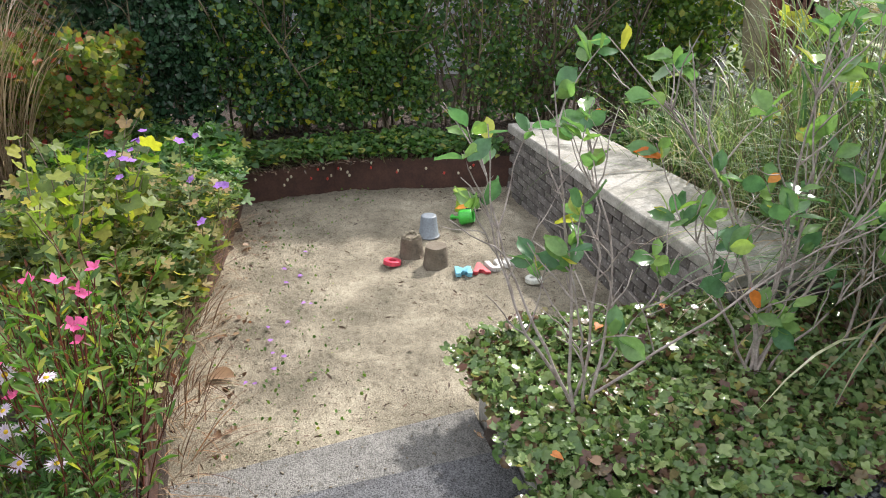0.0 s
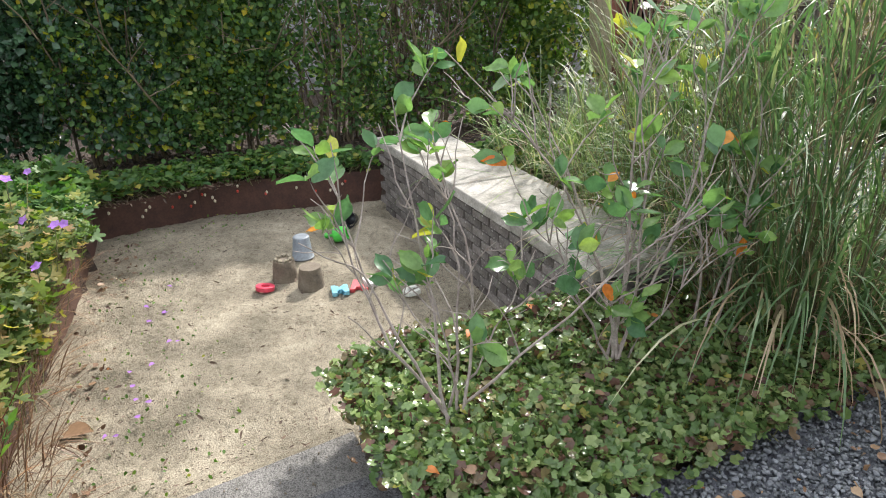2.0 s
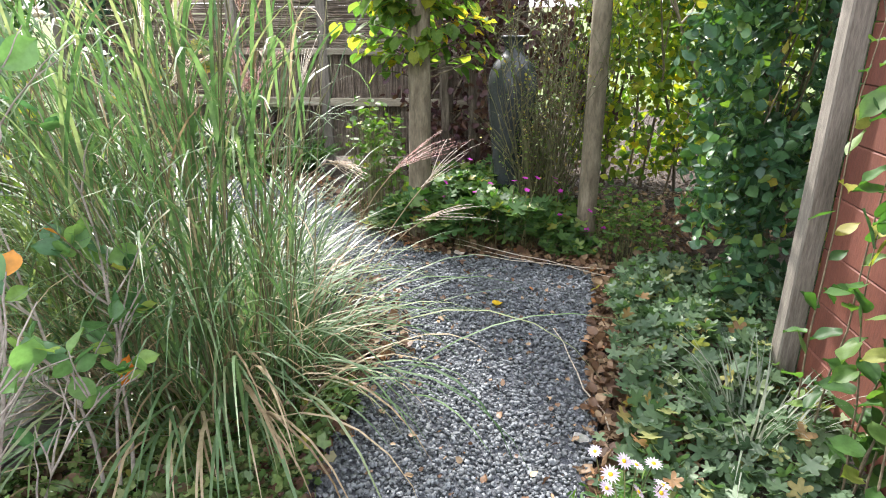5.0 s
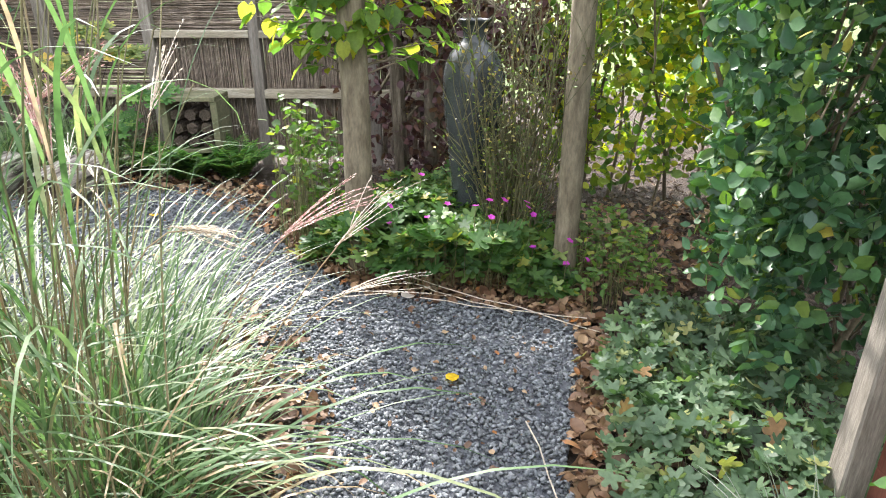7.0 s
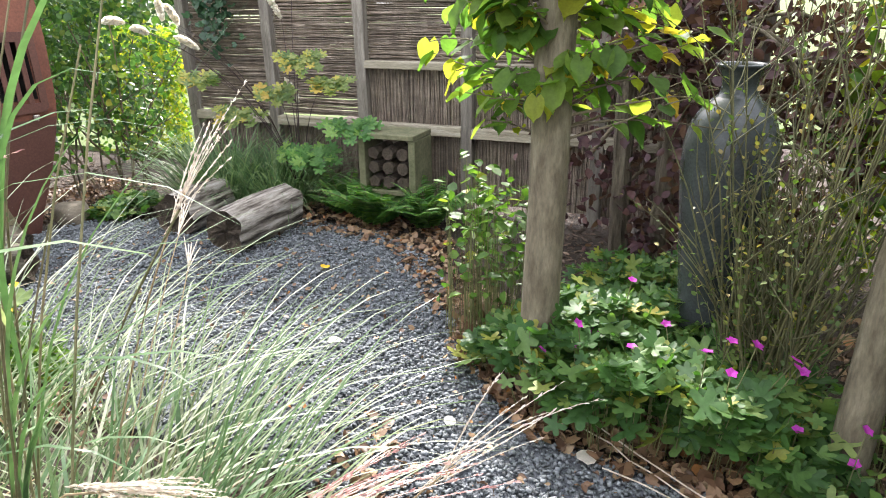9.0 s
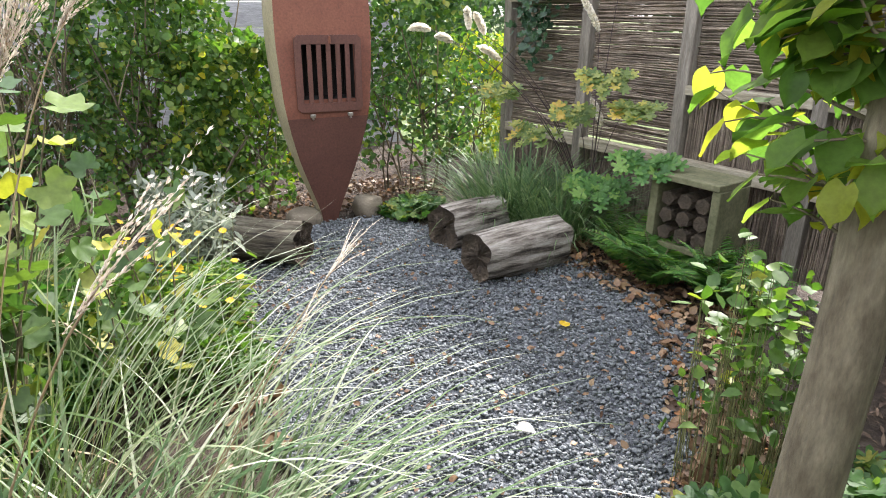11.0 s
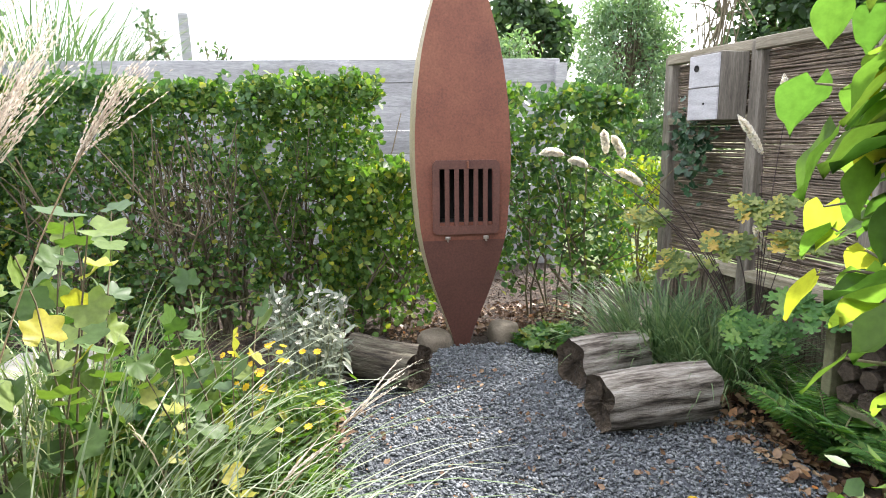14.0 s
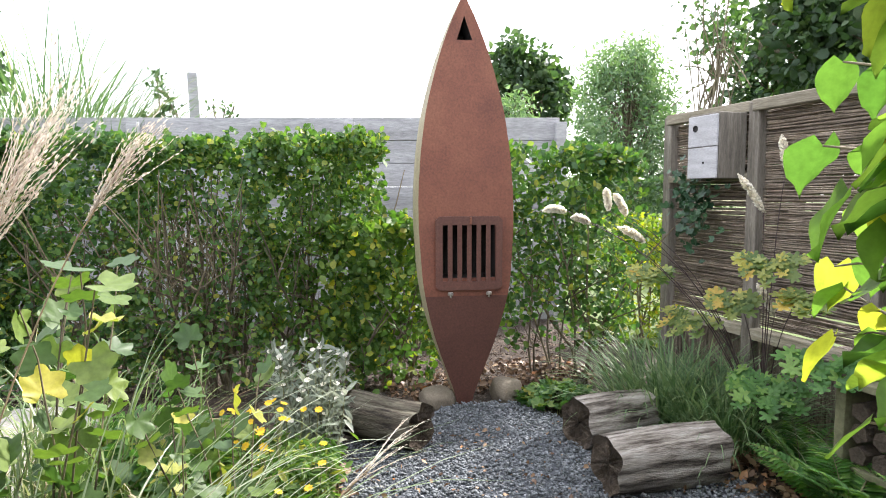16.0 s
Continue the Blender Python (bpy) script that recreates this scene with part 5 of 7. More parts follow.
grass_clump("ornamental_grass", "slender grass with tall feathery seed heads", (-1.62, 1.38, -0.03), 0.16, 90, (0.6, 1.1), 0.0032, "palegrass", (0.15, 0.6), (0.8, 2.2), 0, (1.2, 1.5), "tall grasses", None, "dry")
grass_clump("dry_grass", "tall dry straw-coloured grass in the flower bed", (-4.55, -2.95, -0.03), 0.25, 500, (0.8, 1.7), 0.005, "dry", (0.05, 0.35), (0.4, 1.6), 14, (1.2, 1.8), "", None, "dry")
grass_clump("dead_stems", "tangled dead brown stems at the bed edge", (-1.75, -2.06, -0.03), 0.2, 170, (0.08, 0.24), 0.0028, "litter", (0.3, 1.3), (0.6, 1.8), key2="dry", group="dead stems", category="dead stems")
grass_clump("dead_stems", "tangled dead brown stems at the bed edge", (-2.25, -1.98, -0.03), 0.2, 150, (0.08, 0.24), 0.0028, "litter", (0.3, 1.3), (0.6, 1.8), key2="dry", group="dead stems", category="dead stems")
for x, y in ((-1.5, -2.04), (-1.95, -2.0), (-2.4, -1.93), (-2.8, -1.84), (-3.1, -1.75)):
    grass_clump("dead_stems", "tangled dead brown stems at the bed edge", (x, y - 0.05, -0.03), 0.22, 170, (0.12, 0.34), 0.0022, "litter", (0.2, 1.3), (0.6, 2.2), key2="litter", group="dead stems", category="dead stems")
grass_clump("ornamental_grass", "pale arching grass hanging over the gravel", (-0.98, 1.74, -0.03), 0.26, 85, (0.55, 1.1), 0.004, "sheengrass", (0.5, 1.3), (0.9, 1.7), 0, group="tall grasses", toward=(0.5, 0.85, 0.5))
grass_clump("ornamental_grass", "long arching green grass over the path edge", (-0.72, 1.22, -0.03), 0.22, 120, (0.6, 1.2), 0.004, "grass", (0.15, 0.8), (0.9, 1.9), 0, group="tall grasses", toward=(0.8, 0.4, 0.35))
grass_clump("ornamental_grass", "long arching grass with silver sheen over the flower bed", (-1.6, 1.5, -0.03), 0.25, 125, (0.8, 1.4), 0.0042, "sheengrass", (0.35, 1.0), (0.9, 1.7), 0, group="tall grasses", toward=(0.2, 1.0, 0.55))
grass_clump("sedge", "arching dark green sedge by the logs", (-3.15, 4.5, -0.03), 0.3, 620, (0.4, 0.85), 0.0058, "sedge", (0.2, 0.9), (1.0, 2.2), key2="dry", group="sedges", category="grass")
grass_clump("sedge", "arching dark green sedge by the logs", (-2.68, 4.55, -0.03), 0.24, 480, (0.38, 0.78), 0.0058, "sedge", (0.2, 0.9), (1.0, 2.2), key2="dry", group="sedges", category="grass")
grass_clump("sedge", "arching grey-green sedge behind the logs", (-2.77, 4.94, -0.03), 0.2, 380, (0.35, 0.7), 0.0055, "sedge", (0.2, 0.9), (1.0, 2.2), key2="dry", group="sedges", category="grass")
grass_clump("grass_tuft", "small striped grass tuft by the red panel", (1.08, 0.78, -0.03), 0.08, 90, (0.25, 0.5), 0.004, "silver", (0.2, 0.8), (0.6, 1.6), category="grass")
grass_clump("pampas_grass", "tall green grass beyond the board wall", (-10.1, -0.5, -0.05), 0.7, 1300, (3.0, 4.8), 0.012, "grass", (0.05, 0.6), (1.0, 2.2), category="grass")
grass_clump("pampas_grass", "tall green grass beyond the board wall", (-9.9, 0.45, -0.05), 0.6, 900, (2.5, 3.7), 0.012, "grass", (0.1, 0.7), (1.0, 2.2), category="grass")


# ---- leafy beds ----
def leafy(name, label, poly, n, size, key, template, height, category, lift=0.02, dome=True, stems=True, z_at=None, group="", tilt=0.8):
    """A low bed of leaves over a patch of ground, each on its own thin stalk."""
    poly = np.asarray(poly, float)
    c = poly.mean(0)
    z0 = -0.03 if z_at is None else z_at
    ob = thing(name, label, category, group, (c[0], c[1], z0))
    xy = scatter(poly, n)
    reach = np.max(np.linalg.norm(poly - c, axis=1))
    e = np.linalg.norm(xy - c, axis=1) / reach
    hh = height * (np.clip(1.15 - e ** 2.2, 0.25, 1) if dome else 1.0) * (0.8 + 0.25 * bumpy(xy[:, 0], xy[:, 1], 6, c[0]))
    z = lift + hh * rng.uniform(0.15, 1, n) ** 0.55
    pos = np.stack([xy[:, 0] - c[0], xy[:, 1] - c[1], z], -1)
    pos[:, :2] += rng.normal(0, 0.03, (n, 2))
    way = rand_dirs(n)
    way[:, 2] = way[:, 2] * 0.35 - 0.1
    face = unit(np.array([0, 0, 1.0]) + tilt * rng.normal(0, 0.5, (n, 3)))
    v, f = leaves(template, pos, way, face, size * rng.uniform(0.55, 1.2, n))
    part("foliage", mesh_np("foliage", v, f), LEAF[key], ob, kind="stuff")
    if stems:
        m = min(n // 3, 700)
        k = rng.integers(0, n, m)
        top = pos[k]
        foot = top * np.array([0.9, 0.9, 0]) + rng.normal(0, 0.02, (m, 3)) * np.array([1, 1, 0])
        s = np.linspace(0, 1, 4)[:, None]
        v, f = tubes([(q + (t - q) * s, np.array([0.002, 0.0018, 0.0015, 0.001])) for q, t in zip(foot, top)], 3)
        part("stem_tangle", mesh_np("stem_tangle", v, f), M_GSTEM, ob, kind="stuff")
    return ob


COVER = [(-1.56, -0.96), (-1.44, 0.2), (-0.95, 0.3), (-0.75, 0.75), (-0.3, 0.98), (-0.36, 0.55), (-0.42, 0.0), (-0.5, -0.5), (-0.56, -1.09)]
leafy("ground_cover", "dense low ground cover of glossy bronze-green lobed leaves", COVER, 15000, 0.039, "cover", lobed(5, 0.24), 0.13, "ground cover", 0.02, False, tilt=1.7)
leafy("ground_cover", "thin ground cover between the wall and the grass", [(-1.4, 0.22), (-0.9, 0.3), (-0.7, 0.75), (-0.5, 1.0), (-1.1, 0.95), (-1.4, 0.7)], 1500, 0.037, "cover", lobed(5, 0.24), 0.08, "ground cover", 0.02, False, tilt=1.25)
leafy("strawberry_row", "low green strawberry plants behind the sandpit edging", [(-4.5, -1.35), (-4.98, -1.5), (-4.95, 0.2), (-4.5, 0.75), (-4.08, 0.72), (-4.48, -0.5)], 3000, 0.065, "geranium", OVAL, 0.16, "strawberry plants", 0.0, False, z_at=-0.12)
leafy("geranium_bed", "green cranesbill leaves spilling over the bed edge", [(-4.65, -1.3), (-3.4, -1.5), (-3.2, -2.2), (-4.0, -2.7), (-5.0, -2.4), (-5.0, -1.6)], 2400, 0.085, "geranium", DEEP, 0.36, "cranesbill")
leafy("geranium_bed", "tangled yellowing cranesbill beside the sandpit", [(-3.5, -1.46), (-2.2, -1.8), (-2.0, -2.2), (-2.6, -2.8), (-3.6, -2.6)], 2700, 0.06, "oldgreen", DEEP, 0.5, "cranesbill")
leafy("geranium_bed", "green cranesbill beside the sandpit step", [(-2.6, -1.74), (-1.75, -1.94), (-1.5, -2.1), (-1.9, -2.6), (-2.7, -2.5)], 1300, 0.065, "oldgreen", DEEP, 0.36, "cranesbill")
leafy("geranium_patch", "lush cranesbill patch under the young tree", [(-0.55, 2.95), (-0.1, 2.55), (0.35, 2.5), (0.8, 2.42), (0.75, 2.9), (0.1, 3.2), (-0.4, 3.4)], 1900, 0.1, "geranium", DEEP, 0.4, "cranesbill")
leafy("geranium_bed", "grey-green cranesbill along the path", [(0.55, 0.35), (0.68, 0.9), (0.8, 1.9), (1.1, 2.35), (1.85, 2.3), (1.6, 1.4), (1.3, 0.4)], 2100, 0.07, "sage", DEEP, 0.2, "cranesbill", tilt=1.1)
leafy("geranium_patch", "shaded cranesbill behind the young tree", [(-0.35, 3.35), (0.2, 3.3), (0.75, 3.0), (0.8, 3.7), (-0.2, 3.9)], 1100, 0.075, "geranium", DEEP, 0.34, "cranesbill")
leafy("heuchera", "low round-leaved plant at the fireplace foot", [(-3.8, 3.72), (-3.45, 3.78), (-3.4, 4.15), (-3.75, 4.2)], 420, 0.07, "geranium", lobed(5, 0.3), 0.14, "perennial")
leafy("weeds", "small leafy weeds in the bed behind the path", [(0.85, 2.35), (1.25, 2.3), (1.2, 3.1), (0.85, 3.0)], 520, 0.045, "maple", OVAL, 0.42, "weeds")
leafy("herb_patch", "bushy green perennial with narrow leaves", [(-3.1, 1.75), (-2.5, 1.75), (-2.0, 1.9), (-2.0, 2.2), (-2.65, 2.32), (-3.15, 2.3)], 3200, 0.07, "maple", NARROW, 0.36, "perennial", tilt=2.0)
leafy("herb_patch", "leafy green perennials behind the wall", [(-3.6, 1.3), (-2.4, 1.15), (-1.9, 1.2), (-2.1, 1.7), (-3.0, 1.8), (-3.6, 1.8)], 2600, 0.07, "geranium", OVAL, 0.42, "perennial", tilt=1.6)
leafy("climber", "light green leaves growing up beside the young tree", [(-0.75, 3.1), (-0.45, 2.95), (-0.35, 3.2), (-0.6, 3.5)], 420, 0.055, "maple", OVAL, 0.95, "shrub", tilt=1.6)


# ---- fallen leaves ----
CURLED = fine_leaf(0.36, 0.04, 0.07, 5, (-1, 0, 1))


def litter(poly, n, z, smin=0.025, smax=0.07):
    xy = scatter(poly, n)
    way = rand_dirs(n)
    way[:, 2] = way[:, 2] * 0.4 + 0.05
    face = unit(np.array([0, 0, 1.0]) + rng.normal(0, 0.45, (n, 3)))
    return leaves(CURLED, np.column_stack([xy, z + rng.uniform(0, 0.025, n)]), way, face, smin + (smax - smin) * rng.uniform(0, 1, n) ** 1.8)


patches = [([(0.5, 0.4), (0.62, 1.3), (0.8, 2.25), (0.3, 2.45), (-0.15, 2.5), (-0.55, 2.85), (-0.9, 3.5), (-0.6, 3.6), (-0.2, 2.8), (0.9, 2.6), (0.95, 1.6), (0.85, 0.5)], 3000),
           ([(-2.05, 4.1), (-1.5, 4.0), (-0.85, 3.3), (-0.6, 3.6), (-1.4, 4.5), (-2.6, 4.6), (-2.5, 4.25)], 850), ([(-4.6, 2.9), (-4.0, 2.95), (-3.95, 4.6), (-4.7, 4.6)], 900), ([(-3.3, 2.45), (-2.0, 2.25), (-1.5, 2.1), (-1.6, 1.9), (-3.2, 2.2)], 330),
           ([(-0.2, 1.6), (-0.25, 0.9), (-0.4, 0.5), (-0.55, -0.5), (-0.72, -0.4), (-0.5, 0.8), (-0.5, 1.8)], 330), ([(-1.3, 0.2), (-0.5, 0.3), (-0.5, 1.0), (-1.2, 0.9)], 130),
           ([(-0.35, 1.2), (-0.12, 1.3), (-0.25, 2.0), (-0.8, 2.5), (-0.75, 1.8)], 260)]
patches.append(([(0.85, 2.5), (1.2, 2.4), (2.4, 3.2), (2.2, 3.9), (0.9, 3.9)], 1100))
vs, fs, off = [], [], 0
for poly, n in patches:
    v, f = litter(poly, n, -0.005)
    vs.append(v), fs.append(f[0] + off)
    off += len(v)
fallen = part("fallen_leaves", mesh_np("fallen_leaves", np.concatenate(vs), np.concatenate(fs)), LEAF["litter"])
tagged(fallen, "dry brown and orange fallen leaves along the path", "fallen leaves", kind="stuff")
v, f = litter([(0.4, -1), (0.5, 0.5), (0.55, 1.3), (0.7, 2.2), (-0.2, 2.5), (-0.9, 3.5), (-2.3, 4.2), (-3.3, 3.8), (-3.3, 2.5), (-0.4, 2.1), (-0.25, 0.9), (-0.45, -0.5)], 1300, 0.006, 0.005, 0.036)
strewn = part("strewn_leaves", mesh_np("strewn_leaves", v, f), LEAF["litter"])
tagged(strewn, "single small dry leaves strewn on the gravel", "fallen leaves", kind="stuff")


def single_leaf(at, size, key, yaw, label):
    v, f = leaves(HEART, np.zeros((1, 3)), [(math.cos(yaw), math.sin(yaw), 0.05)], [(0.1, 0.1, 1)], [size])
    ob = part("fallen_leaf", mesh_np("fallen_leaf", v, f), LEAF[key])
    ob.location = at
    tagged(ob, label, "fallen leaf", "single fallen leaves")


for k in range(18):
    q = scatter(np.array(COVER), 1)[0]
    single_leaf((q[0], q[1], 0.105), rng.uniform(0.025, 0.045), ("autumn", "litter", "litter")[k % 3], rng.uniform(0, 6), "orange fallen leaf on the ground cover" if k % 3 == 0 else "brown fallen leaf on the ground cover")
v, f = litter([(-2.2, -1.95), (-3.4, -1.6), (-4.4, -1.32), (-4.3, -1.1), (-3.3, -1.4), (-2.2, -1.7), (-1.6, -1.75), (-1.6, -1.95)], 150, -0.372, 0.008, 0.045)
edge_litter = part("bed_litter", mesh_np("bed_litter", v, f), LEAF["litter"])
tagged(edge_litter, "small dry leaves and petals on sand below the bed", "fallen leaves", kind="stuff")
for k in range(14):
    q = scatter([(-2.1, -1.75), (-3.3, -1.42), (-3.6, -1.1), (-2.2, -1.35)], 1)[0]
    single_leaf((q[0], q[1], -0.36), rng.uniform(0.018, 0.03), "violet", rng.uniform(0, 6), "violet fallen petal on the sand")
for at, s, key, yaw in (((0.24, 1.79, 0.012), 0.055, "yellow", 1), ((-1.65, 3.54, 0.012), 0.06, "yellow", 2), ((-1.18, 2.83, 0.012), 0.07, "white", 0.4), ((0.03, 2.44, 0.02), 0.075, "plume", 1.2), ((-0.45, 2.47, 0.012), 0.06, "white", 2),
                        ((0.52, 0.75, 0.012), 0.06, "white", 1.9), ((0.63, 0.82, 0.015), 0.08, "litter", 0.3), ((-2.36, -1.81, -0.365), 0.11, "litter", 0.9), ((-0.74, 0.13, 0.06), 0.09, "litter", 0.2), ((-0.6, 0.35, 0.05), 0.08, "litter", 2.2)):
    single_leaf(at, s, key, yaw, {"yellow": "bright yellow fallen leaf on gravel", "white": "pale cream fallen leaf on gravel", "plume": "pale tan curled fallen leaf"}.get(key, "brown fallen leaf lying flat"))


# ---- shrubs with clear stems ----
def on_stem(paths, per, size, template, key, ob, droop=0.0, start=0.45, name="foliage", face_up=1.0):
    at, way = [], []
    for p, r in paths:
        n = len(p)
        lens = np.linspace(start, 1, per)
        for s in lens:
            x = s * (n - 1)
            i = min(int(x), n - 2)
            q = p[i] + (p[i + 1] - p[i]) * (x - i)
            d = unit(p[i + 1] - p[i])
            w = unit(d * 0.6 + rand_dirs(1)[0] * 0.9 + np.array([0, 0, -droop]))
            at.append(q + w * 0.008), way.append(w)
    at, way = np.array(at), np.array(way)
    face = unit(np.array([0, 0, face_up]) + 0.6 * rand_dirs(len(at)))
    v, f = leaves(template, at, way, face, size * rng.uniform(0.7, 1.2, len(at)))
    part(name, mesh_np(name, v, f), LEAF[key], ob, kind="stuff")


FINE_HEART = fine_leaf(0.38, 0.12)
FINE_OVAL = fine_leaf(0.33, 0.0, wave=0.02)


def aronia(label, at, stems, twigs):
    """A many-stemmed shrub; each stem is given by its middle and its tip, sideways, up and back from the foot."""
    ob = thing("chokeberry_shrub", label, "shrub", "shrubs in the ground cover", at)
    main, fine = [], []
    s = np.linspace(0, 1, 12)[:, None]
    side, back = np.array([0.467, 0.884, 0]), np.array([-0.884, 0.467, 0])
    for (ml, mu), (tl, tu), dep in stems:
        mid = side * ml + back * dep * 0.4 + np.array([0, 0, mu])
        tip = side * tl + back * dep + np.array([0, 0, tu])
        ctl = 2 * mid - 0.5 * tip
        p = 2 * s * (1 - s) * ctl + s ** 2 * tip
        p[1:] += np.cumsum(rng.normal(0, 0.0075, (11, 3)), 0)
        p[:, :2] += rng.normal(0, 0.025, 2) * (1 - s)
        big = 0.0036 + 0.003 * min(1.0, tu)
        main.append((p, np.linspace(big, 0.0018, 12)))
        for _ in range(twigs):
            i = rng.integers(4, 11)
            w = unit(p[i] - p[i - 1]) * 0.7 + rand_dirs(1)[0] * np.array([1, 1, 0.4]) * 0.8 + np.array([0, 0, 0.35])
            fine.append((wander(p[i], w, rng.uniform(0.12, 0.34), 6, 0.16, 0.05), np.linspace(0.0032, 0.0014, 6)))
    for p, r in main:
        v, f = tubes([(p, r)], 7)
        part("stem", mesh_np("stem", v, f, True), M_TWIG, ob)
    more = []
    for p, r in fine:
        if rng.uniform() < 0.6:
            i = rng.integers(2, 5)
            more.append((wander(p[i], unit(p[i] - p[i - 1]) + rand_dirs(1)[0] * 0.8, rng.uniform(0.06, 0.16), 5, 0.12), np.linspace(0.002, 0.001, 5)))
    v, f = tubes(fine + more, 5)
    part("twig_tangle", mesh_np("twig_tangle", v, f, True), M_TWIG, ob, "thin grey twigs", kind="stuff")
    # leaves stand in loose rosettes at the ends of the shoots
    at_, way = [], []
    ends = [p for p, r in main] + [p for k, (p, r) in enumerate(fine) if k % 5 < 2]
    for p in ends:
        d = unit(p[-1] - p[-2])
        for k in range(rng.integers(3, 7)):
            back_by = rng.uniform(0, 0.055)
            o = rand_dirs(1)[0]
            o = unit(o - (o @ d) * d)
            at_.append(p[-1] - d * back_by + o * 0.006), way.append(unit(d * rng.uniform(0.2, 0.9) + o + np.array([0, 0, rng.uniform(-0.1, 0.5)])))
    at_, way = np.array(at_), np.array(way)
    face = unit(np.array([0.25, -0.1, 0.75]) + 0.75 * rand_dirs(len(at_)))
    v, f = leaves(OBOVATE, at_, way, face, 0.084 * rng.uniform(0.55, 1.15, len(at_)))
    part("foliage", mesh_np("foliage", v, f, True), LEAF["aronia"], ob, kind="stuff")
    return ob


OBOVATE = (FINE_OVAL[0] * np.array([1.0, 1.0, 0.8]), FINE_OVAL[1])
OBOVATE[0][:, 0] *= 0.72 + 0.5 * np.clip(FINE_OVAL[0][:, 1], 0, 1)
aronia("thin grey-stemmed chokeberry with few glossy green leaves", (-1.07, -0.73, 0.0),
       [((-0.24, 0.44), (-0.3, 0.98), 0.0), ((-0.24, 0.5), (-0.4, 0.9), 0.12), ((-0.05, 0.36), (-0.15, 0.72), -0.1), ((0.06, 0.45), (-0.04, 1.0), 0.1),
        ((0.32, 0.4), (0.76, 0.8), 0.0), ((-0.06, 0.5), (-0.17, 1.08), -0.05), ((0.06, 0.45), (-0.02, 0.82), 0.15), ((0.1, 0.3), (0.2, 0.52), 0.05)], 6)
aronia("thin grey-stemmed chokeberry with glossy leaves, some orange", (-0.93, -0.09, 0.0),
       [((0.05, 0.55), (-0.05, 1.12), 0.0), ((0.16, 0.3), (0.34, 0.55), -0.08), ((-0.14, 0.62), (-0.58, 1.2), 0.05), ((-0.12, 0.56), (-0.36, 1.12), 0.15),
        ((-0.04, 0.66), (-0.12, 1.24), -0.05), ((0.07, 0.65), (0.1, 1.24), 0.12), ((0.19, 0.65), (0.25, 1.3), -0.05), ((-0.04, 0.2), (-0.08, 0.36), -0.1), ((-0.18, 0.42), (-0.36, 0.67), 0.0)], 8)
aronia("slender grey-stemmed chokeberry beside the tall grass", (-0.88, 0.39, 0.0), [((0.08, 0.4), (0.2, 0.75), 0.0), ((-0.05, 0.5), (-0.15, 1.1), 0.05), ((0.1, 0.6), (0.05, 1.2), 0.0)], 7)

# young tree with heart-shaped leaves
tree1 = thing("young_tree", "slim young tree with large yellowing heart-shaped leaves", "tree", at=(-0.22, 2.83, -0.03))
trunk = np.array([(-0.01, 0.0, -0.05), (-0.01, 0, 0.3), (0.0, 0.0, 0.8), (0.0, 0.0, 1.3), (0.015, 0.01, 1.9), (0.02, 0.02, 2.6), (0.03, 0.02, 3.2)])
v, f = tubes([(trunk, np.array([0.08, 0.07, 0.066, 0.065, 0.058, 0.045, 0.03]))], 18)
part("trunk", mesh_np("trunk", v, f, True), M_BARK, tree1)
br = []
for k in range(235):
    z = rng.uniform(0.98, 2.05)
    q = np.array([np.interp(z, trunk[:, 2], trunk[:, 0]), 0.01, z])
    a = rng.uniform(0, 6.28)
    if k < 26:
        a = rng.choice([2.6, 3.3, 0.3, 4.2, 5.0]) + rng.normal(0, 0.3)
    long = rng.uniform(0.25, 0.6)
    if k > 180:
        a, z, long = -1.25 + rng.normal(0, 0.9), rng.uniform(1.15, 2.0), rng.uniform(0.1, 0.26)
        q = np.array([0.01, 0.01, z])
    br.append((wander(q, (math.cos(a), math.sin(a), 0.35), long, 7, 0.1, -0.05), np.linspace(0.006, 0.0018, 7)))
side = lambda p: (-0.823 * (p[:, 1] - 1.9) - 0.699 * (p[:, 0] - 0.19)).max()
br = [q for q in br if side(q[0] + np.array([-0.22, 2.83, 0])) < -0.16 or q[0][-1, 2] > 2.3]
br = [q for q in br if np.linalg.norm(q[0] + np.array([-0.22 - 0.19, 2.83 - 1.9, -1.42]), axis=1).min() > (0.95 if len(q[0]) and np.linalg.norm(q[0][-1, :2]) > 0.2 else 0.8)]
br = [q for q in br if clear_of_line((q[0] + np.array([-0.22, 2.83, 0]))[None], 0.62)[0]]
for k in range(36):
    a = radians(rng.uniform(196, 226))
    q = np.array([0.0, 0.0, rng.uniform(1.3, 2.2)])
    twig = wander(q, (math.cos(a), math.sin(a), 0.25), rng.uniform(0.16, 0.25) + (0.15 if q[2] > 1.75 else 0.0), 7, 0.08, -0.06)
    if np.linalg.norm(twig + np.array([-0.22 - 0.19, 2.83 - 1.9, -1.45]), axis=1).min() > 0.86 and clear_of_line((twig + np.array([-0.22, 2.83, 0]))[None], 0.6)[0]:
        br.append((twig, np.linspace(0.005, 0.0016, 7)))
v, f = tubes(br, 5)
part("branchwork", mesh_np("branchwork", v, f, True), M_STEM, tree1, kind="stuff")
at, way = [], []
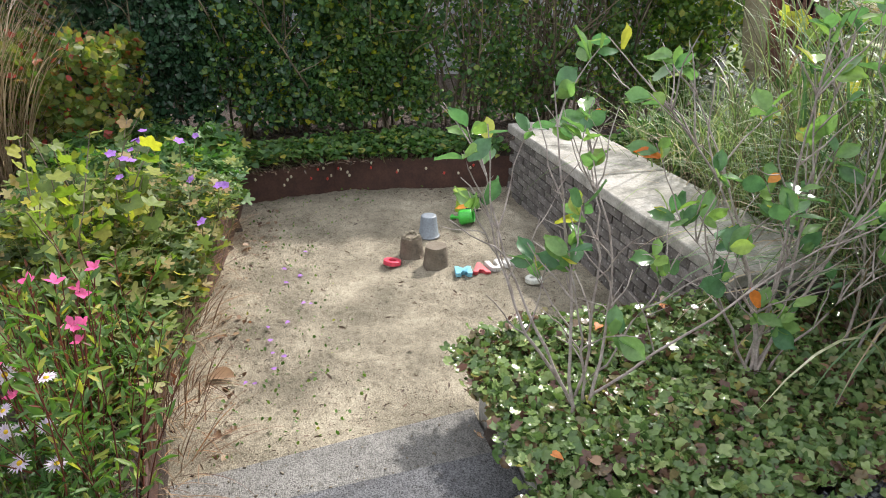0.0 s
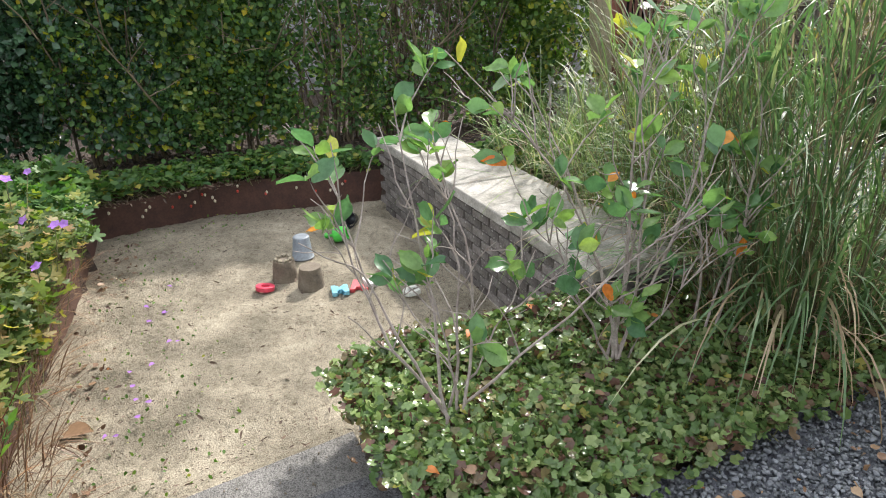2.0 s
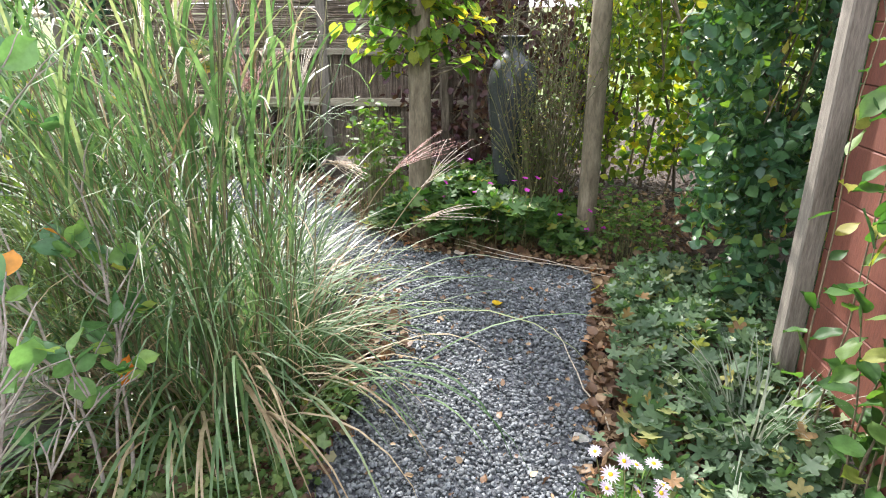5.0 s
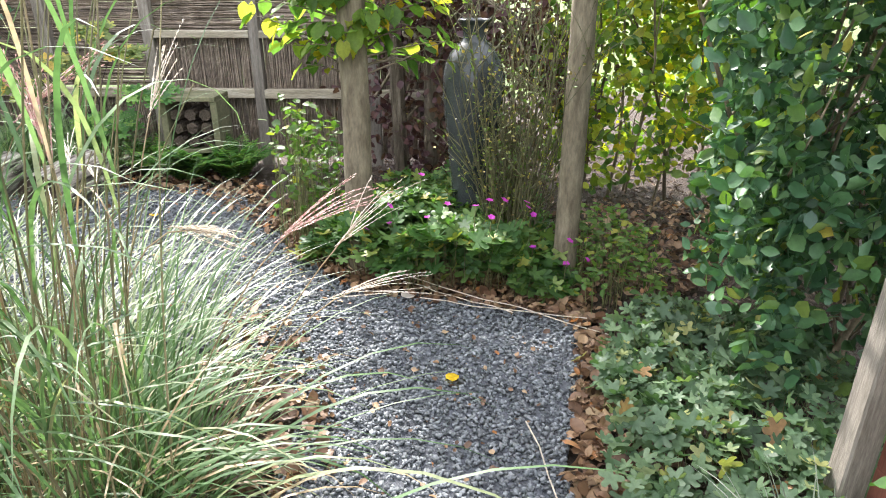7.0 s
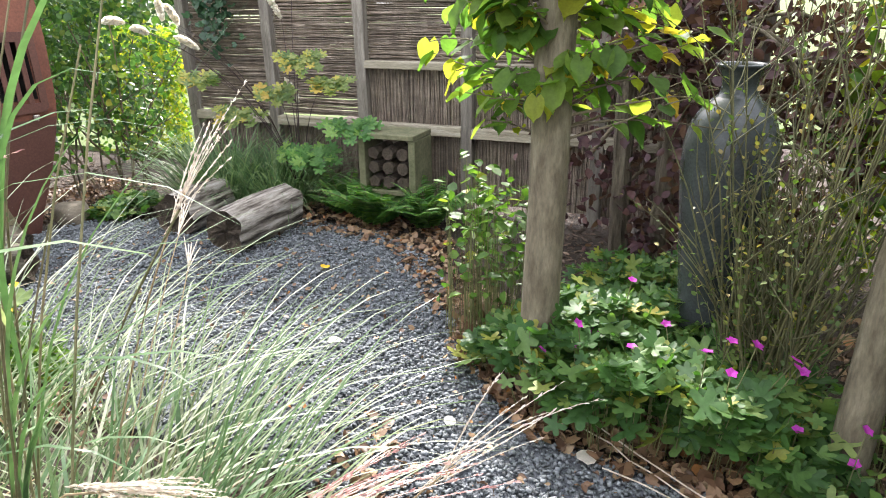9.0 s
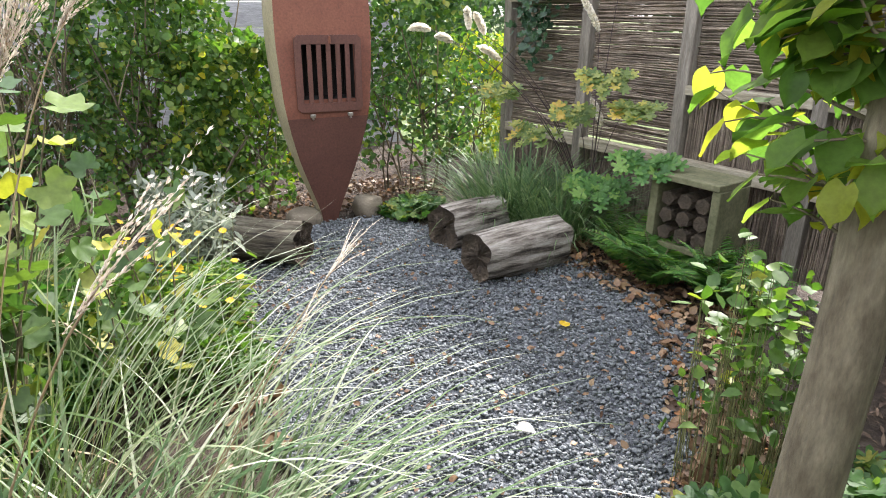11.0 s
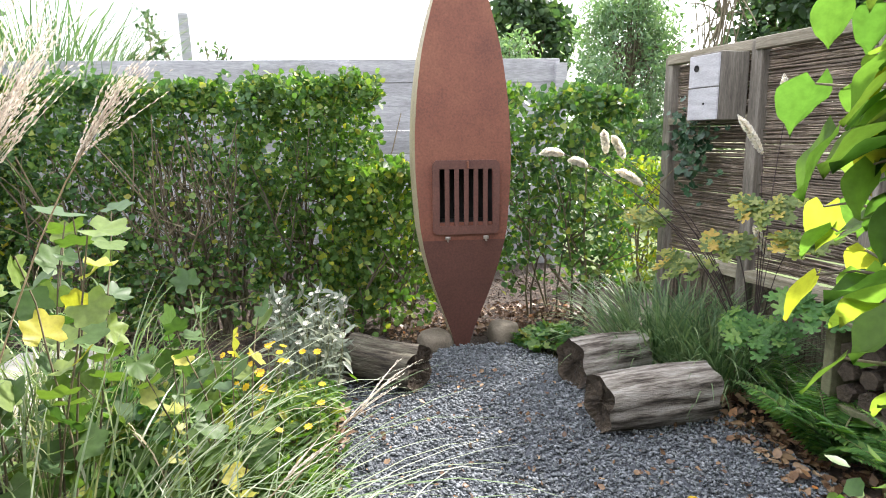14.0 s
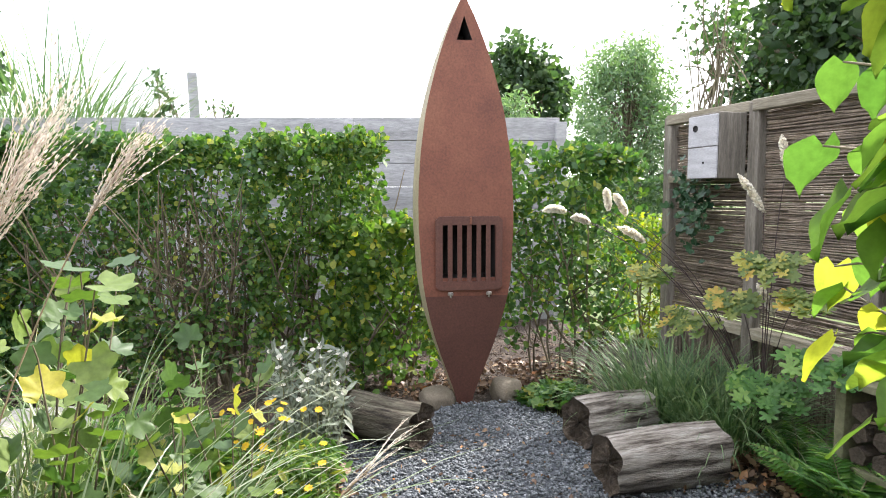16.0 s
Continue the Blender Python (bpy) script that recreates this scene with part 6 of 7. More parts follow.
for p, r in br:
    for k, u in enumerate((0.45, 0.62, 0.8, 1.0)):
        i = min(int(u * 6), 5)
        d = unit(p[i + 1] - p[i])
        sd = unit(np.cross(d, [0, 0, 1.0])) * ((1, -1)[k % 2] if u < 1 else 0)
        at.append(p[i] + (p[i + 1] - p[i]) * (u * 6 - i)), way.append(unit(d * 0.6 + sd * 0.75 + np.array([0, 0, -rng.uniform(0.15, 0.9)]) + 0.2 * rng.normal(0, 1, 3)))
at, way = np.array(at), np.array(way)
out = unit(way * np.array([1, 1, 0]))
v, f = leaves(FINE_HEART, at, way, unit(np.array([0, 0, 1.0]) + 0.5 * out + 0.3 * rand_dirs(len(at))), 0.095 * rng.uniform(0.7, 1.15, len(at)))
part("foliage", mesh_np("foliage", v, f, True), LEAF["heart"], tree1, kind="stuff")

# leaning wooden stake and urn
stake2 = thing("wooden_stake", "round grey wooden stake leaning beside the path", "post", at=(0.8, 2.68, -0.05))
v, f = tubes([(np.array([(0, 0, -0.1), (0.003, 0.0, 0.5), (0.0, 0.0, 1.2), (-0.012, 0.0, 2.1), (-0.012, 0, 2.12)]), np.array([0.06, 0.057, 0.055, 0.053, 0.001]))], 16)
part("shaft", mesh_np("shaft", v, f, True), M_BARK, stake2)
tie = bmesh.new()
box_bm(0.02, 0.03, 0.1, (0.058, -0.02, 1.52), 0.004, tie)
part("tie", tie, plain("teal_tape", (0.1, 0.4, 0.42), 0.5), stake2, "torn teal tie")
prof = [(0.0, 0.02), (0.1, 0.02), (0.115, 0.05), (0.12, 0.15), (0.152, 0.4), (0.192, 0.7), (0.215, 0.88), (0.21, 0.98), (0.18, 1.06), (0.12, 1.115), (0.082, 1.14), (0.076, 1.18), (0.095, 1.225), (0.115, 1.235), (0.113, 1.245), (0.09, 1.24), (0.065, 1.18), (0.06, 1.05), (0.05, 0.95)]
pr = np.array(prof)
t = np.linspace(0, len(pr) - 1, 70)
pr = np.stack([np.interp(t, np.arange(len(pr)), pr[:, 0]), np.interp(t, np.arange(len(pr)), pr[:, 1])], -1)
for _ in range(2):
    pr[1:-1] = 0.25 * pr[:-2] + 0.5 * pr[1:-1] + 0.25 * pr[2:]
pr[:, 0] *= 0.76
urn = thing("urn", "tall dark grey glazed urn among shrubs", "urn", at=(0.35, 3.2, -0.03))
cutz = int(np.argmax(pr[:, 1] > 1.13))
v, f = lathe([tuple(p) for p in pr[:cutz + 1]], 40)
part("body", mesh_np("body", v, f, True), M_URN, urn)
v, f = lathe([tuple(p) for p in pr[cutz:]], 40)
part("neck", mesh_np("neck", v, f, True), M_URN, urn, "flared dark neck and rim")

# twiggy broom between urn and stake
broom = thing("broom_shrub", "twiggy yellow-green broom shrub beside the urn", "shrub", at=(0.57, 2.93, -0.04))
paths = []
for _ in range(70):
    a, r = rng.uniform(0, 6.28), rng.uniform(0, 0.13)
    p = wander((r * math.cos(a), r * math.sin(a), 0), (math.cos(a) * rng.uniform(0.0, 0.22), math.sin(a) * rng.uniform(0, 0.3), 1), rng.uniform(0.7, 1.75), 8, 0.09)
    paths.append((p, np.linspace(0.0055, 0.0015, 8)))
    for _ in range(5):
        q = p[rng.integers(1, 7)]
        paths.append((wander(q, (rng.normal(0, 0.6), rng.normal(0, 0.6), 1), rng.uniform(0.2, 0.5), 5, 0.1), np.linspace(0.0025, 0.001, 5)))
v, f = tubes(paths, 4)
part("twig_tangle", mesh_np("twig_tangle", v, f, True), M_BROOM, broom, kind="stuff")
on_stem(paths[::2], 9, 0.02, OVAL, "oldgreen", broom, 0, 0.3)
post2 = part("fence_stake", box_bm(0.1, 0.1, 2.0, (0.1, 4.1, 0.9), 0.02, jitter=0.008), M_POST)
tagged(post2, "dark grey wooden stake behind the young tree", "post", "stakes behind the tree")
post3 = part("fence_stake", box_bm(0.09, 0.09, 1.9, (-0.14, 4.15, 0.85), 0.02, rot=Matrix.Rotation(radians(-2), 3, "Y"), jitter=0.008), M_POST)
tagged(post3, "dark grey wooden stake behind the young tree", "post", "stakes behind the tree")

# red panel with its post
panel = thing("red_panel", "red-brown painted board panel beside the path", "fence panel", at=(1.38, 0.4, 0))
for k in range(10):
    part("board", box_bm(0.02, 1.46, 0.186, (0, 0, 0.12 + k * 0.188), 0.004, jitter=0.001), M_RED, panel)
part("post", box_bm(0.075, 0.075, 2.1, (-0.05, 0.76, 0.95), 0.006), M_WOOD, panel, "grey timber post")
part("post", box_bm(0.075, 0.075, 2.1, (-0.05, -0.74, 0.95), 0.006), M_WOOD, panel, "grey timber post")
vine = thing("honeysuckle", "green climber growing over the red panel", "climber", at=(1.3, 0.45, 0))
paths = [(wander((rng.uniform(-0.08, 0.0), rng.uniform(-0.3, 0.45), 0), (-0.04, rng.normal(0, 0.1), 1), rng.uniform(0.9, 1.7), 9, 0.06), np.linspace(0.004, 0.0015, 9)) for _ in range(14)]
paths = [q for q in paths if q[0][:, 0].min() > -0.2 and q[0][:, 1].max() < 0.5]
v, f = tubes(paths, 5)
part("stem_tangle", mesh_np("stem_tangle", v, f, True), M_STEM, vine, kind="stuff")
on_stem(paths, 18, 0.085, fine_leaf(0.33), "geranium", vine, 0.2, 0.1)


# ---- toys in the sand ----
def toy(name, data, material, at, label, category, group="", yaw=0.0, smooth=True):
    ob = part(name, data, material)
    ob.location = at
    ob.rotation_euler = (0, 0, yaw)
    return tagged(ob, label, category, group)


def turned(name, prof, n=28):
    v, f = lathe(prof, n)
    return mesh_np(name, v, f, True)


SZ = -0.375
bucket = thing("toy_bucket", "grey plastic toy bucket upside down on sand", "toy bucket", at=(-3.42, -0.27, SZ))
part("body", turned("bucket", [(0.071, 0.0), (0.073, 0.012), (0.069, 0.014), (0.054, 0.15), (0.05, 0.156), (0.03, 0.154), (0.0, 0.154)]), plain("grey_plastic", (0.2, 0.23, 0.25), 0.45), bucket)
part("rim", turned("rim", [(0.07, 0.001), (0.076, 0.003), (0.076, 0.012), (0.07, 0.014)]), plain("grey_rim", (0.24, 0.27, 0.3), 0.45), bucket)
M_WETSAND = surface("damp_sand", [(0.3, (0.13, 0.105, 0.075)), (0.7, (0.235, 0.2, 0.15))], 16, 110, 0.95, 0.9, 0.01)
for k, (x, y) in enumerate(((-3.19, -0.49), (-3.0, -0.4))):
    b = bmesh.new()
    bmesh.ops.create_cone(b, cap_ends=True, segments=26, radius1=0.082, radius2=0.064, depth=0.14)
    bmesh.ops.translate(b, vec=(0, 0, 0.07), verts=b.verts)
    bmesh.ops.subdivide_edges(b, edges=b.edges[:], cuts=2, use_grid_fill=True)
    for v in b.verts:
        v.co += v.normal * 0.006 * noise.noise(v.co * 30 + Vector((k, 0, 0)))
    castle = toy("sand_castle", b, M_WETSAND, (x, y, SZ - 0.01), "bucket-shaped mound of damp moulded sand", "sand castle", "sand castles")
    if k == 0:
        for q in range(7):
            a = q * 6.283 / 7
            part("turret", box_bm(0.03, 0.03, 0.025, (0.048 * math.cos(a), 0.048 * math.sin(a), 0.147), 0.006, jitter=0.003), M_SAND, castle, "pale dry sand turret")

M_LIME, M_GREEN, M_BLACKP = plain("lime_plastic", (0.35, 0.5, 0.06), 0.35), plain("green_plastic", (0.07, 0.5, 0.06), 0.35), plain("black_plastic", (0.015, 0.016, 0.02), 0.35)
can = thing("toy_watering_can", "bright green plastic toy watering can lying on sand", "watering can", at=(-3.52, 0.02, SZ))
can.rotation_euler = (0, 0, radians(50))
b = turned("body", [(0.0, 0.0), (0.05, 0.0), (0.056, 0.01), (0.05, 0.09), (0.046, 0.1), (0.04, 0.1), (0.04, 0.09)])
body = part("body", b, M_GREEN, can)
body.matrix_local = Matrix.Translation((0, 0, 0.055)) @ Matrix.Rotation(radians(75), 4, "Y")
v, f = tubes([(np.array([(0.02, 0, 0.05), (-0.03, 0.03, 0.04), (-0.06, 0.05, 0.03), (-0.075, 0.06, 0.025)]), np.array([0.014, 0.011, 0.01, 0.022]))], 12)
part("spout", mesh_np("spout", v, f, True), M_GREEN, can)
a = np.linspace(-1.4, 1.4, 9)
v, f = tubes([(np.stack([0.05 + 0 * a, 0.055 + 0.045 * np.cos(a), 0.055 + 0.045 * np.sin(a)], -1), np.full(9, 0.006))], 8)
part("handle", mesh_np("handle", v, f, True), M_GREEN, can)
toy("toy_mill", turned("mill", [(0.034, 0.0), (0.038, 0.01), (0.028, 0.05), (0.024, 0.12), (0.05, 0.165), (0.054, 0.17), (0.048, 0.17), (0.02, 0.13)]), M_LIME, (-3.76, 0.13, SZ), "lime green plastic sand funnel standing in sand", "toy funnel")
bb2 = toy("toy_bucket", turned("tub", [(0.0, 0.02), (0.045, 0.02), (0.048, 0.0), (0.066, 0.11), (0.07, 0.112), (0.064, 0.11), (0.044, 0.012), (0.0, 0.012)]), M_BLACKP, (-3.72, 0.27, SZ + 0.055), "black plastic toy bucket tipped on its side", "toy bucket")
bb2.rotation_euler = (radians(70), 0, radians(40))


def letter(char, at, yaw, rgb, label):
    cu = bpy.data.curves.new("letter", "FONT")
    cu.body, cu.size, cu.extrude, cu.bevel_depth, cu.offset, cu.align_x, cu.align_y = char, 0.13, 0.011, 0.003, 0.006, "CENTER", "CENTER"
    tmp = bpy.data.objects.new("letter", cu)
    scene.collection.objects.link(tmp)
    bpy.context.view_layer.update()
    me = bpy.data.meshes.new_from_object(tmp.evaluated_get(bpy.context.evaluated_depsgraph_get()))
    bpy.data.objects.remove(tmp)
    me.materials.clear()
    ob = toy("sand_mould_letter", me, plain("plastic_" + char, rgb, 0.4), at, label, "toy letter", "letter sand moulds", yaw)
    ob.rotation_euler = (rng.normal(0, 0.08), rng.normal(0, 0.08), yaw)


LZ = SZ + 0.014
YL = radians(70)
letter("M", (-2.81, -0.30, LZ), YL, (0.2, 0.5, 0.62), "light blue plastic letter M lying on sand")
letter("A", (-2.80, -0.19, LZ), YL + 0.1, (0.55, 0.07, 0.08), "red plastic letter A lying on sand")
letter("U", (-2.80, -0.085, LZ), YL + 0.3, (0.62, 0.6, 0.56), "white plastic letter U lying on sand")
letter("W", (-2.80, 0.02, LZ), YL + 0.35, (0.62, 0.6, 0.56), "white plastic letter W lying on sand")
letter("C", (-2.55, 0.04, LZ), YL + 0.1, (0.6, 0.62, 0.55), "pale plastic letter C lying on sand")
letter("O", (-3.11, -0.65, LZ), YL + 0.6, (0.65, 0.06, 0.1), "red plastic letter O lying on sand")

# crumbs, twigs and seedlings on the sand
xy = scatter(SANDPIT, 13000)
dens = bumpy(xy[:, 0], xy[:, 1], 2.4, 5)
xy = xy[(dens > -0.1) | (rng.uniform(0, 1, len(xy)) < 0.45)]
n = len(xy)
way = rand_dirs(n)
way[:, 2] *= 0.2
v, f = leaves(NARROW, np.column_stack([xy, np.full(n, SZ + 0.014) + 0.1 * np.clip((xy[:, 0] + 1.95) / 0.45, 0, 1) ** 2]), way, rand_dirs(n, 2), (0.003 + 0.015 * rng.uniform(0, 1, n) ** 2) * np.where(rng.uniform(0, 1, n) < 0.06, 2.5, 1))
tagged(part("sand_debris", mesh_np("sand_debris", v, f), M_CHIP), "dark crumbs and bark bits strewn over the sand", "debris", kind="stuff")
xy = scatter([(-4.5, -1.3), (-3.3, -1.6), (-1.6, -2.0), (-1.6, -1.2), (-2.4, -1.1), (-3.6, -1.0), (-4.4, -0.2), (-4.2, 0.5), (-4.6, -0.5)], 420)
n = len(xy)
v, f = leaves(OVAL, np.column_stack([xy, np.full(n, SZ + 0.015) + 0.1 * np.clip((xy[:, 0] + 1.95) / 0.45, 0, 1) ** 2]), rand_dirs(n, 0.7), rand_dirs(n, 1), rng.uniform(0.008, 0.024, n))
tagged(part("seedlings", mesh_np("seedlings", v, f), LEAF["maple"]), "tiny green seedlings sprouting in the sand", "seedlings", kind="stuff")
v, f = stones(scatter(STEP, 260), np.full(260, -0.222), rng.uniform(0.004, 0.012, 260))
tagged(part("grit", mesh_np("grit", v, f), M_STONE), "loose grit scattered on the asphalt step", "grit", kind="stuff")


# ---- flowers ----
def petals(n, length, width, lift, at, tilt, key, ob, centre=None, name="flower"):
    """One open flower of n petals facing along tilt."""
    z = unit(np.array(tilt, float))
    x = unit(np.cross(z, [0.3, 0.9, 0.1]))
    y = np.cross(z, x)
    a = np.arange(n) * 6.283 / n + rng.uniform(0, 1)
    way = x[None] * np.cos(a)[:, None] + y[None] * np.sin(a)[:, None] + z[None] * lift
    tmpl = (OVAL[0] * np.array([width / 0.34 / length * 0.5, 1, 0.5]), OVAL[1])
    v, f = leaves(tmpl, np.repeat(np.array(at, float)[None], n, 0), way, np.repeat(z[None], n, 0), np.full(n, length))
    fl = part(name, mesh_np(name, v, f), LEAF[key], ob)
    if centre:
        cv, cf = lathe([(0.0, 0.004), (length * 0.22, 0.003), (length * 0.28, -0.002)], 10)
        m = np.stack([x, y, z], 1)
        part("flower_eye", mesh_np("flower_eye", cv @ m.T + np.array(at), cf), LEAF[centre], fl)
    return fl


def flowering(name, label, category, at, spots, key, n, length, width, lift=0.25, centre=None, stem=0.0018, stem_mat=None, group=""):
    """A plant of thin stems, each with one flower; spots are places above its foot."""
    ob = thing(name, label, category, group, at)
    s = np.linspace(0, 1, 6)[:, None]
    paths = []
    for p in spots:
        p = np.array(p, float)
        foot = np.array([p[0] * 0.55, p[1] * 0.55, 0.0])
        paths.append((foot + (p - foot) * s + np.array([rng.normal(0, 0.02), rng.normal(0, 0.02), 0]) * np.sin(np.pi * s), np.full(6, stem)))
        petals(n, length * rng.uniform(0.85, 1.15), width, lift, p, (rng.normal(0.35, 0.3), rng.normal(-0.15, 0.3), 1), key, ob, centre)
    v, f = tubes(paths, 4)
    part("stem_tangle", mesh_np("stem_tangle", v, f), stem_mat or M_GSTEM, ob, kind="stuff")
    return ob, paths


def around(n, rx, ry, z0, z1):
    return [(rng.uniform(-rx, rx), rng.uniform(-ry, ry), rng.uniform(z0, z1)) for _ in range(n)]


flowering("cranesbill_flowers", "violet-blue cranesbill flowers on thin stalks", "flowers", (-3.1, -1.85, -0.03), around(13, 0.6, 0.25, 0.4, 0.62) + [(0.55, 0.2, 0.5), (0.7, 0.1, 0.4)], "violet", 5, 0.026, 0.02, group="cranesbills")
flowering("cranesbill_flowers", "magenta cranesbill flowers among green leaves", "flowers", (0.2, 2.68, -0.03), around(16, 0.45, 0.28, 0.2, 0.52), "magenta", 5, 0.021, 0.016, group="cranesbills")
flowering("cranesbill_flowers", "magenta cranesbill flowers beside the stake", "flowers", (0.75, 2.5, -0.03), around(5, 0.16, 0.14, 0.12, 0.3), "magenta", 5, 0.02, 0.016, group="cranesbills")
g, gp = flowering("gaura", "pink gaura flowers on dark red stems", "flowers", (-1.5, -2.22, -0.03), around(11, 0.25, 0.13, 0.38, 0.68), "pink", 4, 0.03, 0.018, 0.6, None, 0.0022, LEAF["redstem"])
more = [(wander((rng.uniform(-0.3, 0.35), rng.uniform(-0.16, 0.16), 0), (rng.normal(0, 0.2), rng.normal(0, 0.2), 1), rng.uniform(0.35, 0.7), 7, 0.06), np.linspace(0.0025, 0.0012, 7)) for _ in range(85)]
v, f = tubes(more, 4)
part("red_stem_tangle", mesh_np("red_stem_tangle", v, f), LEAF["redstem"], g, "dark red stems", kind="stuff")
on_stem(more, 20, 0.05, NARROW, "maple", g, -0.3, 0.05)
on_stem(more[::2], 5, 0.026, NARROW, "redstem", g, -0.5, 0.8, "buds")
flowering("aster", "pale lilac asters with yellow centres", "flowers", (-1.22, -2.33, -0.03), around(22, 0.2, 0.14, 0.28, 0.5), "lilac", 16, 0.028, 0.006, 0.1, "yellow")
leafy("aster_leaves", "green leafy aster stems in the flower bed", [(-1.5, -2.5), (-0.95, -2.5), (-0.95, -2.12), (-1.5, -2.12)], 900, 0.05, "geranium", NARROW, 0.36, "aster foliage", tilt=2.0)
flowering("aster", "pale lilac asters beside the gravel path", "flowers", (0.52, 0.3, -0.03), around(9, 0.12, 0.08, 0.24, 0.34), "lilac", 14, 0.024, 0.006, 0.1, "yellow")
leafy("aster_leaves", "low aster foliage beside the gravel path", [(0.4, 0.12), (0.75, 0.1), (0.75, 0.45), (0.45, 0.45)], 420, 0.045, "geranium", NARROW, 0.22, "aster foliage", tilt=2.0)
flowering("coneflower", "small yellow flowers above fine green foliage", "flowers", (-2.55, 2.02, -0.03), around(26, 0.4, 0.2, 0.33, 0.56), "yellow", 8, 0.02, 0.012, 0.15)
ev, paths = flowering("pearly_everlasting", "grey-leaved pearly everlasting with white flower heads", "perennial", (-3.25, 2.28, -0.03), around(48, 0.36, 0.22, 0.34, 0.6), "white", 9, 0.02, 0.014, 0.5)
on_stem(paths, 24, 0.085, NARROW, "silver", ev, 0.1, 0.1)


# ---- currant-like bush, tall leafy stems left of the gravel ----
def leafy_stems(name, label, category, at, stems, height, spread, key, template, size, per, mat=None, bend=0.08, group=""):
    ob = thing(name, label, category, group, at)
    paths = []
    for _ in range(stems):
        a = rng.uniform(0, 6.28)
        k = rng.uniform(0, spread)
        paths.append((wander((0.08 * math.cos(a), 0.08 * math.sin(a), 0), (k * math.cos(a), k * math.sin(a), 1), height * rng.uniform(0.6, 1.0), 9, bend), np.linspace(0.005, 0.002, 9)))
    paths = [q for q in paths if clear_of_line((q[0] + np.array(at))[None], 0.7)[0]]
    v, f = tubes(paths, 5)
    part("stem_tangle", mesh_np("stem_tangle", v, f, True), mat or M_STEM, ob, kind="stuff")
    on_stem(paths, per, size, template, key, ob, 0.35, 0.25)
    return ob


CUR = lobed(5, 0.35)
leafy_stems("currant_bush", "yellow-green currant bush with large lobed leaves", "shrub", (-2.2, 1.78, -0.03), 11, 0.95, 0.45, "greencurrant", CUR, 0.1, 8, group="currant bushes")
leafy_stems("currant_bush", "yellow-green currant bush with large lobed leaves", "shrub", (-1.9, 1.3, -0.03), 11, 1.4, 0.25, "greencurrant", CUR, 0.1, 11, group="currant bushes")
leafy_stems("currant_bush", "yellowing currant bush in the flower bed", "shrub", (-2.45, -2.35, -0.03), 13, 0.85, 0.5, "currant", CUR, 0.075, 11, group="currant bushes")
leafy_stems("currant_bush", "yellowing currant bush in the flower bed", "shrub", (-2.75, -2.12, -0.03), 14, 0.75, 0.6, "currant", CUR, 0.085, 10, group="currant bushes")
leafy_stems("currant_bush", "yellowing currant bush in the flower bed", "shrub", (-3.2, -2.3, -0.03), 11, 0.8, 0.6, "oldgreen", CUR, 0.07, 12, group="currant bushes")


# ---- ferns and bugbane ----
def frond(p, length):
    at, way, size = [], [], []
    n = len(p)
    for s in np.linspace(0.12, 1, 26):
        x = s * (n - 1)
        i = min(int(x), n - 2)
        q = p[i] + (p[i + 1] - p[i]) * (x - i)
        d = unit(p[i + 1] - p[i])
        side = unit(np.cross(d, [0, 0, 1]))
        for sg in (-1, 1):
            at.append(q), way.append(side * sg + d * 0.35)
            size.append(length * 0.2 * math.sin(math.pi * (0.15 + 0.83 * s)) + 0.008)
    return at, way, size


def fern(label, at, n, length):
    ob = thing("fern", label, "fern", "ferns", at)
    stems, A, W, S = [], [], [], []
    for k in range(n):
        a = k * 6.283 / n + rng.normal(0, 0.25)
        t0 = rng.uniform(0.3, 0.8)
        _, _, p = blades(np.zeros((1, 3)), np.array([length * rng.uniform(0.7, 1.1)]), np.array([a]), np.array([t0]), np.array([t0 + rng.uniform(0.6, 1.2)]), np.array([0.002]), 8)
        stems.append((p[0], np.linspace(0.003, 0.001, 9)))
        x = frond(p[0], length)
        A += x[0]
        W += x[1]
        S += x[2]
    v, f = tubes(stems, 4)
    part("stalk_tangle", mesh_np("stalk_tangle", v, f), M_GSTEM, ob, kind="stuff")
    v, f = leaves(NARROW, np.array(A), np.array(W), unit(np.array([0, 0, 1.0]) + 0.15 * rng.normal(0, 1, (len(A), 3))), np.array(S))
    part("fern_foliage", mesh_np("fern_foliage", v, f), LEAF["fern"], ob, kind="stuff")


fern("glossy dark green fern by the fence", (-1.75, 4.36, -0.03), 18, 0.5)
fern("glossy dark green fern by the fence", (-1.4, 4.42, -0.03), 16, 0.45)
fern("glossy dark green fern by the fence", (-2.1, 4.5, -0.03), 12, 0.42)

bug = thing("bugbane", "tall bugbane with white bottlebrush spikes and divided leaves", "perennial", at=(-2.62, 4.75, -0.03))
FOOT = np.array([-2.62, 4.75, -0.03])
SPIKES = [((-2.70, 4.61, 1.52), (-2.65, 4.74, 1.32)), ((-2.66, 4.73, 0.90), (-2.63, 4.83, 0.72)), ((-2.63, 4.83, 1.74), (-2.62, 4.86, 1.56)), ((-2.94, 3.9, 1.45), (-2.94, 3.92, 1.33)), ((-2.93, 3.95, 1.42), (-2.91, 4.02, 1.3)),
          ((-3.05, 3.57, 1.33), (-3.01, 3.69, 1.33)), ((-2.92, 3.98, 1.23), (-2.87, 4.12, 1.15)), ((-3.0, 3.72, 1.29), (-2.97, 3.82, 1.26))]
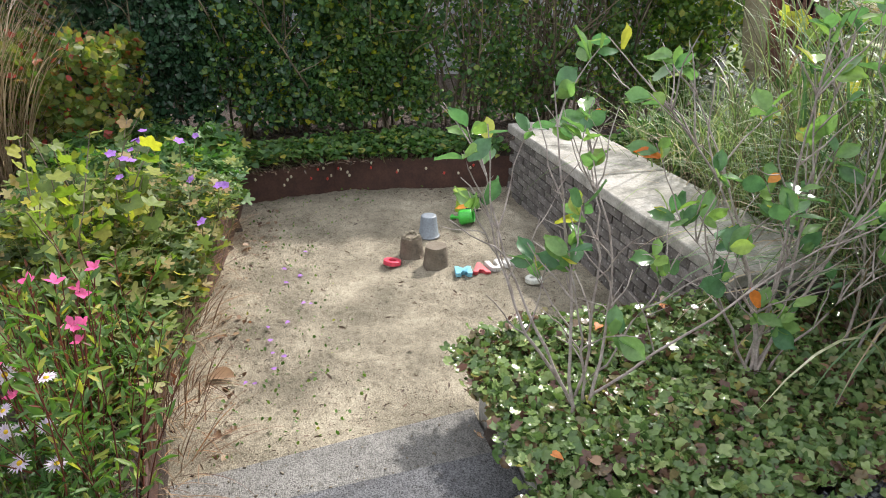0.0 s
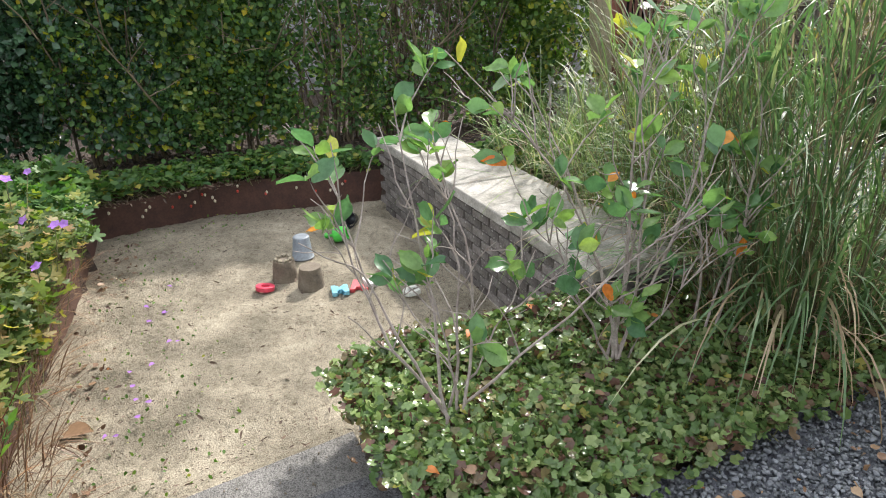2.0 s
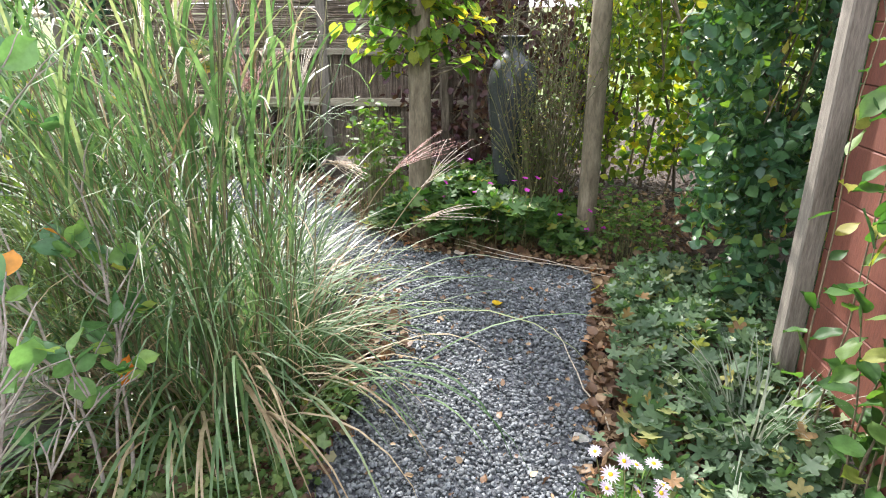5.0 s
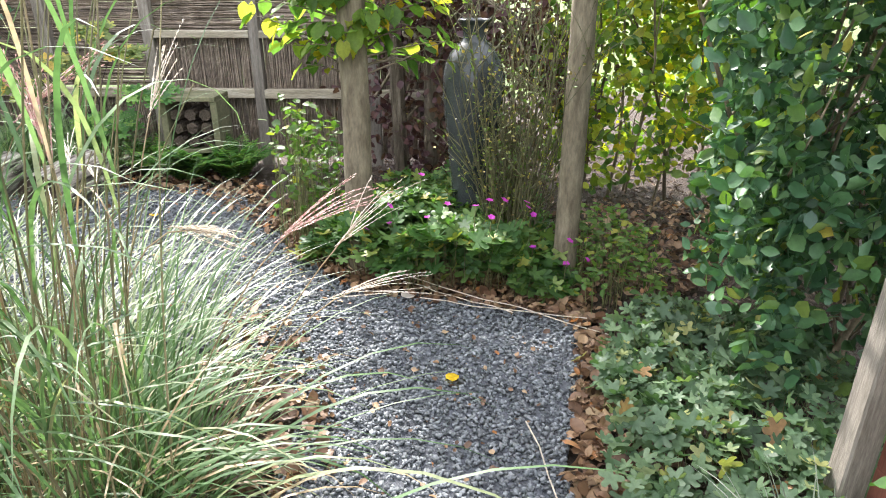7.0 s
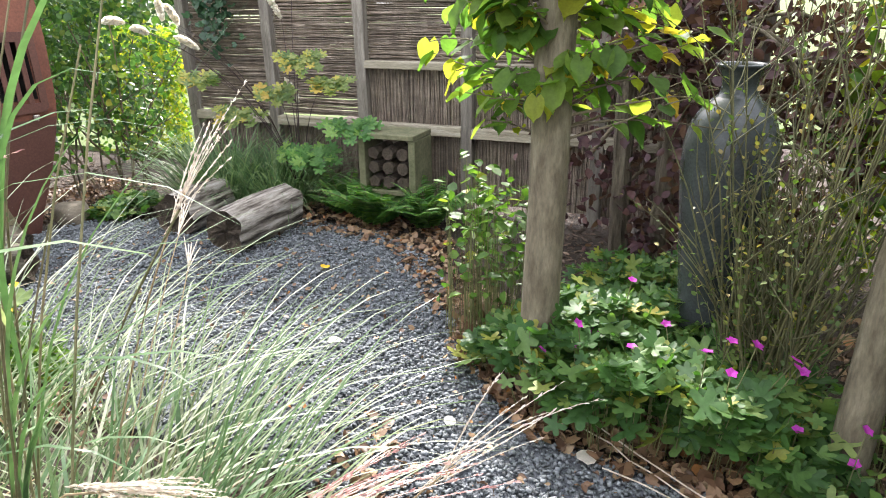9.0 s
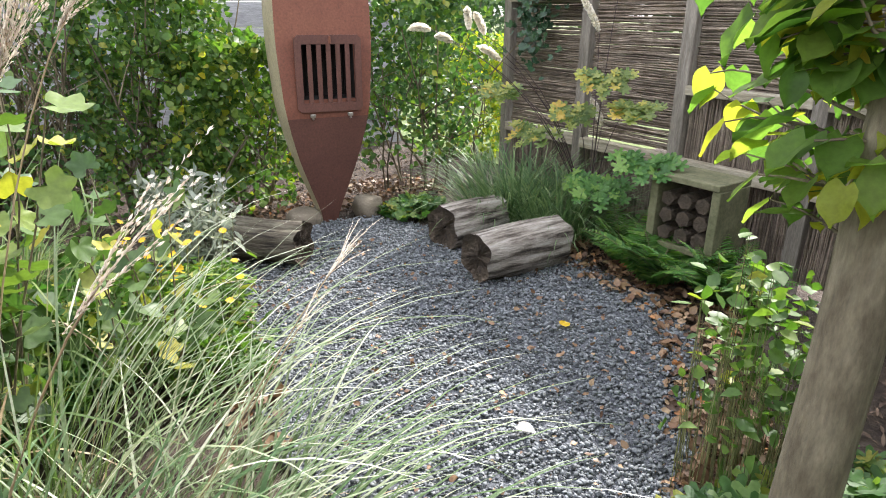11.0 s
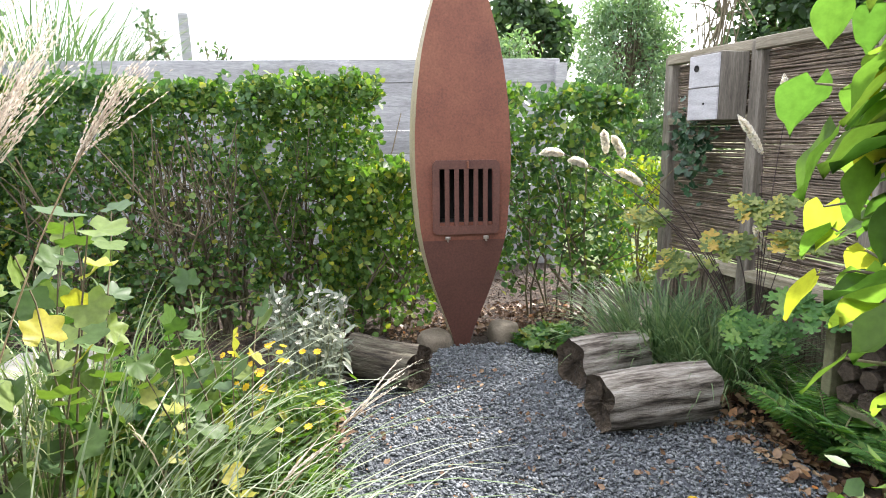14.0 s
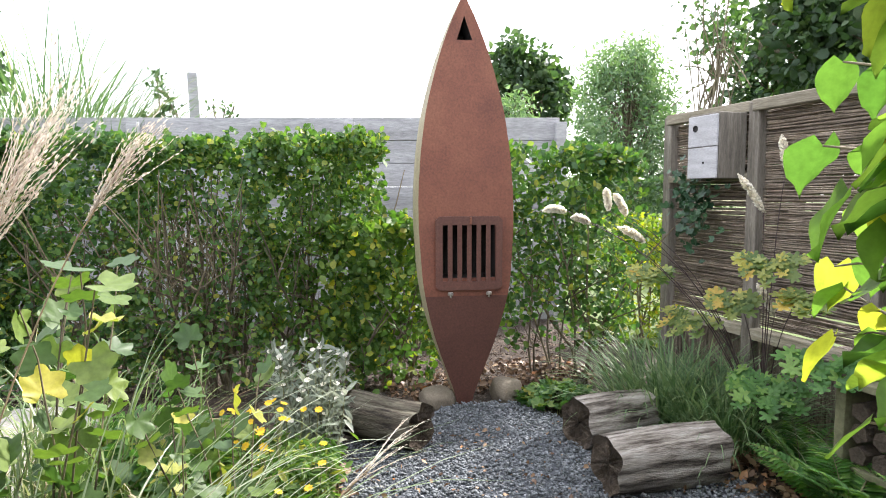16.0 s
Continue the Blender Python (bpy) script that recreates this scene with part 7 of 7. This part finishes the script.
for k, (tip, low) in enumerate(SPIKES):
    tip, low = np.array(tip) - FOOT, np.array(low) - FOOT
    s = np.linspace(0, 1, 9)[:, None]
    mid = low * np.array([0.25, 0.25, 0.75])
    p = (1 - s) ** 2 * 0 + 2 * s * (1 - s) * mid + s ** 2 * low
    v, f = tubes([(p, np.linspace(0.004, 0.002, 9))], 5)
    part("stalk", mesh_np("stalk", v, f, True), M_DSTEM, bug, "thin dark stalk")
    d = unit(tip - low)
    arc = low + (tip - low) * s * 1.08 + np.array([0.0, 0.0, 0.012]) * np.sin(np.pi * s)
    core = part("spike_core", mesh_np("spike_core", *tubes([(arc, 0.006 * np.array([0.5, 0.85, 1, 1, 0.95, 0.9, 0.8, 0.6, 0.15]))], 10), True), LEAF["white"], bug, "white flower spike core")
    m = 300
    u = rng.uniform(0, 1, m)
    out = rand_dirs(m)
    out = unit(out - (out @ d)[:, None] * d)
    r = 0.024 * np.clip(np.minimum(0.5 + 2.6 * u, 2.0 * (1 - u) ** 0.6), 0.25, 1)
    on = np.stack([np.interp(u, s[:, 0], arc[:, c]) for c in range(3)], -1)
    v, f = leaves(OVAL, on, out + d * 0.25, rand_dirs(m), r * 1.15)
    part("spike", mesh_np("spike", v, f), LEAF["white"], bug, "white bottlebrush flower spike")
TOOTHED = lobed(5, 0.75)
for c, wide, key in (((-2.92, 4.5, 0.7), 0.24, "astilbe"), ((-2.37, 4.52, 1.1), 0.2, "astilbe"), ((-2.28, 4.45, 0.46), 0.22, "fern"), ((-2.0, 4.5, 0.66), 0.22, "fern"), ((-2.16, 4.55, 0.93), 0.16, "astilbe"), ((-2.6, 4.5, 0.86), 0.14, "astilbe"), ((-3.1, 4.35, 0.95), 0.15, "astilbe"), ((-2.5, 4.6, 0.42), 0.18, "fern")):
    c = np.array(c) - FOOT
    s = np.linspace(0, 1, 8)[:, None]
    stalk = 2 * s * (1 - s) * (c * np.array([0.3, 0.3, 0.9])) + s ** 2 * c
    part("leaf_stalk", mesh_np("leaf_stalk", *tubes([(stalk, np.linspace(0.004, 0.002, 8))], 5), True), M_DSTEM, bug, "thin dark stalk")
    at, way = [], []
    nrm = unit(np.array([0.4, -0.55, 0.75]) + rng.normal(0, 0.15, 3))
    ax1 = unit(np.cross(nrm, [0, 0, 1.0]))
    ax2 = np.cross(ax1, nrm) * -0.8
    for arm in (-0.95, -0.45, 0.0, 0.45, 0.95):
        d = ax1 * math.sin(arm * 1.5) + ax2 * math.cos(arm * 1.5)
        sd = np.cross(nrm, d)
        for q in np.linspace(0.2, 1, 6):
            for sg in ((-1, 1) if q < 0.95 else (0,)):
                at.append(c + d * wide * q * (1 - 0.25 * abs(arm)) + rng.normal(0, 0.008, 3)), way.append(d + sd * sg * 0.9 + rng.normal(0, 0.12, 3))
    v, f = leaves(TOOTHED, np.array(at), np.array(way), unit(nrm + 0.25 * rng.normal(0, 1, (len(at), 3))), 0.075 * rng.uniform(0.7, 1.2, len(at)))
    part("leaf_spray", mesh_np("leaf_spray", v, f), LEAF[key], bug, "divided yellow-green leaf" if key == "astilbe" else "divided dark green leaf")
ivy_at = np.array([(-3.4 + rng.normal(0, 0.1), 4.9 - abs(rng.normal(0, 0.06)), 1.35 + rng.normal(0, 0.13)) for _ in range(160)])
ivy = thing("ivy", "dark ivy hanging under the nest box", "ivy", at=(-3.4, 4.93, 1.5))
v, f = leaves(lobed(5, 0.3), ivy_at - np.array([-3.4, 4.93, 1.5]), rand_dirs(160, -0.6), unit(np.array([0.3, -1, 0.3]) + 0.5 * rand_dirs(160)), 0.05 * rng.uniform(0.7, 1.3, 160))
part("foliage", mesh_np("foliage", v, f), LEAF["holly"], ivy, kind="stuff")

# straws on the path edge
straw = thing("straw_stalks", "long dry straw stalks lying across the path edge", "dry stalks", at=(0.3, 2.3, 0.0))
for a, bq in (((-0.45, 0.42, 0.06), (0.62, -0.2, 0.02)), ((-0.2, 0.12, 0.03), (0.55, -0.05, 0.02)), ((0.2, -0.75, 0.02), (0.33, -1.5, 0.015)), ((-0.3, 0.3, 0.03), (0.2, 0.0, 0.02))):
    s = np.linspace(0, 1, 7)[:, None]
    v, f = tubes([(np.array(a) * (1 - s) + np.array(bq) * s + rng.normal(0, 0.008, (7, 3)) * np.array([1, 1, 0.3]), np.full(7, 0.0028))], 5)
    part("stalk", mesh_np("stalk", v, f), LEAF["plume"], straw)

# strawberries over the edging
berries = thing("strawberries", "small red and white strawberries hanging over the edging", "strawberries", at=(-4.5, -0.4, -0.15))
for k in range(22):
    t = rng.uniform(0, 1)
    x, y = (-4.54, -1.3 + 0.7 * t) if k < 9 else (-4.57 + 0.42 * t, -0.6 + 1.25 * t)
    b = bmesh.new()
    bmesh.ops.create_icosphere(b, subdivisions=1, radius=0.011)
    bmesh.ops.scale(b, vec=(1, 1, 1.3), verts=b.verts)
    bmesh.ops.translate(b, vec=(x + 4.5 + 0.02, y + 0.4, rng.uniform(-0.1, 0.02)), verts=b.verts)
    part("berry", b, plain("berry_red", (0.5, 0.05, 0.03), 0.4) if k % 3 == 0 else plain("berry_white", (0.55, 0.5, 0.36), 0.5), berries)


# ---- bricks of the sandpit wall ----
def brick_mesh(l, w, h, seed):
    random.seed(seed)
    b = box_bm(l, w, h, bevel=0.004, jitter=0.0022)
    me = bpy.data.meshes.new("brick")
    b.to_mesh(me)
    b.free()
    me.materials.append(M_BRICK)
    return me


kinds = [brick_mesh(0.196, 0.06, 0.05, k) for k in range(5)]
short = [brick_mesh(0.094, 0.06, 0.05, k + 9) for k in range(3)]
course = 0.0565
quat = rotU.to_4x4()
for c in range(9):
    z = WALL_TOP - 0.07 - course * (c + 0.5)
    u = 0.0 if c % 2 else -0.1
    k = 0
    while u < WALL_L - 0.04:
        half = u < 0
        l = 0.094 if half else 0.196
        u0 = 0.0 if half else u
        if u0 + l > WALL_L + 0.01:
            break
        ob = new("brick", random.choice(short if half else kinds))
        ob.parent = wall
        ob.matrix_world = Matrix.Translation(on_wall(u0 + l / 2, 0.018 + random.uniform(-0.004, 0.004), z)) @ quat @ Matrix.Rotation(random.gauss(0, 0.008), 4, "Y")
        u = u0 + l + 0.009
        k += 1
    if c < 4:
        for n0 in (0.06 + 0.05 * (c % 2), 0.26 + 0.05 * (c % 2)):
            ob = new("brick", random.choice(kinds))
            ob.parent = wall
            ob.matrix_world = Matrix.Translation(on_wall(0.016, n0 + 0.09, z)) @ quat @ Matrix.Rotation(radians(90), 4, "Z")
